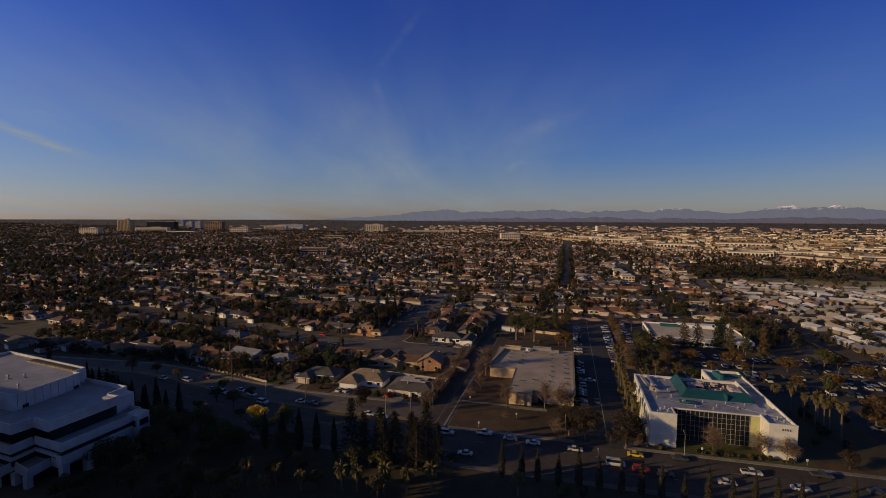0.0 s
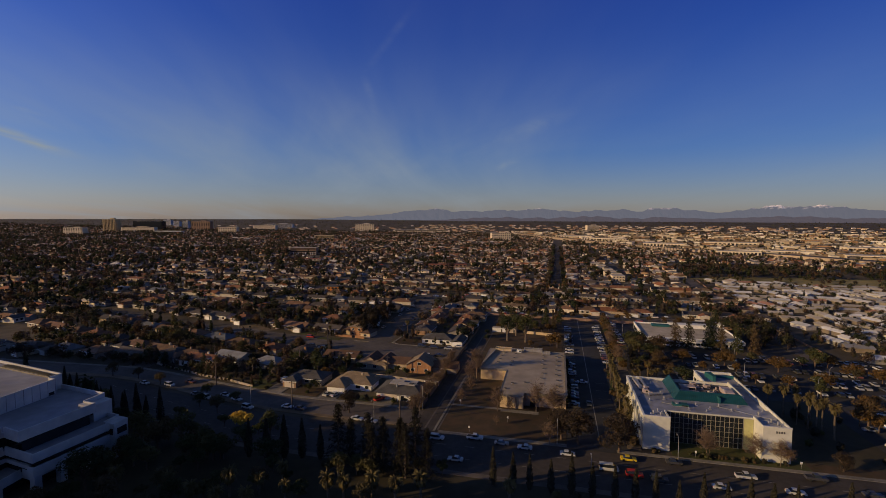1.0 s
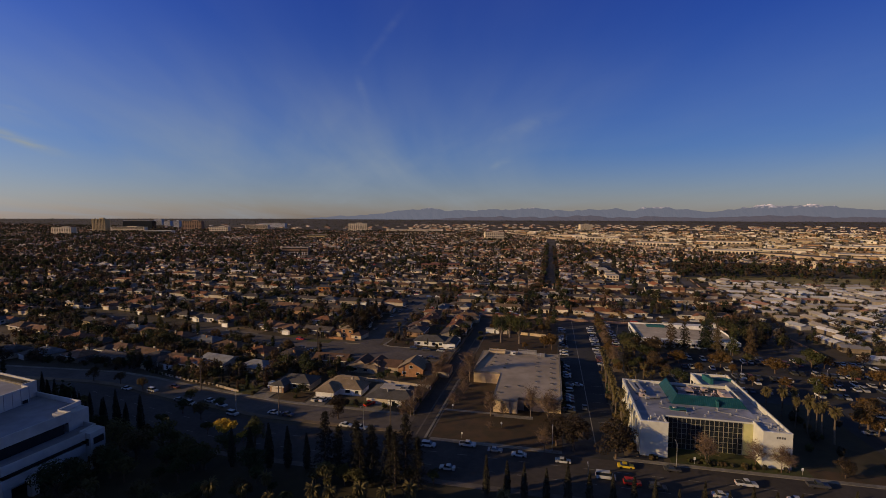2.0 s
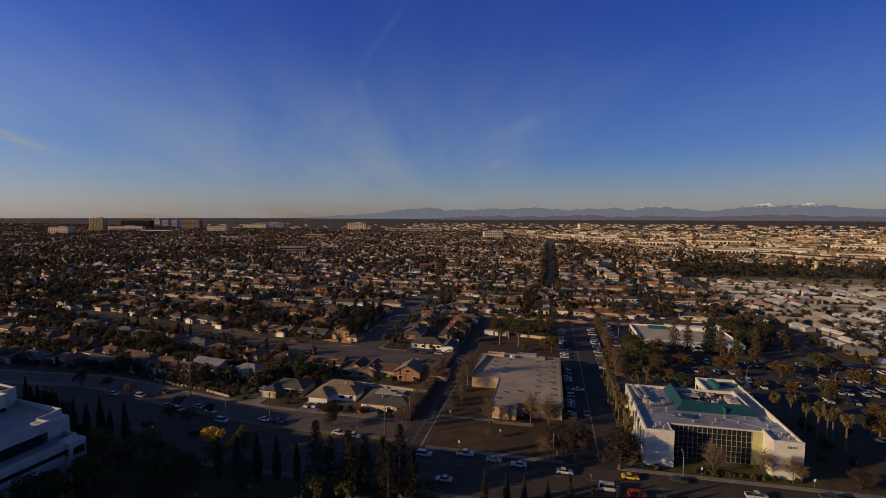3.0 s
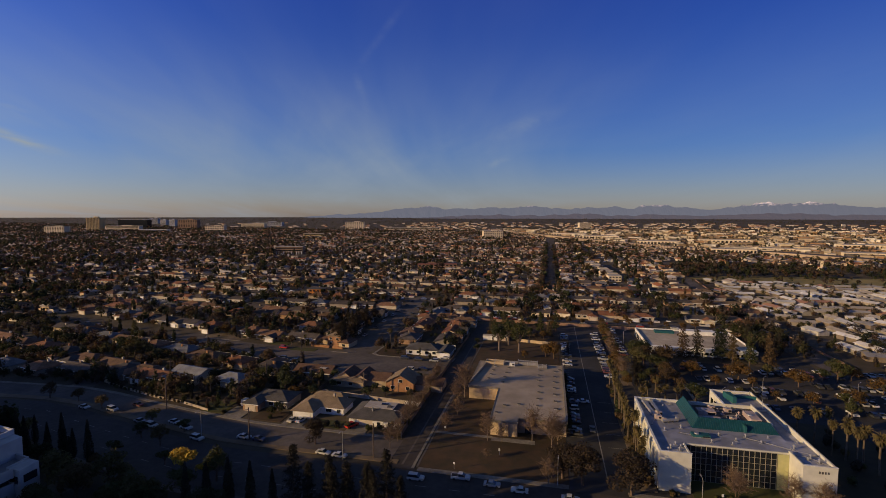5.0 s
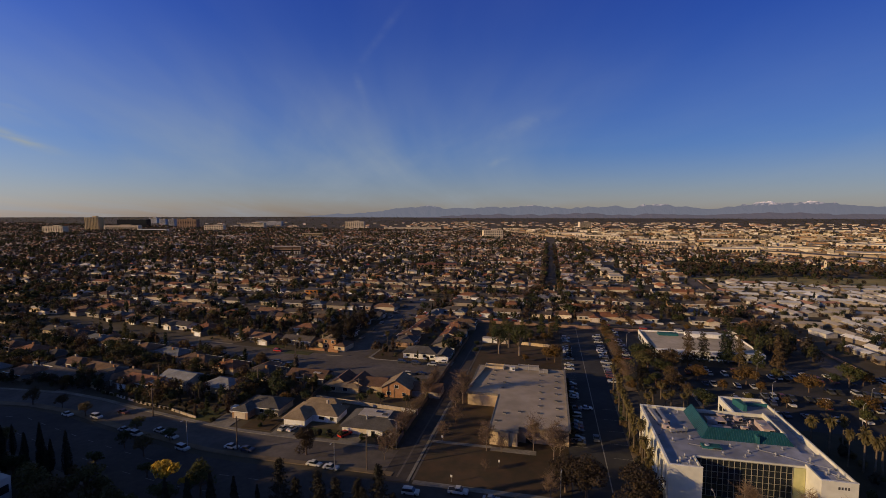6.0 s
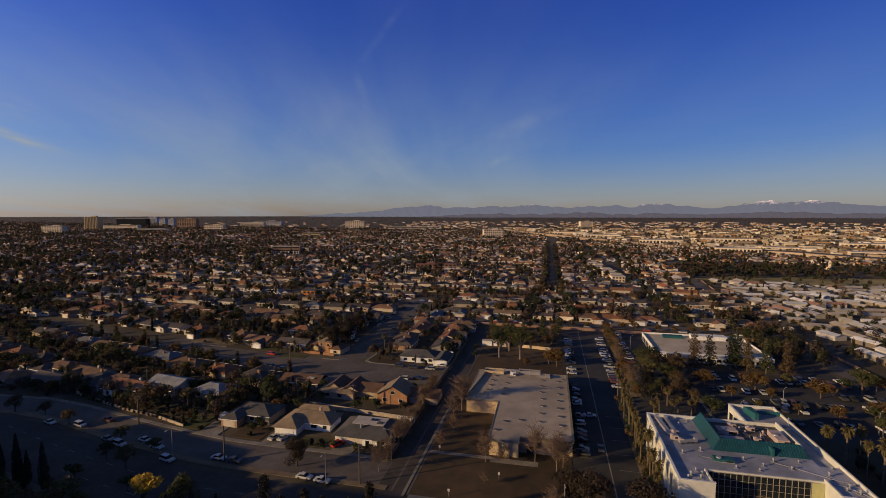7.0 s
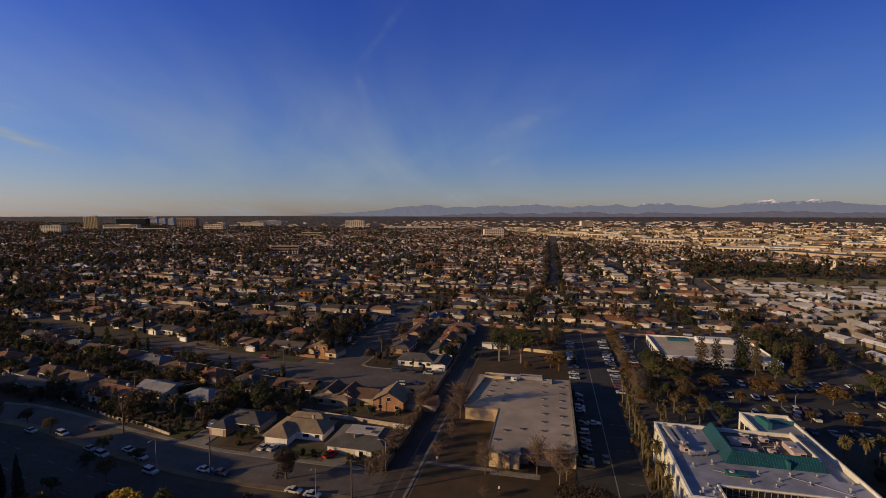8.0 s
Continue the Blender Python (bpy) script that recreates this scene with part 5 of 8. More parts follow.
for x, y in ((-33, 300), (-22, 297), (-2, 303), (-26, 307), (-7, 312), (-36, 312), (-18, 317), (2, 322), (-30, 324)):
    T_euc[rng.randrange(2)].put(x, y, R(), rng.uniform(0.7, 0.95))
for x, y, s in ((-27.3, 271.6, 1.0), (-17.1, 270.9, 1.06), (-23.5, 284, 0.9)):
    T_gum.put(x, y, R(), s)
# round the office
for x, y, s in ((43.2, 152.9, 1.15), (56.0, 153.2, 1.05), (44.0, 153.4, 1.0)):
    T_bare[2].put(x, y, R(), s)
T_bare[2].put(62.0, 152.4, 20, 1.0)
T_bare[2].put(64.2, 152.8, 90, 0.75)
T_dark.put(77.6, 153.2, 0, 0.62)
for x, y, s in ((72.9, 190.2, 0.95), (78.1, 191.3, 1.0), (82.9, 193.8, 0.75), (81.6, 181.8, 1.0), (82.7, 179.0, 0.85), (84.8, 179.6, 1.0), (85.8, 174.6, 1.05), (79.4, 184.4, 0.7), (84.4, 186.5, 0.8)):
    T_palm[0].put(x, y, R(), s, sz=0.84 + 0.24 * s)
for x, y in ((29, 198), (33, 200.5), (37, 197), (41, 199.5), (45, 197.5), (31.5, 205), (48.5, 199)):
    T_palm[1].put(x, y, R(), rng.uniform(0.6, 0.8))
for x, y in ((37.5, 253), (41, 259), (44.4, 249.3), (48, 256), (38, 265), (43, 270), (51, 262)):
    T_broad[2].put(x, y, R(), rng.uniform(0.85, 1.05))
for x, y in ((60, 252.8), (77.8, 250.7), (98.5, 246), (108.5, 227.5), (127, 244), (134, 238), (124, 259)):
    T_wide.put(x, y, R(), rng.uniform(0.85, 1.1))
T_broad[2].put(117, 255, 40, 0.95)
for x, y in ((32.5, 214), (35.4, 219), (38.6, 215), (41.8, 220), (45, 216), (33.8, 225), (39.5, 226), (47.8, 221)):
    T_palm[1].put(x, y, R(), rng.uniform(0.8, 1.0), sz=rng.uniform(0.6, 0.85))
for x, y in ((36, 234), (40.5, 240), (45.5, 235.5), (36.5, 245), (47.5, 246), (49.5, 229)):
    T_broad[0].put(x, y, R(), rng.uniform(0.65, 0.85))
for x, y in ((60.4, 270), (67.6, 273.3), (78.1, 278.3), (83.7, 275.3), (90.2, 272.6), (97.2, 270.2), (81, 279.6)):
    T_euc[0].put(x, y, R(), rng.uniform(1.0, 1.2))
for x, y in ((103, 285), (108, 290), (112, 296), (106, 300), (115, 303), (101, 305), (110, 312), (119, 310), (104, 320), (124, 300), (128, 312), (120, 322)):
    T_con[rng.randrange(2)].put(x, y, R(), rng.uniform(0.6, 0.8))
for i in range(20):
    (T_rust[i % 2] if i % 5 < 3 else T_broad[rng.randrange(4)]).put(rng.uniform(96, 150), rng.uniform(156, 222), R(), rng.uniform(0.6, 0.95))
for _ in range(14):
    T_shrub[rng.randrange(3)].put(rng.uniform(70, 96), rng.uniform(157, 206), R(), rng.uniform(1.0, 1.7), 0.1)
for i in range(14):
    T_rust[i % 2].put(2 + i * 9.5 + rng.uniform(-2, 2), 345.5 + rng.uniform(-1.5, 1.5) - 0.12 * i, R(), rng.uniform(0.5, 0.8))
for i in range(22):
    T_shrub[i % 3].put(23.0 + rng.uniform(-.8, .8), 156 + i * 3.4, R(), rng.uniform(1.0, 1.6), 0.1)
for i in range(26):
    T_shrub[i % 3].put(27 + rng.uniform(0, 40), 152 + rng.uniform(0, 1.4), R(), rng.uniform(0.5, 0.9))

# dark planting of the foreground
placed = 0
while placed < 50:
    x, y = rng.uniform(-122, -22), rng.uniform(84, 126)
    if x > -24 and y > 118:
        continue
    T_broad[rng.randrange(4)].put(x, y, R(), rng.uniform(0.45, 0.85))
    placed += 1
for _ in range(18):
    x = rng.uniform(-230, -95)
    T_broad[rng.randrange(4)].put(x, rng.uniform(113, 125) + bend(x) + (4 if x < -125 else 0), R(), rng.uniform(0.6, 0.95))
for _ in range(16):
    x = rng.uniform(-16, 90)
    T_shrub[rng.randrange(3)].put(x, rng.uniform(112, 121), R(), rng.uniform(0.8, 1.4))

# trees and bushes on the strip between boulevard and frontage road, and a close cypress row
for x, k, s_ in ((-118, 1, 0.6), (-133, 3, 0.8), (-161, 0, 0.6), (-176, 1, 0.7), (-190, 2, 0.6)):
    T_broad[k].put(x, 152.6 + bend(x), R(), s_, 0.1)
for i in range(11):
    x = -130 - i * 6.6 + rng.uniform(-1.2, 1.2)
    T_cyp[i % 2].put(x, 129.5 + 0.8 * bend(x) + rng.uniform(-1, 1), R(), rng.uniform(0.7, 1.0))
for x, y in ((-38.5, 268), (-40, 281), (-13, 299), (-9, 296), (-36, 300), (-23, 297), (-5, 302), (-13, 306), (-34, 318), (-9, 322), (-25, 327), (0, 330), (-15, 333)):
    (T_rust[0] if rng.random() < 0.4 else T_broad[rng.randrange(4)]).put(x, y, R(), rng.uniform(0.5, 0.85))

for i in range(20):
    (T_shrub[2] if i % 2 else T_broad[3]).put(4.3 + rng.uniform(-.3, .3), 182 + i * 2.9, R(), 1.3 if i % 2 else 0.5, 0.05)
for x, y in ((70, 226), (82.5, 227), (94, 225), (105, 226), (66, 241), (80, 242), (91, 256), (112, 256), (126, 240), (133, 252), (139, 230), (50, 240), (41, 232), (52, 218)):
    (T_rust[rng.randrange(2)] if rng.random() < 0.6 else T_broad[rng.randrange(3)]).put(x, y, R(), rng.uniform(0.55, 0.85))

# ---- houses ----


def hip(mb, x0, x1, y0, y1, z, rise, over=0.6, thick=0.16):
    """A hipped roof over a rectangle, with eaves and a fascia's thickness."""
    x0, x1, y0, y1 = x0 - over, x1 + over, y0 - over, y1 + over
    w, d = x1 - x0, y1 - y0
    mb.span(x0, x1, y0, y1, z - thick, z)
    if w >= d:
        a, b = (x0 + d / 2, (y0 + y1) / 2, z + rise), (x1 - d / 2, (y0 + y1) / 2, z + rise)
        mb.face((x0, y0, z), (x1, y0, z), b, a).face((x1, y1, z), (x0, y1, z), a, b)
        mb.face((x0, y1, z), (x0, y0, z), a).face((x1, y0, z), (x1, y1, z), b)
    else:
        a, b = ((x0 + x1) / 2, y0 + w / 2, z + rise), ((x0 + x1) / 2, y1 - w / 2, z + rise)
        mb.face((x1, y0, z), (x1, y1, z), b, a).face((x0, y1, z), (x0, y0, z), a, b)
        mb.face((x0, y0, z), (x1, y0, z), a).face((x1, y1, z), (x0, y1, z), b)
    return mb


def gable(mb, x0, x1, y0, y1, z, rise, along="x", over=0.6, thick=0.16):
    """A gabled roof; the ridge runs along x or y."""
    if along == "x":
        pts = lambda u, v, h: (u, v, h)
        u0, u1, v0, v1 = x0 - over, x1 + over, y0 - over, y1 + over
    else:
        pts = lambda u, v, h: (v, u, h)
        u0, u1, v0, v1 = y0 - over, y1 + over, x0 - over, x1 + over
    vm = (v0 + v1) / 2
    for s in (0, 1):
        va, za = (v0, z) if s == 0 else (v1, z)
        top = [pts(u0, va, za), pts(u1, va, za), pts(u1, vm, z + rise), pts(u0, vm, z + rise)]
        low = [pts(u0, va, za - thick), pts(u1, va, za - thick), pts(u1, vm, z + rise - thick), pts(u0, vm, z + rise - thick)]
        mb.face(*top).face(*low[::-1]).face(low[0], low[1], top[1], top[0]).face(low[1], low[2], top[2], top[1]).face(low[3], low[0], top[0], top[3])
    return mb


def gable_end(mb, x0, x1, y0, y1, z, rise, along="x"):
    if along == "x":
        for x in (x0, x1):
            mb.face((x, y0, z), (x, y1, z), (x, (y0 + y1) / 2, z + rise))
    else:
        for y in (y0, y1):
            mb.face((x0, y, z), (x1, y, z), ((x0 + x1) / 2, y, z + rise))
    return mb


def window(ob, x, y, z, w, h, side):
    """A framed window on a wall that faces side: s, n, e or w."""
    if side in "sn":
        d = -1 if side == "s" else 1
        f = part("window", MB().box(x, y + d * 0.03, z - 0.08, w + 0.2, 0.08, h + 0.16), M_trim, ob, "white window frame")
        part("pane", MB().box(x, y + d * 0.06, z, w, 0.06, h), M_glass, f)
    else:
        d = -1 if side == "w" else 1
        f = part("window", MB().box(x + d * 0.03, y, z - 0.08, 0.08, w + 0.2, h + 0.16), M_trim, ob, "white window frame")
        part("pane", MB().box(x + d * 0.06, y, z, 0.06, w, h), M_glass, f)


def house(seed, w, d, wing_w, wing_d, side, form, wall=None, roof=None, label=None, chimney=True, rise=None):
    """A single-storey house, front to the south: main body and a garage wing towards the street."""
    r = random.Random(seed)
    wall, roof = wall or M_wall, roof or M_roof
    ob = thing("house", label or "single-storey suburban house with shingled roof and garage wing", "house")
    h = 2.75
    rise = rise or 0.21 * d
    x0, x1, y0, y1 = -w / 2, w / 2, -d / 2, d / 2
    gx0 = x0 if side < 0 else x1 - wing_w
    body = MB().span(x0, x1, y0, y1, 0, h)
    rf = MB()
    if form == "hip":
        hip(rf, x0, x1, y0, y1, h + 0.05, rise)
    else:
        gable(rf, x0, x1, y0, y1, h + 0.05, rise)
        gable_end(body, x0, x1, y0, y1, h, rise * 0.86)
    part("wall", body, wall, ob)
    part("roof", rf, roof, ob)
    if wing_w:
        part("garage_wing", gable_end(MB().span(gx0, gx0 + wing_w, y0 - wing_d, y0 + 0.5, 0, h), gx0, gx0 + wing_w, y0 - wing_d, y0, h, 0.18 * wing_w, "y") if form == "gable" else MB().span(gx0, gx0 + wing_w, y0 - wing_d, y0 + 0.5, 0, h), wall, ob)
        wr = MB()
        if form == "gable":
            gable(wr, gx0, gx0 + wing_w, y0 - wing_d, y0 + d * 0.45, h + 0.08, 0.21 * wing_w, "y")
        else:
            hip(wr, gx0, gx0 + wing_w, y0 - wing_d, y0 + d * 0.5, h + 0.08, 0.21 * wing_w)
        part("wing_roof", wr, roof, ob)
        part("garage_door", MB().box(gx0 + wing_w / 2, y0 - wing_d - 0.03, 0.05, wing_w * 0.72, 0.08, 2.15), M_garage, ob, "pale garage door")
    fb = MB().span(x0 - 0.64, x1 + 0.64, y0 - 0.68, y0 - 0.6, h - 0.14, h + 0.1)
    if wing_w:
        fb.span(gx0 - 0.66, gx0 + wing_w + 0.66, y0 - wing_d - 0.68, y0 - wing_d - 0.6, h - 0.12, h + 0.12)
    part("fascia", fb, M_trim, ob, "white fascia board")
    fx0, fx1 = (gx0 + wing_w, x1) if side < 0 else (x0, gx0)
    for k in range(2):
        window(ob, fx0 + (fx1 - fx0) * (0.28 + 0.45 * k), y0, 1.0, 1.7, 1.2, "s")
    if chimney:
        part("chimney", MB().box(w * r.uniform(-.3, .3), d * 0.16, h, 0.9, 0.7, rise + 0.5), M_brickhouse if r.random() < 0.5 else wall, ob, "masonry chimney")
    return ob


H_kinds = [Kind(house, 1, 16, 9, 6.5, 4.5, -1, "hip"), Kind(house, 2, 15, 9.5, 6.5, 3.5, 1, "gable"), Kind(house, 3, 18, 8.5, 0, 0, -1, "gable", label="long single-storey house with plain gabled shingle roof"),
           Kind(house, 4, 14, 11, 6, 5, 1, "hip"), Kind(house, 5, 17, 9, 7, 3, -1, "gable"), Kind(house, 6, 13, 10, 0, 0, 1, "hip", label="compact house with hipped shingle roof"), Kind(house, 7, 18, 10, 7, 5.5, 1, "hip")]
taken = []


def put_house(x, y, rz, k=None, s=1.0):
    H_kinds[rng.randrange(7) if k is None else k].put(x, y, rz, s)
    taken.append((x, y))


# the houses by the frontage road and the side street, each in its own look


def hero_a():
    ob = thing("house", "tan hip-roofed house with white garage wing and dark driveway", "house", pose(-81.2, 181.5, 0), "houses by the frontage road")
    part("wall", MB().span(-8.0, 8.6, -2.6, 5.8, 0, 2.6), M_trim, ob, "white stucco walls")
    part("garage_wing", MB().span(-8.2, -0.6, -7.6, -2.4, 0, 2.6), M_trim, ob, "white garage wing")
    part("roof", hip(hip(MB(), -8.2, 8.8, -2.8, 6, 2.65, 2.2), -8.3, -0.5, -7.7, 2.5, 2.7, 2.1), M_tanroof, ob, "tan shingled hip roof")
    part("rear_roof", hip(MB(), -7.6, 5, 5.9, 10.5, 2.6, 1.4), M_tanroof, ob, "tan shingled rear roof")
    part("rear_wall", MB().span(-7.2, 4.6, 5.8, 10.1, 0, 2.5), M_trim, ob)
    part("garage_door", MB().span(-7.4, -1.6, -7.68, -7.6, 0.05, 2.15), M_garage, ob, "white garage door")
    part("fascia", MB().span(-8.9, 9.4, -3.45, -3.35, 2.4, 2.62), M_trim, ob, "white fascia board")
    window(ob, 3.0, -2.6, 0.9, 2.0, 1.2, "s")
    window(ob, 6.8, -2.6, 0.9, 1.4, 1.2, "s")
    part("chimney", MB().box(2.0, 4.2, 2.6, 0.8, 0.8, 2.4), M_fence, ob, "pale block chimney")


def hero_b():
    ob = thing("house", "grey hip-roofed house with a pale flat roof centre", "house", pose(-58.8, 179.0, 0), "houses by the frontage road")
    part("wall", MB().span(-9.0, 9.0, -6.2, 6.6, 0, 2.6), M_trim, ob, "white stucco walls")
    z, t = 2.65, 4.3
    o, i = (-9.8, 9.8, -7.0, 7.4), (-5.6, 5.0, -1.2, 4.6)
    rf = MB().span(o[0], o[1], o[2], o[3], z - 0.18, z)
    c = [(o[0], o[2]), (o[1], o[2]), (o[1], o[3]), (o[0], o[3])]
    q = [(i[0], i[2]), (i[1], i[2]), (i[1], i[3]), (i[0], i[3])]
    for k in range(4):
        n = (k + 1) % 4
        rf.face((*c[k], z), (*c[n], z), (*q[n], t), (*q[k], t))
    part("roof", rf, M_greyroof, ob, "grey shingled hip roof")
    part("flat_roof", MB().prism([(-5.6, -1.2), (5, -1.2), (5, 4.6), (-5.6, 4.6)], t, t + 0.12), M_palroof, ob, "pale flat roof patch")
    part("skylight", MB().box(0.8, 2.4, t + 0.12, 2.2, 1.2, 0.25), M_glass, ob)
    part("skylight_frame", MB().box(3.2, 0.6, t + 0.12, 1.6, 1.6, 0.2), M_greyroof, ob)
    part("vent_pipe", MB().tube((-1.8, -2.6, 3.4), (-1.8, -2.6, 5.0), 0.32, 0.32, 8), M_steel, ob, "metal roof vent pipe")
    part("garage_door", MB().span(-5.8, -0.4, -6.28, -6.2, 0.05, 2.2), M_garage, ob, "white garage door")
    part("side_gate", MB().span(-9.0, -6.4, -6.28, -6.2, 0.05, 1.9), M_trim, ob, "white side gate")
    part("porch", MB().span(-0.2, 3.6, -7.2, -6.2, 2.2, 2.4).span(-0.2, 0, -7.2, -7.0, 0, 2.2).span(3.4, 3.6, -7.2, -7.0, 0, 2.2), M_trim, ob, "white porch frame")
    part("porch_door", MB().span(1.0, 2.2, -6.26, -6.2, 0, 2.1), M_glass, ob)
    window(ob, 6.0, -6.2, 0.9, 2.2, 1.2, "s")


def hero_c():
    ob = thing("house", "two-storey house with a steep sunlit orange gable", "house", pose(-57.5, 210.5, 0), "houses by the side street")
    h = 3.6
    part("wall", gable_end(MB().span(-8.5, 3.0, -5.5, 4.5, 0, h), -8.5, 3.0, -5.5, 4.5, h, 3.2, "y"), M_brickhouse, ob, "orange-tan plaster walls")
    part("roof", gable(MB(), -8.5, 3.0, -5.5, 4.5, h + 0.05, 3.4, "y", 0.5), M_tanroof, ob, "tan shingled gable roof")
    part("east_wing", MB().span(3.0, 14.0, -3.0, 5.5, 0, 2.7), M_wall, ob)
    part("east_roof", gable(MB(), 3.2, 14.0, -3.0, 5.5, 2.75, 2.0, "x"), M_brownroof, ob, "brown shingled roof")
    window(ob, -2.4, -5.5, 3.8, 1.4, 1.2, "s")
    window(ob, -5.6, -5.5, 1.0, 1.6, 1.2, "s")
    window(ob, 0.6, -5.5, 1.0, 1.4, 1.2, "s")
    part("downpipe", MB().tube((-3.4, -5.56, 0), (-3.4, -5.56, 5.2), 0.06, 0.06, 5), M_steel, ob)


def hero_d():
    ob = thing("house", "brown twin-gabled house with a pale hipped skirt roof", "house", pose(-79.5, 211.5, 0), "houses by the side street")
    part("wall", gable_end(gable_end(MB().span(-10.5, 3.5, -6.2, 5, 0, 2.7).span(3.5, 13, -3, 6, 0, 2.7), -9.5, -2.5, -3.5, 5, 2.7, 2.6, "y"), -2.0, 5.0, -4, 5, 2.7, 2.3, "y"), M_wall, ob)
    part("skirt_roof", hip(MB(), -10.8, 3.6, -6.4, 0, 2.65, 1.0), M_tanroof, ob, "pale tan skirt roof")
    part("roof", gable(MB(), -9.0, -2.5, -3.5, 6, 2.9, 2.5, "y", 0.5), M_brownroof, ob, "brown shingled gable")
    part("second_roof", gable(MB(), -2.0, 4.5, -4.2, 6, 2.9, 2.3, "y", 0.5), M_brownroof, ob, "brown shingled gable")
    part("east_roof", gable(MB(), 4.6, 13, -3, 6, 2.75, 2.0, "x", 0.6), M_brownroof, ob, "brown shingled roof")
    window(ob, -7.0, -6.2, 0.9, 1.8, 1.2, "s")
    window(ob, -2.0, -6.2, 0.9, 1.8, 1.2, "s")


def hero_e():
    ob = thing("house", "long dark-roofed house with a white fascia", "house", pose(-102.5, 216.5, 0), "houses by the side street")
    part("wall", MB().span(-8.0, 8.5, -5.0, 4.6, 0, 2.7), M_wall, ob)
    part("roof", gable(MB(), -8.0, 8.5, -5.0, 4.6, 2.75, 2.1, "x"), M_brownroof, ob, "dark brown shingled roof")
    part("fascia", MB().span(-8.7, 9.2, -5.75, -5.62, 2.5, 2.78).span(-8.75, -8.62, -5.6, 5.2, 2.5, 2.78), M_trim, ob, "white fascia board")
    part("roof_panel", MB().prism([(3.0, -3.6), (6.2, -3.6), (6.2, -1.2), (3.0, -1.2)], 4.2, 4.3), M_palroof, ob, "pale roof panel")
    window(ob, -3.5, -5.0, 0.9, 2.0, 1.2, "s")
    window(ob, 3.5, -5.0, 0.9, 2.0, 1.2, "s")


def hero_f():
    ob = thing("house", "long dark-roofed white house behind a curved kerb", "house", pose(-61.5, 260.5, 0), "houses by the side street")
    part("wall", MB().span(-11.5, 5.5, -5.5, 5.5, 0, 2.8), M_trim, ob, "white stucco walls")
    part("roof", hip(MB(), -11.5, 5.5, -5.5, 5.5, 2.85, 2.2), M_greyroof, ob, "dark grey shingled roof")
    part("garage_wing", MB().span(5.5, 11.8, -8.5, 3.5, 0, 2.7), M_trim, ob, "white garage wing")
    part("garage_roof", gable(MB(), 5.6, 11.8, -8.5, 3.5, 2.75, 1.3, "y"), M_greyroof, ob, "dark grey shingled roof")
    part("garage_door", MB().span(6.4, 11.0, -8.6, -8.5, 0, 2.1), M_garage, ob)
    part("garden_wall", MB().span(-4.0, 11.8, 7.2, 7.5, 0, 2.6), M_trim, ob, "tall white wall behind the house")
    for x in (-9.0, -5.0, -0.6, 3.2):
        window(ob, x, -5.5, 0.9, 1.7, 1.2, "s")


def hero_g():
    ob = thing("house", "ochre two-storey house with a low brick porch wall", "house", pose(-114.5, 265.0, 0, 0, 0, -6), "houses by the side street")
    part("wall", MB().span(-4.5, 3.5, -4.0, 4.5, 0, 5.4), M_brickhouse, ob, "ochre stucco walls")
    part("roof", hip(MB(), -4.5, 3.5, -4.0, 4.5, 5.45, 1.6), M_tanroof, ob, "tan shingled roof")
    part("wing", MB().span(3.5, 9.5, -6.0, 3.5, 0, 2.8), M_school_wall, ob, "tan single-storey wing")
    part("wing_roof", hip(MB(), 3.6, 9.5, -6.0, 3.5, 2.85, 1.4), M_brownroof, ob, "brown shingled roof")
    part("west_wing", MB().span(-10.5, -4.5, -2.5, 4.0, 0, 2.8), M_school_wall, ob, "tan single-storey wing")
    part("west_roof", hip(MB(), -10.5, -4.6, -2.5, 4.0, 2.85, 1.4), M_brownroof, ob, "brown shingled roof")
    part("porch_wall", MB().span(-12.0, -1.0, -8.2, -7.8, 0, 1.3).span(1.0, 7.0, -8.2, -7.8, 0, 1.3), M_brickhouse, ob, "low orange brick wall")
    for x, z in ((-2.6, 3.4), (1.4, 3.4), (-2.6, 0.9)):
        window(ob, x, -4.0, z, 1.4, 1.2, "s")
    window(ob, 6.5, -6.0, 0.9, 1.8, 1.2, "s")


taken += [(-68, 260.5), (-58, 260.5), (-52, 258), (-114.5, 265), (-107, 263), (-122, 265)]
hero_a(), hero_b(), hero_c(), hero_d(), hero_e()
taken += [(-81, 181), (-59, 179), (-57, 210), (-45, 211), (-79, 211), (-68, 212), (-102, 216)]
H_pale = [Kind(house, 21, 14, 10, 0, 0, 1, "hip", M_wall, M_paleroof, "low house with a pale blue-grey hipped roof", False), Kind(house, 22, 16, 13, 6, 4, -1, "gable", M_wall, M_paleroof, "wide house with a pale blue-grey gabled roof", False)]
H_grey = Kind(house, 31, 15, 10, 6.0, 4.5, -1, "hip", M_wall, M_greyroof, "low house with a dark grey hipped roof and garage wing", False)
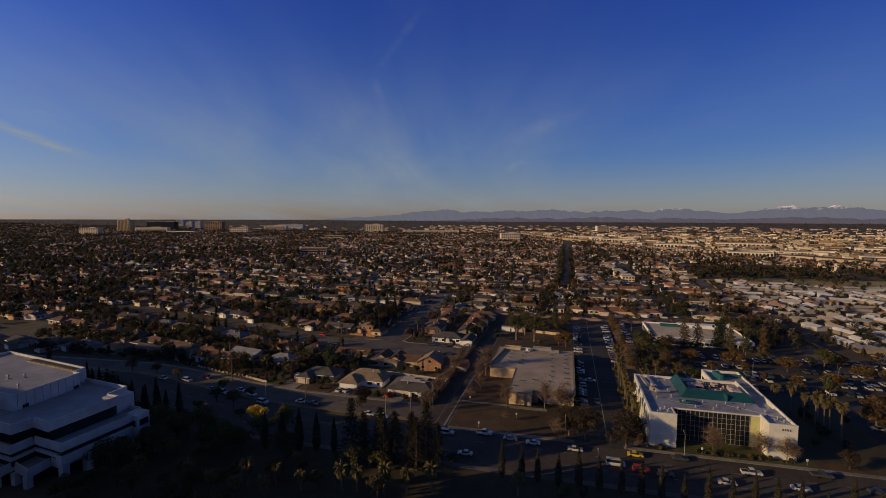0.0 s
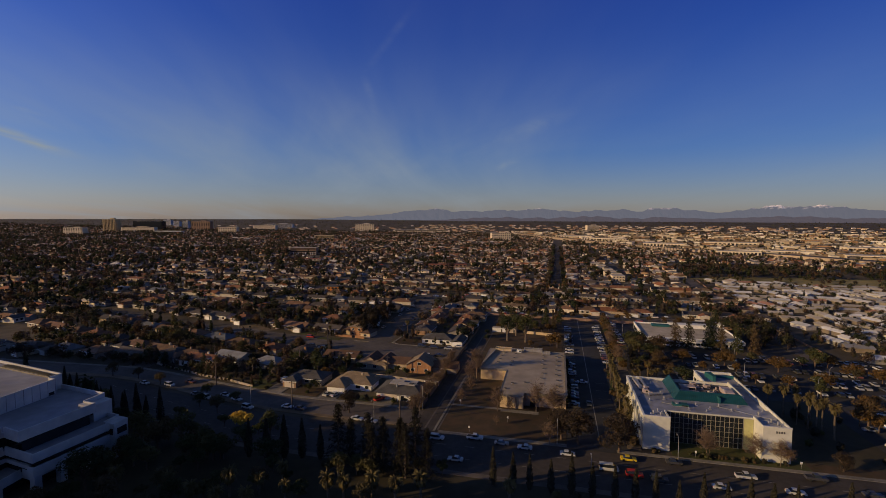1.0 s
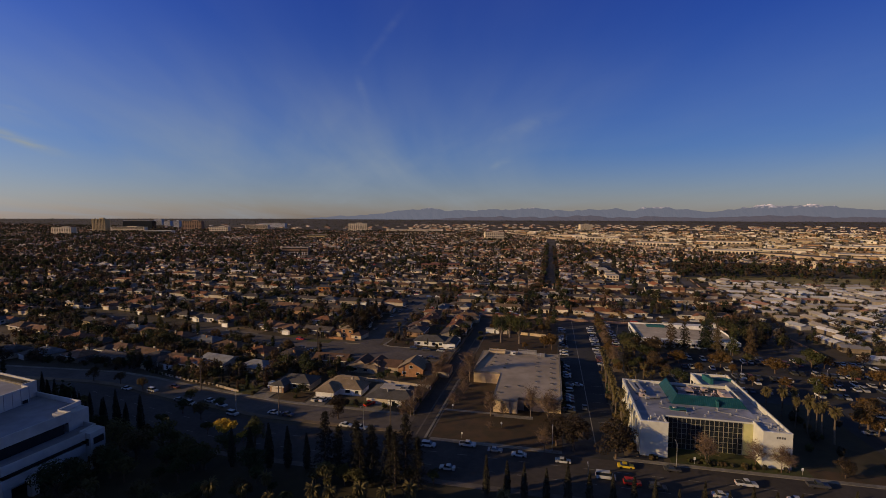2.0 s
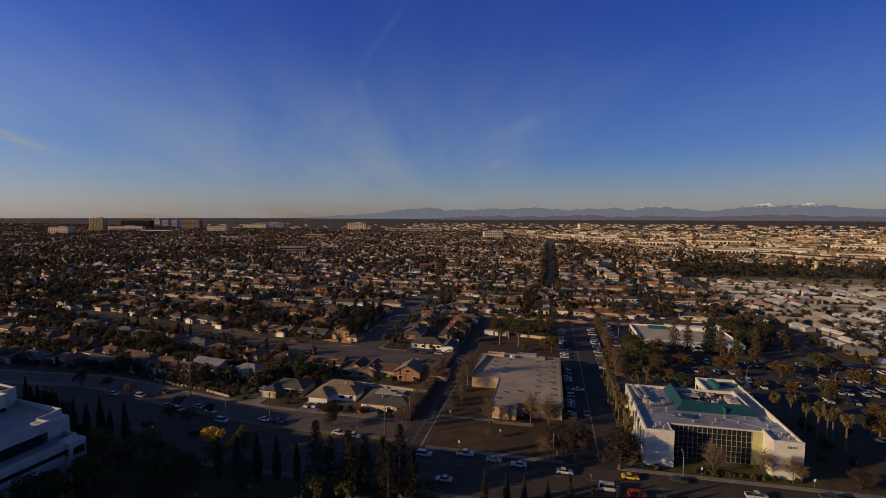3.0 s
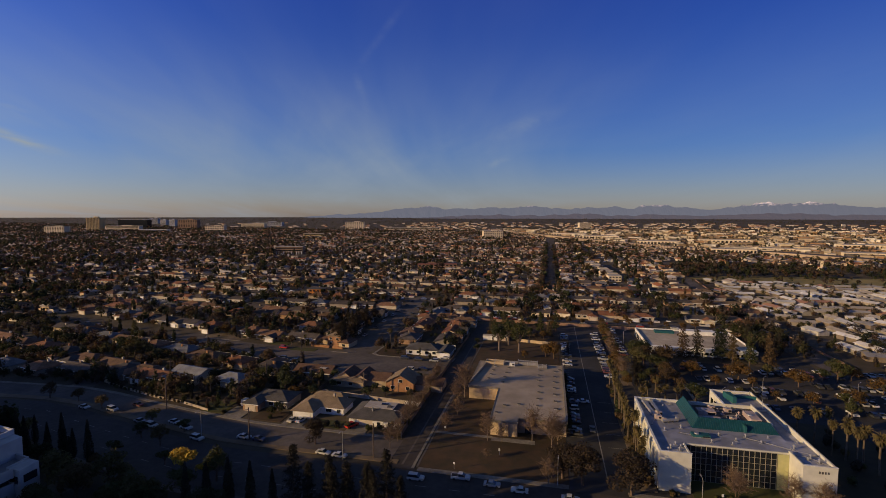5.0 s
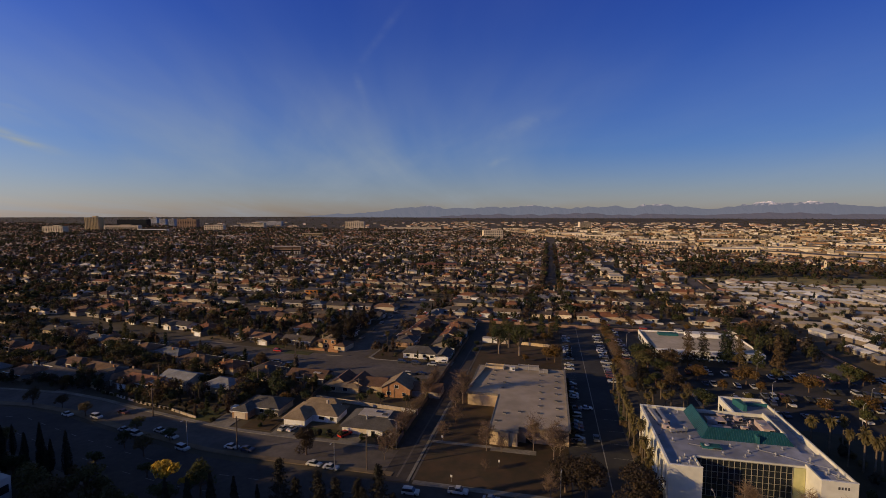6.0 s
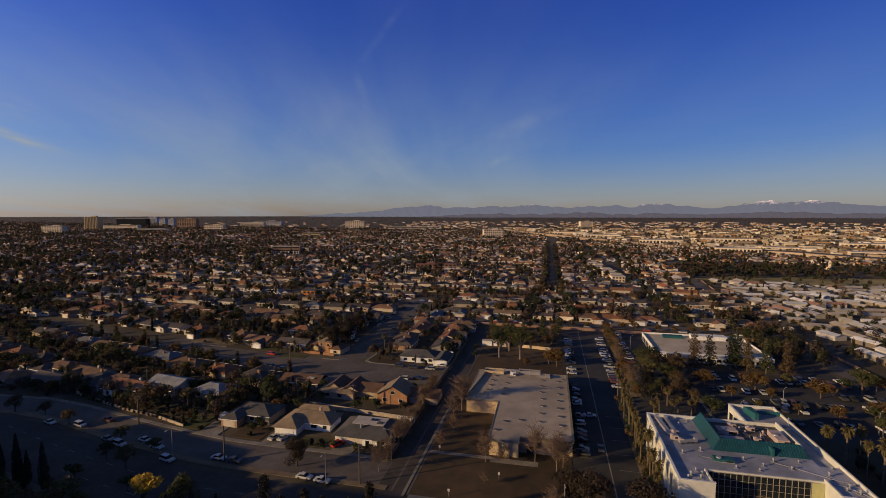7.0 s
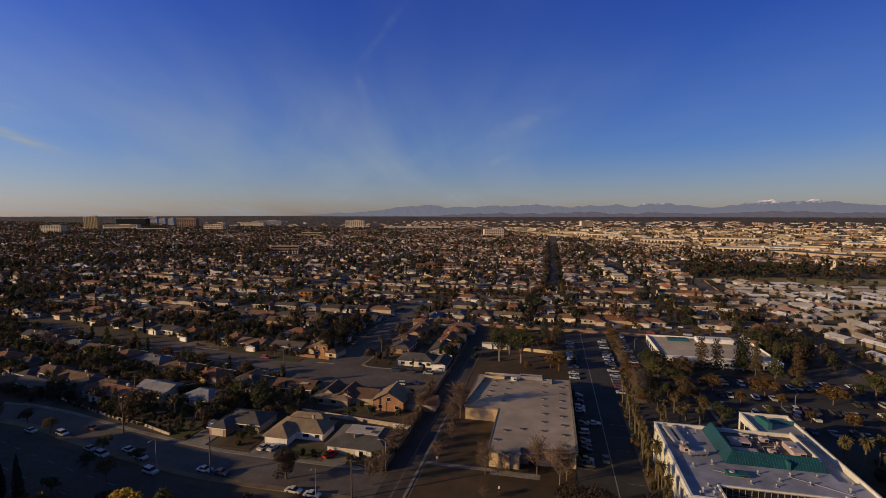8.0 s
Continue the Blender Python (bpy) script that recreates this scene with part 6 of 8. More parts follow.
# rest of the first two rows, west of them
for i in range(11):
    x = -103.5 - i * 20.5
    if i in (1, 2):
        H_pale[i - 1].put(*((-131, 198.5), (-152, 200))[i - 1], -4 - 3 * i)
        taken.append(((-131, 198.5), (-152, 200))[i - 1])
        continue
    if i == 0:
        H_grey.put(-102.5, 184.5, 0)
        taken.append((-102.5, 184.5))
        continue
    put_house(x, 183.0 + 0.88 * bend(x) + rng.uniform(-1.2, 1.2), -1.0 * i - (6 if x < -120 else 0), (1, 6, 0, 4, 3, 2, 5, 0, 6, 1, 4)[i])
for i in range(9):
    x = -124 - i * 20.5
    near = float(np.interp(x, sx_, s_near))
    put_house(x, near - 12.5 + rng.uniform(-1, 1), 180 - 8, None)
for i in range(10):
    x = -133 - i * 21
    near = float(np.interp(x, sx_, s_near))
    if x < -170:
        put_house(x, near - 42 + rng.uniform(-1, 1), -9, None)
# north side of the side street
hero_g()
put_house(-136.0, 268.0, -6, 2)
put_house(-157.5, 268.5, -8, 1)
put_house(-174.0, 276.0, -12, 3, 0.9)
hero_f()
put_house(-78, 279.5, 90, 5)
for i in range(9):
    x = -205 - i * 21
    put_house(x, float(np.interp(x, sx_, s_far)) + 13 + rng.uniform(-1, 1), -10)
for i in range(4):
    put_house(-80 + rng.uniform(-1, 1), 292 + i * 19.5, -90)
    put_house(-123 + rng.uniform(-1, 1), 285 + i * 19.5, 90)
    put_house(-58 + rng.uniform(-1, 1), 280 + i * 18.5, 90)
for j, y in enumerate((296, 322)):
    for i in range(12):
        x = -146 - i * 21 - 6 * j
        if y > float(np.interp(x, sx_, s_far)) + 28 and not (-218 < x < -165 and y < 320):
            put_house(x, y + rng.uniform(-1.5, 1.5), 180 if j else 0)
# rows along the suburb's streets
for k, y in enumerate(STREETS[:3]):
    for dy, rz in ((-15.5, 180), (15.5, 0)):
        for i in range(34):
            x = 132 - i * 18.2 + rng.uniform(-1, 1)
            if x < -0.95 * y - 60 or abs(x + 1) < 17 or -122 < x < -84 and y < 420 or y + dy < 346 and x > -60:
                continue
            if min(abs(x - c) for c in (-390, -235, 75)) < 11:
                continue
            put_house(x, y + dy + rng.uniform(-1.2, 1.2), rz + rng.choice((0, 0, 0, 180)))

# gardens: trees and shrubs between the houses, clear of walls and streets
STREET_LINES = [(y, 6.5) for y in STREETS[:4]]


def clear(x, y, d):
    if -93 < x < -49 and 167 < y < 223:
        return False
    if any(abs(x - a) < 9.5 + d and abs(y - b) < 7.0 + d for a, b in taken):
        return False
    if any(abs(y - c) < w for c, w in STREET_LINES) or abs(x + 1) < 10 or -117 < x < -90 and 245 < y < 420:
        return False
    if x > -420 and float(np.interp(x, sx_, s_near)) - 2 < y < float(np.interp(x, sx_, s_far)) + 2 and x < -48:
        return False
    return y > 169 + 0.9 * bend(x)


placed = 0
while placed < 170:
    y = rng.uniform(170, 470)
    x = rng.uniform(-0.92 * y - 70, 128 if y > 350 else -50)
    if clear(x, y, 0.8):
        kinds = rng.choice((T_broad, T_broad, T_broad, T_rust, T_bare, T_euc, T_palm, [T_cyp[1]]))
        kinds[rng.randrange(len(kinds))].put(x, y, R(), rng.uniform(0.5, 0.9))
        placed += 1
for x, y, s in ((-97, 262, 0.8), (-99, 268, 0.9), (-101, 274, 0.8), (-96, 279, 0.85), (-120, 290, 0.9), (-118, 300, 0.95), (-117, 310, 0.8), (-119, 318, 0.9)):
    T_con[rng.randrange(2)].put(x - 14 if x > -105 else x, y, R(), s)
for x, y, k in ((-113, 264, 0.8), (-118, 272, 0.9), (-112.5, 281, 0.85), (-121, 284, 0.75), (-116, 292, 0.95), (-113, 303, 0.8), (-119, 311, 0.9), (-115.5, 322, 0.85)):
    T_dark.put(x, y, R(), k, sz=k * 1.25)
placed = 0
while placed < 90:
    y = rng.uniform(168, 345)
    x = rng.uniform(-0.9 * y - 40, -50)
    if clear(x, y, -0.8):
        T_shrub[rng.randrange(3)].put(x, y, R(), rng.uniform(0.7, 1.3))
        placed += 1

for x, y, k, s_ in ((-70.5, 196, T_broad[1], 0.6), (-64, 198.5, T_broad[3], 0.7), (-91, 192, T_broad[0], 0.6), (-96, 206, T_broad[1], 0.7), (-98.5, 190, T_rust[0], 0.7), (-112, 206, T_broad[0], 0.8), (-108, 197, T_palm[1], 0.8), (-103, 204, T_euc[1], 0.6),
                   (-118, 194, T_broad[2], 0.6), (-92.5, 213, T_broad[3], 0.7), (-70, 203, T_broad[3], 0.55), (-87, 201, T_broad[3], 0.7), (-54, 199, T_broad[3], 0.6), (-97.5, 177.5, T_broad[3], 0.55), (-113, 186, T_broad[1], 0.7), (-52, 173, T_broad[3], 0.5), (-66.8, 169.2, T_broad[3], 0.4), (-55.2, 169.6, T_broad[3], 0.42),
                   (-119, 204, T_broad[1], 0.9), (-105, 212, T_cyp[1], 0.5), (-49.8, 221, T_broad[3], 0.6), (-56, 220.5, T_broad[3], 0.5), (-74, 169.4, T_shrub[2], 1.0), (-70.8, 169.6, T_shrub[2], 1.1), (-60, 170.2, T_shrub[0], 1.0), (-52.5, 170.4, T_shrub[0], 1.2)):
    k.put(x, y, R(), s_)

# garden lawns and drives by the frontage road
for k, (x, y, w, d, m_, lab) in enumerate(((-74.5, 171.6, 9.5, 5.6, M_grass, "small green front lawn"), (-86.5, 170.4, 7.5, 6.0, M_concrete, "concrete drive before a garage"), (-97, 173, 11, 8.0, M_lawn, "brown front lawn"),
                                         (-63.5, 170.0, 7.0, 5.6, M_concrete, "concrete drive with a parked car"), (-111, 174.5, 7, 7.0, M_concrete, "concrete drive"), (-122, 177, 10, 8, M_grass, "green front lawn"),
                                         (-128, 251.5, 14, 5, M_grass, "sunlit green verge"), (-147, 260, 12, 6, M_grass, "green corner lawn"), (-50.5, 251.0, 7, 6, M_concrete, "concrete drive"), (-110.5, 172.6, 7.5, 8.0, M_concrete, "concrete drive"), (-119.5, 173.6, 8.5, 5.0, M_grass, "green front lawn"))):
    structure("lawn_front_%d" % (k + 1) if m_ is not M_concrete else "pavement_drive_%d" % (k + 1), MB().box(x, y, 0, w, d, 0.13 + 0.004 * k), m_, lab, "lawn" if m_ is not M_concrete else "pavement")

# ---- fences and walls ----


def wall_run(name, label, pts, h, material, t=0.25, posts=True, cat="fence"):
    ob = thing(name, label, cat)
    for (ax, ay), (bx, by) in zip(pts[:-1], pts[1:]):
        d = math.hypot(bx - ax, by - ay)
        n = max(1, round(d / 6))
        rz = math.degrees(math.atan2(by - ay, bx - ax))
        for i in range(n):
            u = (i + 0.5) / n
            part("panel", MB().box(ax + (bx - ax) * u, ay + (by - ay) * u, 0, d / n - 0.1, t, h, rz), material, ob)
            if posts and h > 2:
                part("post", MB().box(ax + (bx - ax) * i / n, ay + (by - ay) * i / n, 0, t * 1.7, t * 1.7, h + 0.15, rz), material, ob)
    return ob


wall_run("block_wall", "reddish block wall behind the car park", [(-60, 340), (4, 337.8), (52, 334.6), (128, 331)], 1.8, M_redfence)
wall_run("garden_fence", "weathered board fence between gardens", [(-48.0, 168), (-47.6, 300)], 1.8, M_wood, 0.12)
wall_run("garden_wall", "pale block wall between back gardens", [(-49.5, 193), (-68, 195), (-90, 197.6)], 1.4, M_fence)
wall_run("lot_wall", "pale block wall along a school lot", [(-19, 291.8), (1.4, 288.2)], 1.7, M_school_wall)
wall_run("garden_wall", "white block wall beside the lane", [(-54, 191.8), (-47.7, 191.9)], 1.9, M_trim)
wall_run("garden_wall", "low pale wall behind the kerb with shrubs", [(-122, 171.8), (-137, 176.2), (-152, 178.6), (-182, 186.5)], 0.9, M_fence)
for i in range(24):
    x = -124 - i * 2.4
    T_shrub[i % 3].put(x, 169.9 + 0.9 * bend(x) + rng.uniform(-.4, .4), R(), rng.uniform(0.5, 0.9))
wall_run("mobile_park_wall", "low reddish wall along the mobile home park", [(134.5, 274), (133.5, 340), (136.5, 420), (143.5, 500), (153.5, 590)], 1.1, M_redfence)
wall_run("garden_fence", "weathered board fence between gardens", [(-92, 198), (-92, 221)], 1.7, M_wood, 0.12)
wall_run("low_wall", "low pale kerb wall by the street corner house", [(-112, 250.6), (-103, 250.8), (-99.5, 253)], 0.3, M_concrete)

# ---- cars ----


def car(kind, material, name="car", label="parked saloon car on asphalt"):
    ob = thing(name, label, "car", None, "vehicles")
    L, W = {"saloon": (4.4, 1.75), "suv": (4.5, 1.85), "pickup": (5.1, 1.85), "van": (5.1, 1.95)}[kind]
    hood, top = {"saloon": (0.92, 1.45), "suv": (1.05, 1.75), "pickup": (1.10, 1.80), "van": (1.15, 2.05)}[kind]
    x0, x1 = -L / 2, L / 2
    prof = {"saloon": [(x0, .35), (x1, .35), (x1, .72), (x1 - .25, hood - .08), (x1 - 1.25, hood), (x0 + .85, hood + .03), (x0 + .05, hood - .04)],
            "suv": [(x0, .38), (x1, .38), (x1, .85), (x1 - .2, hood - .06), (x1 - 1.15, hood), (x0 + .2, hood), (x0, hood - .1)],
            "pickup": [(x0, .45), (x1, .45), (x1, .95), (x1 - .2, hood), (x1 - 1.3, hood + .03), (x0, hood)],
            "van": [(x0, .4), (x1, .4), (x1, .95), (x1 - .3, hood), (x1 - .8, hood + .08), (x0, hood + .08)]}[kind]
    mb = MB()
    n, k = len(prof), 0
    for s, y in ((0, -W / 2), (1, W / 2)):
        mb.v += [(x, y, z) for x, z in prof]
    mb.f += [tuple(range(n)), tuple(range(2 * n - 1, n - 1, -1))] + [((i + 1) % n, i, n + i, n + (i + 1) % n) for i in range(n)]
    a, b, c, d = {"saloon": (x0 + .75, x0 + 1.35, x1 - 1.95, x1 - 1.2), "suv": (x0 + .08, x0 + .35, x1 - 1.8, x1 - 1.1), "pickup": (x0 + 1.9, x0 + 2.0, x1 - 2.0, x1 - 1.25), "van": (x0, x0 + .1, x1 - 1.5, x1 - .75)}[kind]
    cab = MB()
    for (xa, xb, z, w) in ((a, d, hood, W * 0.94), (b, c, top - 0.06, W * 0.76)):
        cab.v += [(xa, -w / 2, z), (xb, -w / 2, z), (xb, w / 2, z), (xa, w / 2, z)]
    cab.f += [(0, 1, 5, 4), (1, 2, 6, 5), (2, 3, 7, 6), (3, 0, 4, 7), (4, 5, 6, 7)]
    mb.prism([(b - .05, -W * .39), (c + .05, -W * .39), (c + .05, W * .39), (b - .05, W * .39)], top - 0.06, top)
    part("body", mb, material, ob)
    part("window_glass", cab, M_glass, ob, "dark car windows")
    if kind == "pickup":
        part("load_bed", MB().span(x0 + .12, x0 + 1.8, -W * .4, W * .4, hood, hood + 0.02), M_rubber, ob, "black load bed")
    wh = MB().tube((0, -0.11, 0), (0, 0.11, 0), 0.34, 0.34, 10).mesh("wheel", M_rubber)
    for x in (x0 + 0.9, x1 - 0.9):
        for y in (-W / 2 + 0.08, W / 2 - 0.08):
            w_ = new("wheel", wh)
            w_.parent, w_.location = ob, (x, y, 0.34)
    for y in (-W / 2 + .28, W / 2 - .28) if material is not M_paintwork else ():
        part("headlight", MB().box(x1 - 0.02, y, 0.62, 0.08, 0.34, 0.14), M_trim, ob)
        part("tail_light", MB().box(x0 + 0.02, y, 0.68, 0.08, 0.3, 0.14), M_red, ob)
    return ob


C_any = [Kind(car, "saloon", M_paintwork), Kind(car, "suv", M_paintwork, label="parked sport utility car"), Kind(car, "pickup", M_paintwork, name="pickup_truck", label="parked pickup truck on asphalt")]
C_white = [Kind(car, "saloon", M_whitecar, label="white saloon car on asphalt"), Kind(car, "suv", M_whitecar, label="white sport utility car on asphalt"), Kind(car, "pickup", M_whitecar, name="pickup_truck", label="white pickup truck on asphalt"), Kind(car, "van", M_whitecar, name="van", label="white van on the boulevard")]
C_red = Kind(car, "suv", M_red, label="bright red car on asphalt")
C_yellow = Kind(car, "saloon", M_yellowcar, label="yellow taxi-like saloon car")


def any_car(x, y, rz, white=0.12):
    q = rng.random()
    (C_white[rng.randrange(3)] if q < white else C_any[0 if q < 0.60 else 1 if q < 0.9 else 2]).put(x, y, rz + rng.choice((0, 180)) + rng.uniform(-1.5, 1.5), 1.0, 0.05)


# on the boulevard
for k, x, y, rz in ((C_white[3], 14.5, 138.5, 0), (C_white[2], 50.0, 143.0, 0), (C_white[0], 3.5, 144.5, 0), (C_white[0], -9.0, 145.4, 180), (C_red, 21.0, 137.0, 0), (C_yellow, 20.6, 145.6, 0), (C_white[1], -36.5, 145.2, 0), (C_any[0], -16.2, 146.6, 0),
                    (C_white[2], -24.8, 148.0, 0), (C_white[0], 42.0, 136.0, 0), (C_white[0], 59.6, 137.8, 0), (C_any[1], 27, 136, 0), (C_any[0], 78, 141, 0), (C_white[0], -28, 133.5, 180), (C_any[0], 33, 146.8, 0), (C_any[2], 68, 146.5, 0)):
    k.put(x, y, rz, 1.0, 0.05)
for x, y in ((-67.0, 152.4), (-61.5, 151.8)):
    C_white[0].put(x, y, -4, 1.0, 0.05)
for i, (x, y) in enumerate(((-96.0, 155.9), (-90.6, 155.6), (-119, 157.8), (-131.5, 156.6), (-150.5, 170.0), (-156, 164.5), (-126, 160.5), (-138, 158.5), (-168, 164), (-110, 152))):
    (C_white[i % 2] if i % 3 != 1 else C_any[0]).put(x, y, -12 if x < -105 else -3, 1.0, 0.16 if i < 2 else 0.05)
# drives and the side street
C_any[0].put(-87.6, 170.8, 80, 1.0, 0.13)
C_white[0].put(-84.6, 171.2, 78, 1.0, 0.13)
C_red.put(-66.0, 171.0, 60, 1.0, 0.13)
C_red.put(-139.5, 251.0, -4, 1.0, 0.05)
for x, y in ((-71, 247.2), (-64, 246.4), (-56, 246.0), (-58, 233), (-64, 231), (-52, 251.8), (-122, 231.0), (-130, 234)):
    any_car(x, y, 0)
for i in range(14):
    any_car(-95 + rng.uniform(-.4, .4) - (12 if i % 2 else 0) - i * 0.35, 275 + i * 9.5, 90)
for i in range(16):
    x = -150 - i * 12
    any_car(x, float(np.interp(x, sx_, s_near)) + 2.2, -9)
# rows in the car parks
for i in range(46):
    if rng.random() < 0.42:
        any_car(6.6, 181.6 + i * 2.9, 0)
for i in range(28):
    if rng.random() < 0.62 and i > 0:
        any_car(24.0, 237.6 + i * 2.9, 0)
for i in range(26):
    if rng.random() < 0.5:
        any_car(34.8, 262 + i * 2.9, 0)
C_white[0].put(10.8, 209.5, 4, 1.0, 0.05)
C_any[0].put(12.2, 186.0, 88, 1.0, 0.05)
for j, y in enumerate((218.5, 229.5, 236, 246.5, 261, 267)):
    for i in range(31):
        x = 55 + i * 3.0
        if rng.random() < 0.46 and x < 147 and not (y < 222 and x < 69):
            any_car(x, y, 90 + rng.uniform(-4, 4), 0.2)
for i in range(14):
    if rng.random() < 0.6:
        any_car(101 + (i % 2) * 13, 160 + i * 3.1, 0)

# ---- poles, lamps ----


def utility_pole(x, y, h=10.5, rz=0):
    ob = thing("utility_pole", "dark wooden utility pole with a crossarm", "utility pole", pose(x, y, 0, 0, 0, rz), "street poles")
    part("pole", MB().tube((0, 0, 0), (0, 0, h), 0.23, 0.17, 7), M_pole, ob)
    part("crossarm", MB().box(0, 0, h - 0.8, 2.4, 0.12, 0.14), M_pole, ob)
    return ob


def street_lamp(x, y, h=8.5, rz=0):
    ob = thing("street_lamp", "grey steel street lamp with a curved arm", "street lamp", pose(x, y, 0, 0, 0, rz), "street lamps")
    part("pole", MB().tube((0, 0, 0), (0, 0, h), 0.11, 0.07, 7), M_steel, ob)
    part("arm", MB().tube((0, 0, h - 0.1), (0.7, 0, h + 0.35), 0.05, 0.05, 5).tube((0.7, 0, h + 0.35), (1.8, 0, h + 0.4), 0.05, 0.04, 5), M_steel, ob)
    part("lamp_head", MB().box(2.0, 0, h + 0.32, 0.7, 0.28, 0.14), M_steel, ob)
    part("base", MB().tube((0, 0, 0), (0, 0, 0.5), 0.2, 0.18, 8), M_concrete, ob)
    return ob


for x, y in ((-93.8, 155.4), (-51.5, 153.2), (-124.8, 243.0), (-138, 170), (-160, 196), (-73, 199), (-96, 199.5), (-118, 202)):
    utility_pole(x, y, 10.5 if y < 190 else 9, rng.uniform(-10, 10))
for x, y, rz in ((34.8, 149.9, 90), (-47.5, 167, 180), (9, 126.8, 90), (-60, 150.8, -90), (0.5, 150.2, -90), (121.8, 303.8, 0), (-110, 154, -90)):
    street_lamp(x, y, 6.2 if x == 34.8 else 8.5, rz)
for x, y in ((60, 215.5), (80, 232.5), (100, 215.5), (84, 257), (112, 232.5), (38, 300)):
    street_lamp(x, y, 7.0, 45)


def sign_post(x, y, z=0.15):
    ob = thing("sign_post", "small white sign board on a thin post", "sign", pose(x, y, z))
    part("post", MB().tube((0, 0, 0), (0, 0, 1.9), 0.05, 0.05, 5), M_steel, ob)
    part("board", MB().box(0, 0, 1.3, 0.5, 0.05, 0.7), M_trim, ob)


for x, y in ((-27.5, 152.6), (-34.8, 174.0), (-16, 163), (40, 152), (67, 152.2)):
    sign_post(x, y)

# more garden trees of the near suburb, past counting
garden = []
while len(garden) < 1350:
    y = rng.uniform(172, 480)
    x = rng.uniform(-1.0 * y - 90, 130 if y > 352 else -50)
    if clear(x, y, 0.2):
        garden.append((x, y, 3.0 + 6.4 * rng.random() ** 1.3))

for _ in range(180):
    x, y = rng.uniform(-110, 130), rng.uniform(346, 480)
    if clear(x, y, -0.8):
        garden.append((x, y, rng.uniform(6, 11.5)))
for _ in range(34):
    garden.append((-1 + rng.choice((-1, 1)) * rng.uniform(6.5, 18), rng.uniform(360, 480), rng.uniform(4.5, 8)))
tries = 0
while tries < 300:
    x, y = rng.uniform(-260, -94), rng.uniform(171, 262)
    if clear(x, y, -1.6):
        garden.append((x, y, rng.uniform(3.0, 5.6)))
        tries += 1

for _ in range(36):
    x = rng.uniform(-320, -165)
    garden.append((x, rng.uniform(110, 126) + bend(x), rng.uniform(7, 13)))
for _ in range(24):
    x = rng.uniform(-330, -205)
    garden.append((x, rng.choice((151.5, 127, 168.5)) + 0.95 * bend(x), rng.uniform(5, 9)))

# ---- the mobile home park ----


def mobile_home(seed, w, d, form):
    ob = thing("mobile_home", "pale mobile home with a low roof in a close row", "mobile home", None, "mobile homes")
    part("wall", gable_end(MB().span(-w / 2, w / 2, -d / 2, d / 2, 0, 2.5), -w / 2, w / 2, -d / 2, d / 2, 2.5, 0.95, "y"), M_mobile, ob)
    part("roof", gable(MB(), -w / 2, w / 2, -d / 2, d / 2, 2.55, 1.1, "y", 0.5, 0.12), M_mobileroof, ob)
    if form:
        part("carport", MB().span(w / 2, w / 2 + 3.0, -d / 2 + 1, d / 2 - 3, 2.3, 2.42), M_mobileroof, ob, "flat carport roof")
    part("window", MB().box(-w * 0.15, -d / 2 - 0.03, 1.1, 2.0, 0.08, 1.0), M_glass, ob)
    if form:
        part("side_window", MB().box(-w / 2 - 0.03, -d * 0.2, 1.1, 0.08, 1.6, 1.0), M_glass, ob)
    return ob


MH = [Kind(mobile_home, 1, 6.4, 13.5, 1), Kind(mobile_home, 2, 7.2, 12.0, 0), Kind(mobile_home, 3, 5.6, 14.0, 0)]
for j in range(17):
    x = 141.0
    v = 272 + j * 19.2 + (3.0 if j % 2 else 0)
    while x < 0.62 * v + 34:
        x += rng.uniform(9.6, 13.5)
        y = v + rng.uniform(-1.8, 1.8) + 0.10 * (x - 141)
        edge = float(np.interp(y, [270, 340, 420, 500, 590], [138, 137.5, 140, 147, 157]))
        if x < edge + 4 or y > 588 - 0.20 * (x - 160) or rng.random() < 0.06:
            continue
        if rng.random() < 0.35:
            x += 3.5
            MH[rng.randrange(3)].put(x, y, 84 + rng.uniform(-8, 8))
            x += 3.5
        else:
            MH[rng.randrange(3)].put(x, y, rng.choice((0, 180)) + 12 + rng.uniform(-10, 10))
for _ in range(430):
    y = rng.uniform(268, 575)
    garden.append((rng.uniform(139, 0.60 * y + 24), y, rng.uniform(3.0, 7.0)))

def shed(x, y, rz, w, d, h, material):
    ob = thing("shed", "small pale flat-roofed shed at the end of the lane", "shed", pose(x, y, 0, 0, 0, rz))
    part("wall", MB().box(0, 0, 0, w, d, h), material, ob)
    part("roof", MB().box(0, 0, h, w + 0.4, d + 0.4, 0.15), M_palroof, ob)
    part("door", MB().box(w * 0.2, -d / 2 - 0.03, 0, 0.9, 0.08, 2.0), M_greyroof, ob)


shed(-34.5, 293, 0, 8, 3.2, 2.6, M_trim)
shed(-26.0, 292.5, 0, 4, 3.0, 2.4, M_fence)


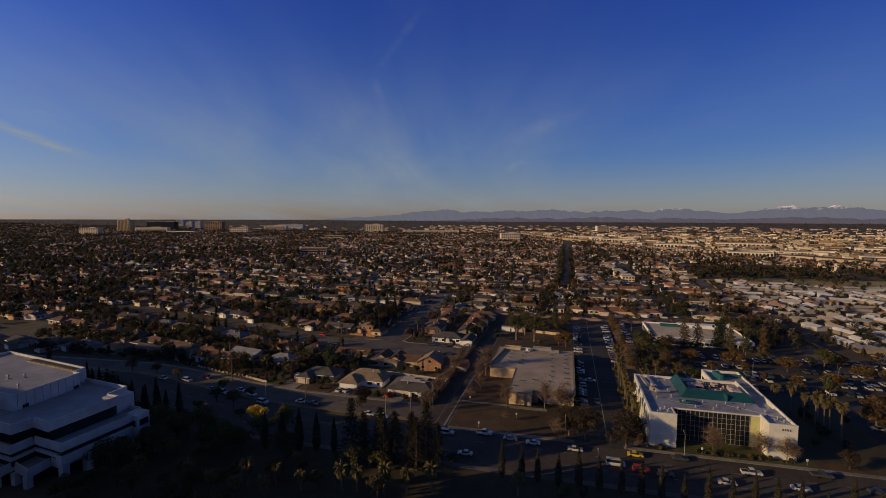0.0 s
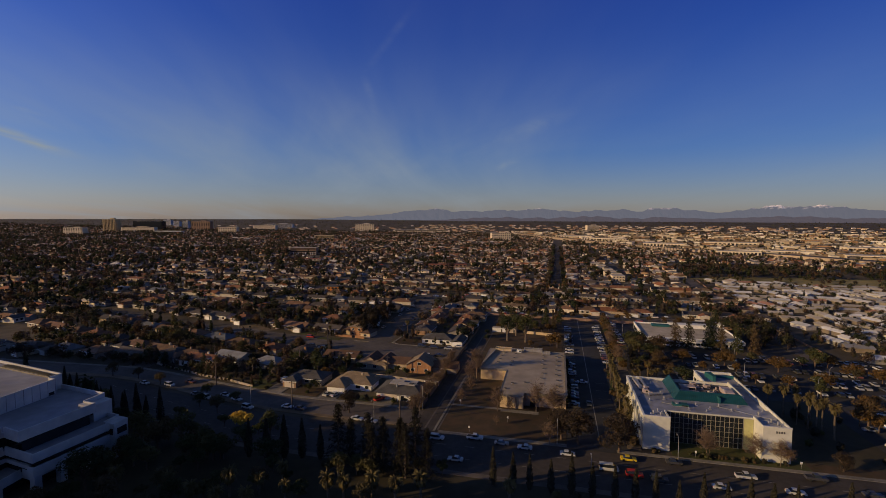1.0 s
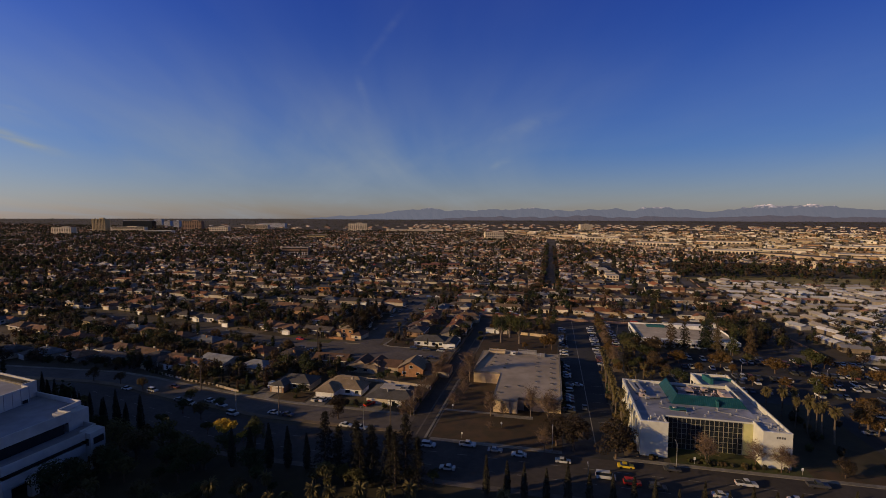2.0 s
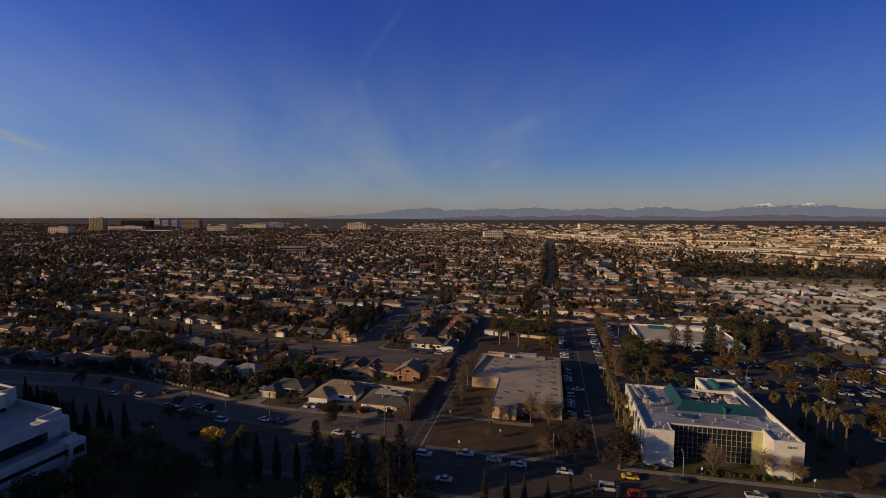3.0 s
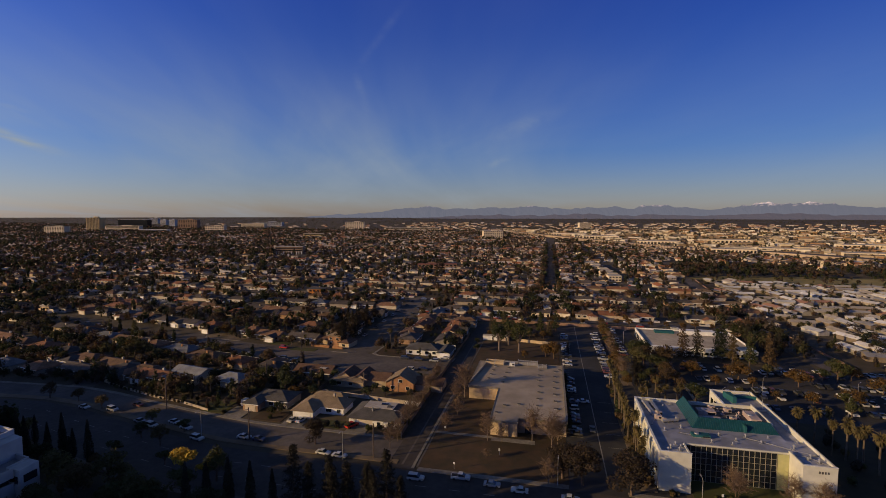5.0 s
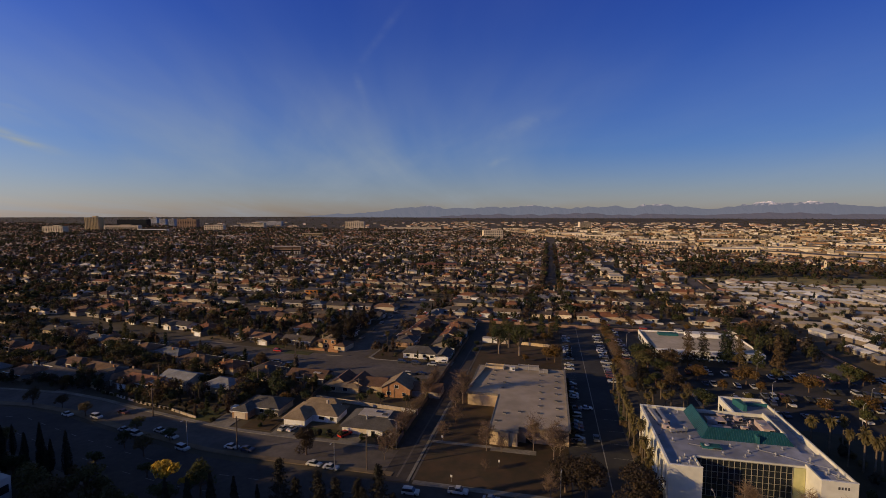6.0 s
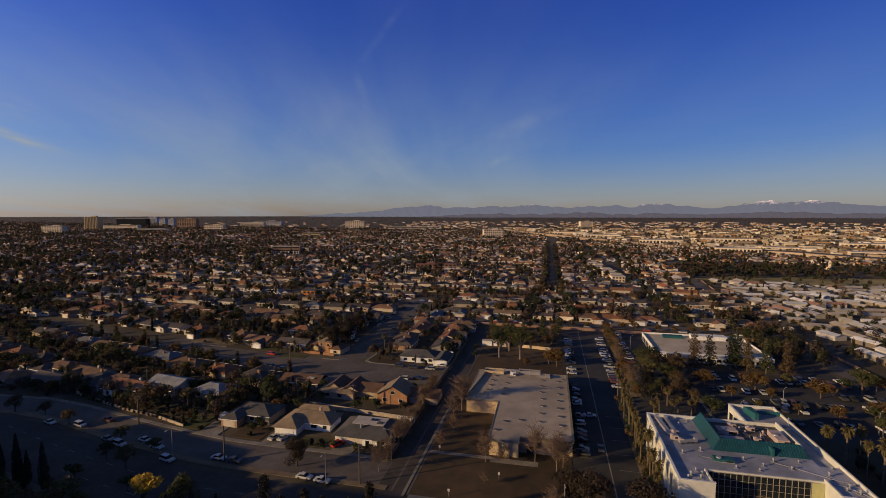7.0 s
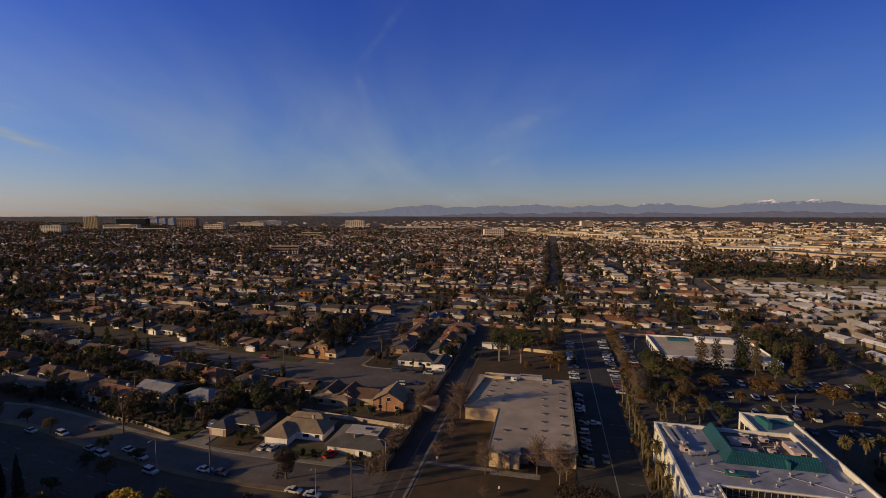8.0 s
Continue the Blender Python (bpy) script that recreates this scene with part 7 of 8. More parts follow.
def camper(x, y, rz):
    ob = thing("camper_trailer", "long white camper trailer parked on a concrete drive", "trailer", pose(x, y, 0.13, 0, 0, rz))
    part("body", MB().prism([(-4.0, -1.2), (3.4, -1.2), (4.0, -0.8), (4.0, 0.8), (3.4, 1.2), (-4.0, 1.2)], 0.6, 2.9), M_trim, ob)
    part("stripe", MB().box(-0.2, -1.21, 1.2, 7.0, 0.05, 0.25), M_brownroof, ob, "brown side stripe")
    for wx in (-2.2, 0.2, 2.2):
        part("window", MB().box(wx, -1.21, 1.7, 1.1, 0.06, 0.6), M_glass, ob)
    for wy in (-1.05, 1.05):
        part("wheel", MB().tube((-0.5, wy - 0.12, 0.35), (-0.5, wy + 0.12, 0.35), 0.35, 0.35, 12), M_rubber, ob)
    part("drawbar", MB().tube((4.0, 0, 0.6), (5.2, 0, 0.5), 0.06, 0.06, 5), M_steel, ob)


camper(-108.2, 178.0, -4)


def fuel_canopy(x, y):
    ob = thing("fuel_station_canopy", "white flat fuel station canopy with a blue edge", "canopy", pose(x, y, 0))
    part("canopy_roof", MB().box(0, 0, 4.6, 14, 9, 0.5), M_trim, ob)
    part("blue_edge", MB().box(0, 0, 4.3, 14.2, 9.2, 0.3), mat("blue_edge_paint", (0.05, 0.14, 0.42), (0.04, 0.12, 0.36), 1.0, 0.5), ob, "blue painted edge")
    for dx in (-4.5, 4.5):
        part("column", MB().box(dx, 0, 0, 0.5, 0.5, 4.3), M_trim, ob)
        part("pump", MB().box(dx, 2.2, 0, 0.7, 0.5, 1.7), M_steel, ob)

fuel_canopy(108, 174)

# ---- the suburb beyond: past counting, joined ----


def in_view(x, y):
    """A wedge rather wider than what can be seen from the flight line."""
    return y > 0 and -36 < math.degrees(math.atan2(-x, y)) < 61


def freeway_x(y):
    return float(np.interp(y, [780, 832, 967, 1068, 1357, 2000, 3000], [520, 478, 400, 262, 114, -160, -420]))


def open_land(x, y):
    """Where houses stand: west of the freeway, off the park and the mobile homes."""
    if x > freeway_x(y) - 25:
        return False
    if y < 800 and x > (132 if y < 600 else 150):
        return False
    if -330 < x + 160 < -250 and 770 < y < 830:
        return False
    return y < 505 or abs(x + 1) > 16


def far_houses(name, spots, label):
    wv, wf, rv, rf, gv, gf = [], [], [], [], [], []

    def volume(P, x0, x1, y0, y1, h, rise, gabled):
        """Walls and a roof whose ridge runs along x."""
        k = len(wv)
        wv.extend(P(x, y, e) for e in (0, h) for x, y in ((x0, y0), (x1, y0), (x1, y1), (x0, y1)))
        wf.extend([(k, k + 1, k + 5, k + 4), (k + 1, k + 2, k + 6, k + 5), (k + 2, k + 3, k + 7, k + 6), (k + 3, k, k + 4, k + 7)])
        ym, o = (y0 + y1) / 2, 0.6
        a, b = (x0 - o, x1 + o) if gabled else (x0 + (y1 - y0) / 2, x1 - (y1 - y0) / 2)
        if b - a < 0.6:
            a, b = (a + b) / 2 - 0.3, (a + b) / 2 + 0.3
        q = len(rv)
        rv.extend([P(x0 - o, y0 - o, h - 0.1), P(x1 + o, y0 - o, h - 0.1), P(x1 + o, y1 + o, h - 0.1), P(x0 - o, y1 + o, h - 0.1), P(a, ym, h + rise), P(b, ym, h + rise)])
        rf.extend([(q, q + 1, q + 5, q + 4), (q + 2, q + 3, q + 4, q + 5)])
        if gabled:
            n = len(wv)
            wv.extend([P(x0, ym, h + rise * 0.9), P(x1, ym, h + rise * 0.9)])
            wf.extend([(k + 7, k + 4, n), (k + 5, k + 6, n + 1)])
        else:
            rf.extend([(q + 3, q, q + 4), (q + 1, q + 2, q + 5)])

    def plate(P, x, z, w, h, y):
        k = len(gv)
        gv.extend([P(x - w / 2, y, z), P(x + w / 2, y, z), P(x + w / 2, y, z + h), P(x - w / 2, y, z + h)])
        gv.extend([P(x - w / 2, y + 0.1, z), P(x + w / 2, y + 0.1, z), P(x + w / 2, y + 0.1, z + h), P(x - w / 2, y + 0.1, z + h)])
        gf.extend([(k, k + 1, k + 2, k + 3), (k + 3, k + 2, k + 6, k + 7), (k + 4, k, k + 3, k + 7), (k + 1, k + 5, k + 6, k + 2)])

    for x, y, rz, w, d, h, rise in spots:
        c, s_, z = math.cos(rz), math.sin(rz), far_rise(x, y)
        P = lambda px, py, pz: (x + c * px - s_ * py, y + s_ * px + c * py, z + pz)
        volume(P, -w / 2, w / 2, -d / 2, d / 2, h, rise, rng.random() < 0.5)
        if y > 1150:
            continue
        side = rng.choice((-1, 1))
        if rng.random() < 0.6:
            ww, wd = rng.uniform(4.6, 6.4), rng.uniform(2.5, 5.0)
            wx = side * (w / 2 - ww / 2)
            Q = lambda px, py, pz: P(wx - py, px, pz)
            volume(Q, -d / 2 - wd, 0.0, -ww / 2, ww / 2, h - 0.1, ww * 0.2, rng.random() < 0.6)
        if y < 900:
            plate(P, -side * w * 0.1, 1.0, 1.8, 1.2, -d / 2 - 0.08)
            plate(P, -side * w * 0.34, 1.0, 1.5, 1.2, -d / 2 - 0.08)
            k = len(wv)
            cx, cy = rng.uniform(-.3, .3) * w, rng.uniform(-.1, .2) * d
            if rng.random() < 0.5:
                wv.extend(P(cx + a * 0.45, cy + b * 0.4, e) for e in (h, h + rise + 0.7) for a, b in ((-1, -1), (1, -1), (1, 1), (-1, 1)))
                wf.extend([(k, k + 1, k + 5, k + 4), (k + 1, k + 2, k + 6, k + 5), (k + 2, k + 3, k + 7, k + 6), (k + 3, k, k + 4, k + 7), (k + 4, k + 5, k + 6, k + 7)])
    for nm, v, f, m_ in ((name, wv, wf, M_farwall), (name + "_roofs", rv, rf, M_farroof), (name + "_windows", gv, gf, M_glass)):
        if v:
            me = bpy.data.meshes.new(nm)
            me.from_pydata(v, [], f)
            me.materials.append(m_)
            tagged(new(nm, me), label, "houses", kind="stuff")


spots, trees_at = [], []
for k, y in enumerate([226, 262, 290] + STREETS):
    for dy in (-15.5, 15.5):
        x = 900.0
        while x > -1.9 * y:
            x -= rng.uniform(15, 19.5)
            yy = y + dy + rng.uniform(-4, 4)
            if k < 6 and x > (-350 if k < 3 else -0.95 * y - 62) or k < 3 and yy < 200 + bend(x):
                continue
            if not in_view(x, yy) or not open_land(x, yy) or min(abs(x - c) for c in (-1500, -1230, -980, -760, -560, -390, -235, 75)) < 9:
                continue
            grove = noise.noise(Vector((x * 0.0065, y * 0.008, 3.1))) + 0.5 * noise.noise(Vector((x * 0.02, y * 0.02, 8.7))) + (0.18 if x < -0.55 * y else 0.0)
            if rng.random() < 0.06 + 0.5 * max(grove - 0.15, 0.0):
                for _ in range(4):
                    trees_at.append((x + rng.uniform(-8, 8), yy + rng.uniform(-8, 8), rng.uniform(6, 13)))
                continue
            spots.append((x, yy, rng.choice((0, math.pi / 2, 0, -math.pi / 2)) + rng.uniform(-.16, .16), rng.uniform(9.5, 16), rng.uniform(7.5, 10.5), rng.uniform(2.7, 3.2), rng.uniform(1.4, 2.4)))
            for _ in range(max(1, round((3.6 if y < 1200 else 3.0) + 5.0 * grove + rng.uniform(-.6, .6)))):
                trees_at.append((x + rng.uniform(-10, 10), yy + rng.choice((-1, 1)) * rng.uniform(5.5, 12), 3 + (7 + 6 * max(grove, 0)) * rng.random() ** 1.5))
for i in range(88):
    trees_at.append((-8.6 + rng.uniform(-1.2, 1.2), 512 + i * 7.2 + rng.uniform(-2, 2), rng.uniform(7, 12.5)))
    if i % 2:
        trees_at.append((6.6 + rng.uniform(-1.2, 1.2), 516 + i * 7.2 + rng.uniform(-3, 3), rng.uniform(4, 7.5)))
for y, x in ((366, -8), (368, 7), (396, -4), (398, 12), (431, -9), (433, 6), (458, -2), (461, 13), (493, -9), (495, 7)):
    spots.append((x + rng.uniform(-1, 1), y, rng.choice((0, math.pi)) + rng.uniform(-.08, .08), rng.uniform(11.5, 14), rng.uniform(8.5, 10), 2.9, rng.uniform(1.6, 2.2)))
    for _ in range(3):
        trees_at.append((x + rng.uniform(-9, 9), y + rng.choice((-1, 1)) * rng.uniform(7, 13), rng.uniform(5, 10)))
for i in range(14):
    trees_at.append((-42 + i * 4 + rng.uniform(-1.5, 1.5), 344.6 + rng.uniform(-1.5, 1.5), rng.uniform(4.5, 9)))
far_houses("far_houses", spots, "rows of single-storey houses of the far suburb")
spots2 = []
while len(spots2) < 800:
    r_, a_ = rng.uniform(2150, 3400), radians(rng.uniform(-35, 60))
    x, y = -r_ * math.sin(a_), r_ * math.cos(a_)
    if a_ > 0.28 and rng.random() < 0.72:
        continue
    spots2.append((x, y, rng.uniform(-.1, .1), rng.uniform(13, 24), rng.uniform(9, 14), rng.uniform(3, 5), rng.uniform(1.4, 2.4)))
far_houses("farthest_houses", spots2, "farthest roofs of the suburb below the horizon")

# parked cars along the suburb's streets
sc_ = MB()
for _ in range(1500):
    y = rng.choice(STREETS[:16]) + rng.choice((-3.4, 3.4, -8, 8))
    x = rng.uniform(-1.5 * y, 130)
    if in_view(x, y) and open_land(x, y):
        sc_.box(x, y, 0.1, 4.5, 1.8, 0.85, rng.uniform(-3, 3))
        sc_.box(x - 0.2, y, 0.95, 2.5, 1.6, 0.55)
M_farcar = mat("far_car_paint", (1, 1, 1), (0.9, 0.9, 0.9), 0.3, 0.35, tints=[(0.75, 0.75, 0.74), (0.04, 0.04, 0.045), (0.45, 0.45, 0.45), (0.10, 0.10, 0.11), (0.30, 0.05, 0.04), (0.62, 0.60, 0.56)], island=True, stain=0, spec=0.5)
tagged(new("far_street_cars", sc_.mesh("far_street_cars", M_farcar)), "parked cars along the suburb's far streets", "cars", kind="stuff")

# rows on both sides of the avenue
av = []
for i in range(48):
    y = 380 + i * 15.5
    if min(abs(y - s) for s in STREETS) > 9:
        for sx in (-1, 1):
            if y > 470:
                av.append((-1 + sx * 17.5 + rng.uniform(-1, 1), y, math.pi / 2 + rng.uniform(-.05, .05), 13, 9, 2.9, 1.8))
far_houses("avenue_houses", av, "rows of houses along both sides of the avenue")
for i in range(7):
    T_rust[i % 2].put(-1 + (8.5 if i % 2 else -8.5), 470 + i * 9, R(), 0.8)

LEAF_MATS = [mat("far_leaves_%s" % n, c, tuple(v * 0.6 for v in c), 0.4, 0.9, stain=0.2, leaf=0.3) for n, c in
             (("olive", (0.066, 0.064, 0.027)), ("dark", (0.032, 0.040, 0.020)), ("brown", (0.108, 0.069, 0.041)), ("green", (0.046, 0.056, 0.021)), ("grey", (0.092, 0.072, 0.054)))]


def far_trees(name, at, per, label, weights=(4, 3, 4, 2, 3)):
    """Many trees of loose leaf clumps, each on a thin trunk, joined."""
    at = np.array(at)
    n = len(at)
    d = nrg.normal(size=(n, per, 3))
    d /= np.linalg.norm(d, axis=2, keepdims=True)
    rad = nrg.uniform(0.35, 1.0, size=(n, per, 1))
    h = at[:, 2][:, None]
    slim = nrg.random(size=(n, 1)) < 0.16
    ar = np.where(slim, 0.13, nrg.uniform(0.26, 0.46, size=(n, 1))) * h
    tall = np.where(slim, 0.52, nrg.uniform(0.24, 0.40, size=(n, 1))) * h
    base = np.array([far_rise(x, y) for x, y in at[:, :2]])[:, None]
    c = np.stack([at[:, :1] + d[..., 0] * rad[..., 0] * ar, at[:, 1:2] + d[..., 1] * rad[..., 0] * ar, base + h * 0.58 + d[..., 2] * rad[..., 0] * tall], -1)
    q = leaf_quads(c.reshape(-1, 3), 1.0, nrg, d.reshape(-1, 3)) - c.reshape(-1, 1, 3)
    size = (np.repeat(h, per, 1) * (0.047 if per > 60 else 0.092 if per > 30 else 0.15)).reshape(-1, 1, 1)
    quads = q * size + c.reshape(-1, 1, 3)
    me = quads_mesh(name, quads, LEAF_MATS[0])
    for m_ in LEAF_MATS[1:]:
        me.materials.append(m_)
    idx = np.repeat(nrg.choice(5, size=n, p=np.array(weights) / sum(weights)), per)
    me.polygons.foreach_set("material_index", idx.astype(np.int32))
    return tagged(new(name, me), label, "trees", kind="stuff")


near_t = [t for t in trees_at if t[1] < 900]
mid_t = [t for t in trees_at if t[1] >= 900]
for i in range(110):
    s = rng.choice((-1, 1))
    near_t.append((-1 + s * rng.uniform(5.4, 10.5), rng.uniform(400, 1130), rng.uniform(4, 9)))
for _ in range(620):
    y = rng.uniform(300, 900)
    x = rng.uniform(-1.5 * y - 60, -0.42 * y)
    if in_view(x, y) and open_land(x, y) and min(abs(y - s) for s in STREETS) > 7:
        near_t.append((x, y, rng.uniform(6, 12)))
for _ in range(240):
    y = rng.uniform(470, 880)
    x = rng.uniform(-1.4 * y, 140)
    if in_view(x, y) and open_land(x, y):
        near_t.append((x, y, rng.uniform(5, 12)))
# the wooded park before the freeway
for _ in range(70):
    near_t.append((rng.uniform(165, 400), rng.uniform(572, 625), rng.uniform(3, 8)))
for _ in range(470):
    u = rng.random()
    x, y = 150 + 290 * u, rng.uniform(608 + 36 * u, 742)
    if x < freeway_x(y) - 35 and not (318 < x < 346 and y < 745):
        near_t.append((x, y, rng.uniform(6, 13)))
for _ in range(4800):
    y = 800 * 3.2 ** rng.random()
    x = freeway_x(y) + rng.uniform(30, 1200)
    if in_view(x, y):
        mid_t.append((x, y, rng.uniform(5, 11)))
for _ in range(1500):
    y = rng.uniform(900, 2200)
    x = rng.uniform(-1.7 * y, freeway_x(y) - 30)
    if in_view(x, y):
        mid_t.append((x, y, rng.uniform(5, 12)))
for _ in range(60):
    y = rng.uniform(285, 385)
    garden.append((rng.uniform(101, 126), y, rng.uniform(5, 12)))
far_trees("garden_trees", garden, 170, "mixed winter garden trees between the houses", (4, 3, 4, 2, 4))
far_trees("far_trees", near_t, 46, "winter trees between the far houses", (4, 3, 5, 2, 4))
far_trees("farther_trees", mid_t, 10, "dark trees between the farther houses")
horizon_t = []
while len(horizon_t) < 11000:
    r_, a_ = rng.uniform(2100, 4750), radians(rng.uniform(-35, 60))
    horizon_t.append((-r_ * math.sin(a_), r_ * math.cos(a_), rng.uniform(5, 9.5)))
far_trees("horizon_trees", horizon_t, 7, "dark treetops of the plain below the horizon", (3, 5, 2, 3, 3))

# ---- freeway and the industrial quarter ----
fy = [760, 800, 832, 880, 967, 1010, 1068, 1150, 1250, 1357, 1500, 1700, 2000]
fpts = [(freeway_x(y), y) for y in fy]
fl = [(x - 4, y - 6) for x, y in fpts]
em = MB()
for i in range(len(fpts) - 1):
    em.prism([fl[i], fl[i + 1], (fl[i + 1][0] + 22, fl[i + 1][1] + 30), (fl[i][0] + 22, fl[i][1] + 30)][::-1], 0, 5.5)
structure("freeway_embankment", em, M_embank, "long tan freeway embankment with a sunlit wall", "freeway")
structure("road_freeway", MB().ribbon([(x + 16, y + 22) for x, y in fpts], [(x + 1, y + 1) for x, y in fpts], 5.6), M_street, "freeway on its embankment", "road")
sw = MB()
for i in range(len(fpts) - 1):
    (ax, ay), (bx, by) = fl[i], fl[i + 1]
    if 967 <= ay:
        n_ = int(math.hypot(bx - ax, by - ay) / 9)
        for k in range(n_):
            u = (k + 0.5) / n_
            sw.box(ax + (bx - ax) * u - 3, ay + (by - ay) * u - 4, 0, 5.2, 0.8, 7.5, math.degrees(math.atan2(by - ay, bx - ax)))
tagged(new("sound_wall_panels", sw.mesh("sound_wall_panels", M_embank)), "row of tan wall panels below the freeway", "wall", kind="stuff")

wv = MB()
for _ in range(1500):
    y = 830 * (2350 / 830) ** rng.random()
    x = freeway_x(y) + 60 + rng.random() ** 1.3 * 1300
    if not in_view(x, y):
        continue
    w, d, h = 8 + 40 * rng.random() ** 2.4, rng.uniform(8, 24), rng.uniform(4, 9)
    z, k = far_rise(x, y), len(wv.v)
    wv.box(x, y, z, w, d, h, rng.uniform(-4, 4) - 14)
tagged(new("warehouses", wv.mesh("warehouses", M_ware)), "pale flat-roofed warehouses of the industrial quarter", "buildings", kind="stuff")
cw = MB()
for _ in range(900):
    y = 850 + 900 * rng.random() ** 1.4
    x = freeway_x(y) + 40 + rng.uniform(0, 900)
    if in_view(x, y):
        cw.box(x, y, 0, 4.5, 1.9, 1.5, rng.choice((0, 90)))
tagged(new("far_parked_cars", cw.mesh("far_parked_cars", M_ware)), "parked cars among the far warehouses", "cars", kind="stuff")

# ---- single buildings in the distance ----


def far_block(name, label, x, y, w, d, h, material, floors, bays, rz=0.0, crown=True, band=True, parent_roof=None):
    """A building of some storeys: walls, a roof and its windows or bands."""
    ob = thing(name, label, "building", pose(x, y, far_rise(x, y), 0, 0, rz))
    part("wall", MB().box(0, 0, 0, w, d, h), material, ob)
    fh = h / floors
    for j in range(floors):
        if bays and floors * bays <= 60:
            for i in range(bays):
                part("window", MB().box(-w / 2 + (i + 0.5) * w / bays, -d / 2 - 0.06, j * fh + fh * 0.3, w / bays * 0.55, 0.2, fh * 0.5), M_glass, ob)
        else:
            part("window_band", MB().box(0, -d / 2 - 0.05, j * fh + fh * 0.32, w * 0.94, 0.24, fh * 0.42), M_glass, ob)
    if crown:
        part("roof_house", MB().box(w * 0.1, 0, h, w * 0.3, d * 0.4, h * 0.07 + 1.5), material, ob)
    part("roof", MB().box(0, 0, h, w + 0.6, d + 0.6, 0.5), parent_roof or M_palroof, ob)
    return ob


A_ = 15
tw = far_block("tower_block", "tall tan office tower on the horizon", -1962, 1740, 58, 36, 56, M_towertan, 13, 0, A_)
for i in range(9):
    part("rib", MB().box(-25.6 + i * 6.4, -18.5, 0, 2.0, 0.9, 56), M_towertan, tw)
far_block("office_block", "pale tan office block on the horizon", -1806, 1448, 72, 30, 29, M_towercream, 6, 8, A_)
far_block("office_block", "long low pale office block", -1842, 1770, 146, 30, 22, M_towercream, 4, 0, A_)
far_block("glass_block", "wide dark glass office block with a white roof edge", -2008, 1990, 140, 40, 43, M_glass, 8, 0, A_, False, True, M_trim)
far_block("white_block", "white block far on the horizon", -2380, 2500, 46, 30, 34, M_whitepanel, 6, 0, A_)
far_block("white_block", "white block far on the horizon", -2200, 2380, 34, 30, 30, M_whitepanel, 6, 0, A_)
far_block("brown_block", "brown brick office block", -1755, 2060, 92, 34, 44, M_towerbrown, 7, 8, A_)
far_block("white_block", "narrow white slab beside a brown block", -1930, 2150, 28, 26, 40, M_whitepanel, 8, 0, A_)
far_block("office_block", "low cream office block with a dark ground floor", -1452, 1868, 82, 30, 24, M_towercream, 3, 8, A_)
far_block("white_shed", "long white shed roof", -1650, 1735, 118, 24, 10, M_trim, 1, 0, A_, False)
far_block("tower_block", "cream slab block with vertical window bays", -963, 2275, 94, 26, 36, M_towercream, 6, 10, A_)
far_block("office_block", "low pale block below the horizon", -1508, 2230, 116, 40, 24, M_towercream, 4, 0, A_)
far_block("office_block", "low pale block below the horizon", -1562, 2460, 143, 40, 24, M_whitepanel, 4, 0, A_)
far_block("shed", "long tan low shed", -758, 1455, 65, 24, 11, M_towertan, 2, 0, A_, False)
far_block("tower_block", "cream block rising over the suburb", -170, 1450, 57, 34, 25, M_towercream, 5, 9, A_)
mid = far_block("brown_hall", "long brown three-storey block with white columns", -466, 812, 49, 16, 13.5, M_towerbrown, 3, 0, A_, False)
for i in range(11):
    part("column", MB().box(-22.5 + i * 4.5, -8.3, 0, 1.1, 0.7, 5.5), M_trim, mid)
part("stair_tower", MB().box(-25.5, -4, 0, 3.4, 6, 16), M_towercream, mid, "cream stair tower")
far_block("tiled_house", "pale house with a red tiled roof", -373, 668, 34, 12, 6.5, M_towercream, 2, 6, A_, False, True, M_tile)
far_block("long_shed", "very long low pale building", -632, 2180, 266, 40, 13, M_towercream, 2, 0, A_, False)
far_block("tower_block", "pale block over the industrial quarter", 174, 2590, 62, 30, 30, M_towercream, 6, 0, A_)
far_block("long_roof", "low red-brown roofed row of apartments", -148, 640, 52, 12, 6, M_wall, 2, 10, A_, False, True, M_tile)
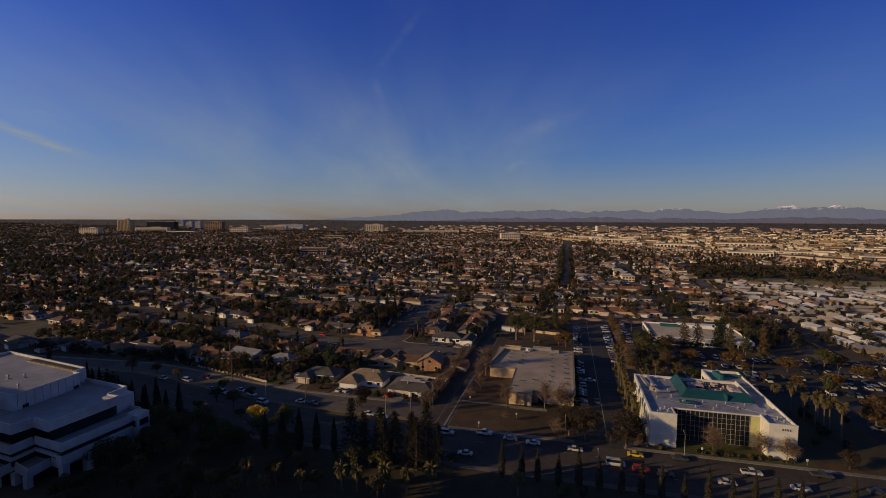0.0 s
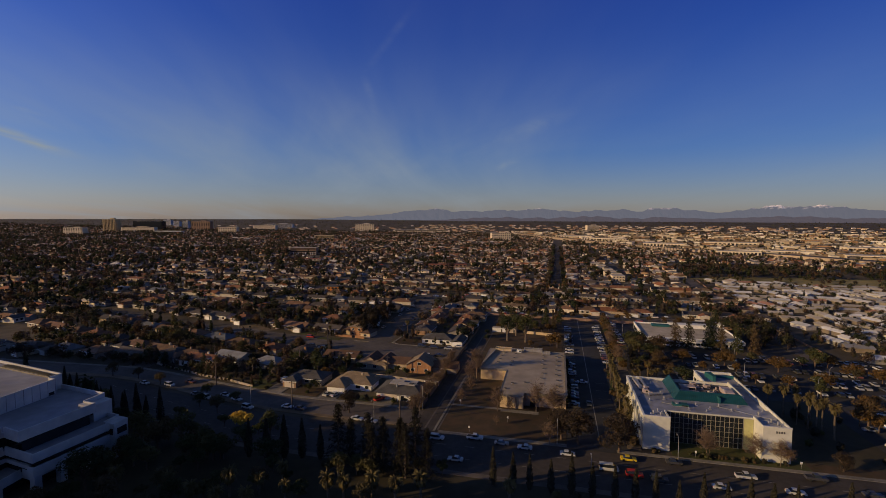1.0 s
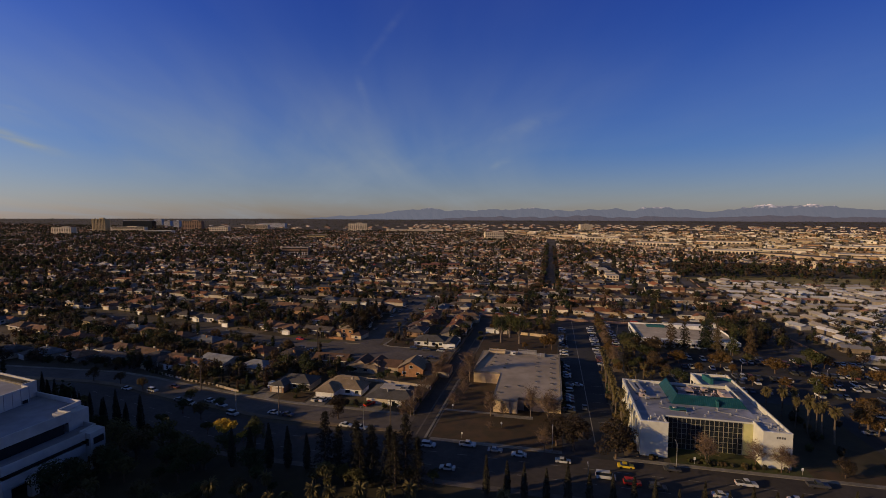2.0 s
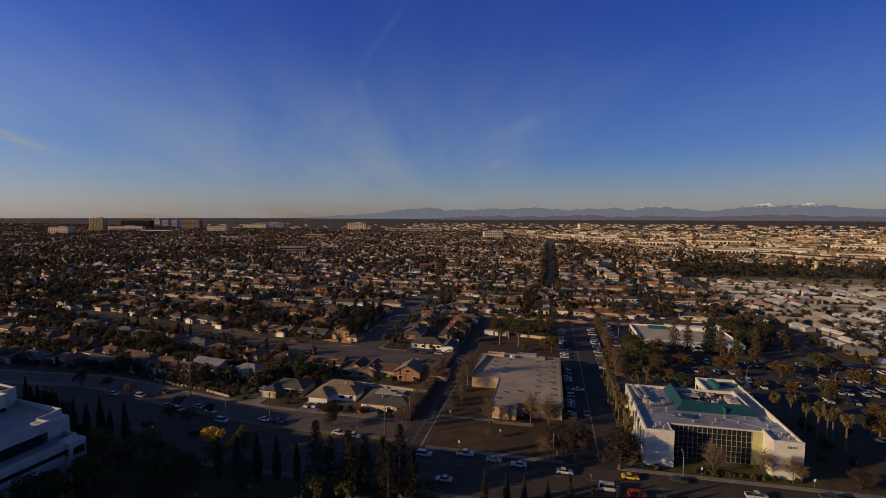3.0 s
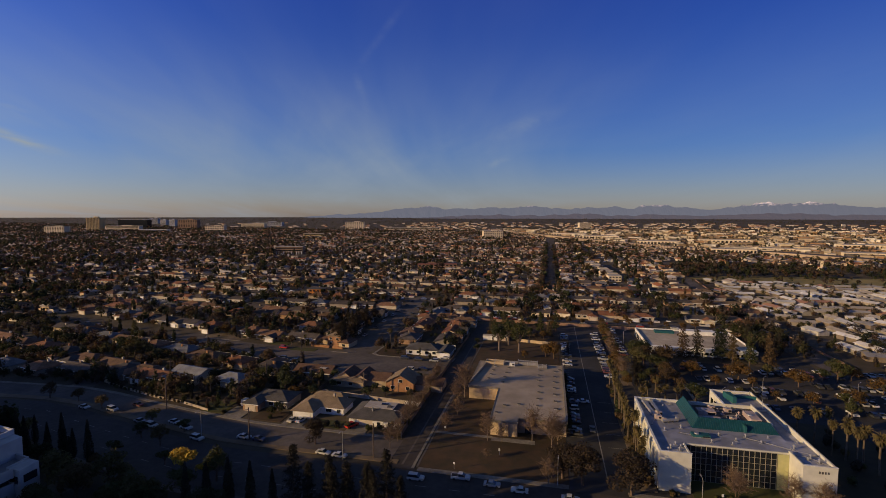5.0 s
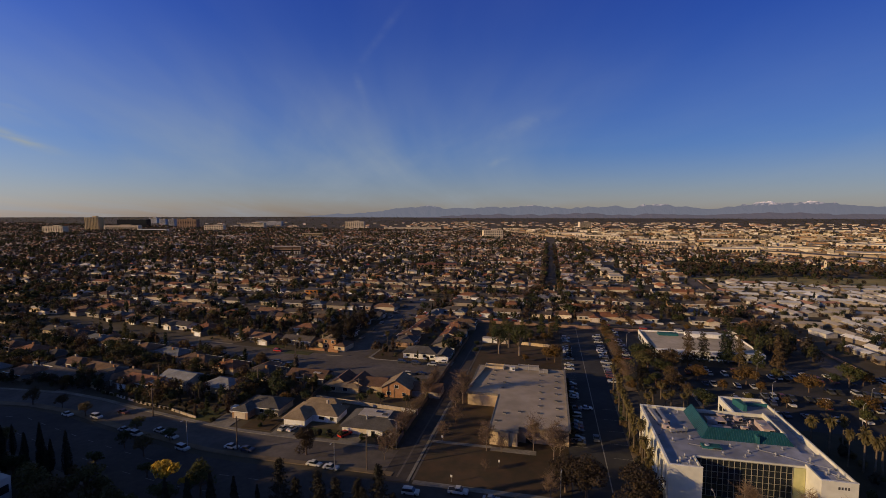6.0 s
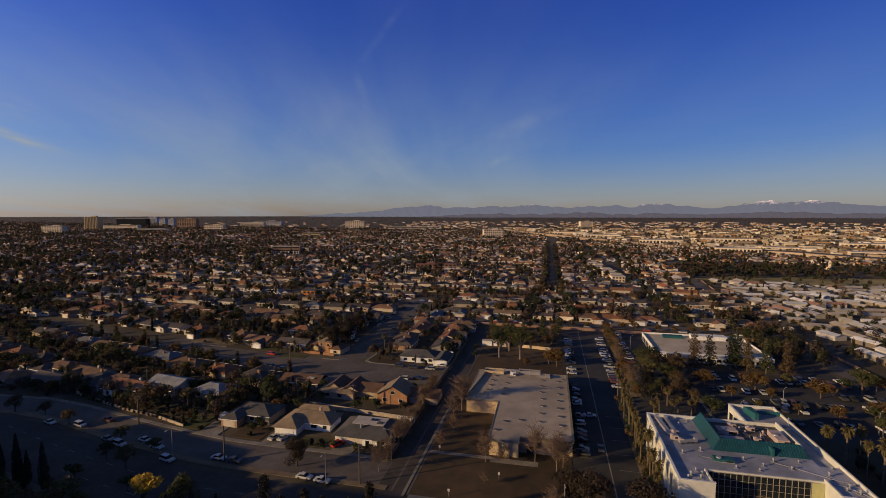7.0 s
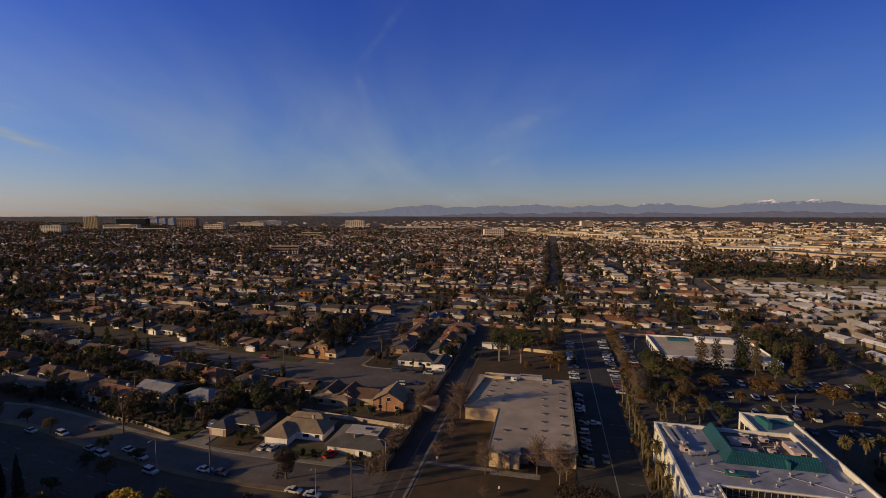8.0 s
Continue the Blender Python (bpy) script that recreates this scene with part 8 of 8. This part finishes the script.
for i in range(7):
    far_block("apartment_house", "pale flat-roofed apartment house in a long row", 66 - i * 2.2 + 3 * (i % 2), 566 + i * 24, 13 - 3 * (i % 2), 15, 6.0, M_towercream, 2, 4, 4, False)
far_block("orange_house", "bright orange-walled house with flat roof", -203, 412, 14, 9, 5.5, mat("orange_stucco", (0.50, 0.19, 0.04), (0.42, 0.16, 0.035), 0.6, 0.9, stain=0.2), 2, 4, 6, False, True, M_greyroof)
for x, y, w, d, h in ((330, 1000, 70, 30, 9), (420, 1040, 60, 30, 9), (250, 1250, 90, 40, 10), (520, 960, 70, 34, 8), (640, 900, 80, 40, 9), (150, 1520, 100, 40, 10), (420, 1330, 110, 40, 11), (640, 1180, 90, 40, 10), (60, 1700, 110, 40, 10)):
    far_block("warehouse", "long pale warehouse beyond the freeway", x, y, w, d, h, M_towercream, 1, 12, -10, False)


def church():
    ob = thing("church", "cream church with two small towers among bare trees", "church", pose(331, 738, 0, 0, 0, -20) @ Matrix.Scale(0.62, 4))
    part("nave", gable_end(MB().span(-7, 7, -12, 16, 0, 9), -7, 7, -12, 16, 9, 5, "y"), M_towercream, ob, "cream plaster nave")
    part("roof", gable(MB(), -7, 7, -11.6, 16, 9.1, 5.2, "y", 0.5), M_tile, ob, "red tiled roof")
    for x in (-8.5, 20):
        t = part("bell_tower", MB().box(x, -8, 0, 4.5, 4.5, 17), M_towercream, ob, "cream bell tower")
        part("dome", MB().tube((x, -8, 17), (x, -8, 20.5), 2.2, 0.4, 8), M_towercream, t)
        part("belfry_opening", MB().box(x, -10.3, 12.5, 1.6, 0.2, 3), M_glass, t)
    part("door", MB().box(0, -12.05, 0, 3, 0.2, 4.5), M_glass, ob)
    part("rose_window", MB().tube((0, -12.15, 9.2), (0, -11.9, 9.2), 1.4, 1.4, 12), M_glass, ob)
    part("side_hall", MB().span(7, 24, -6, 8, 0, 6), M_towercream, ob)
    part("side_roof", hip(MB(), 7.5, 24, -6, 8, 6.1, 2.4), M_tile, ob, "red tiled roof")


church()
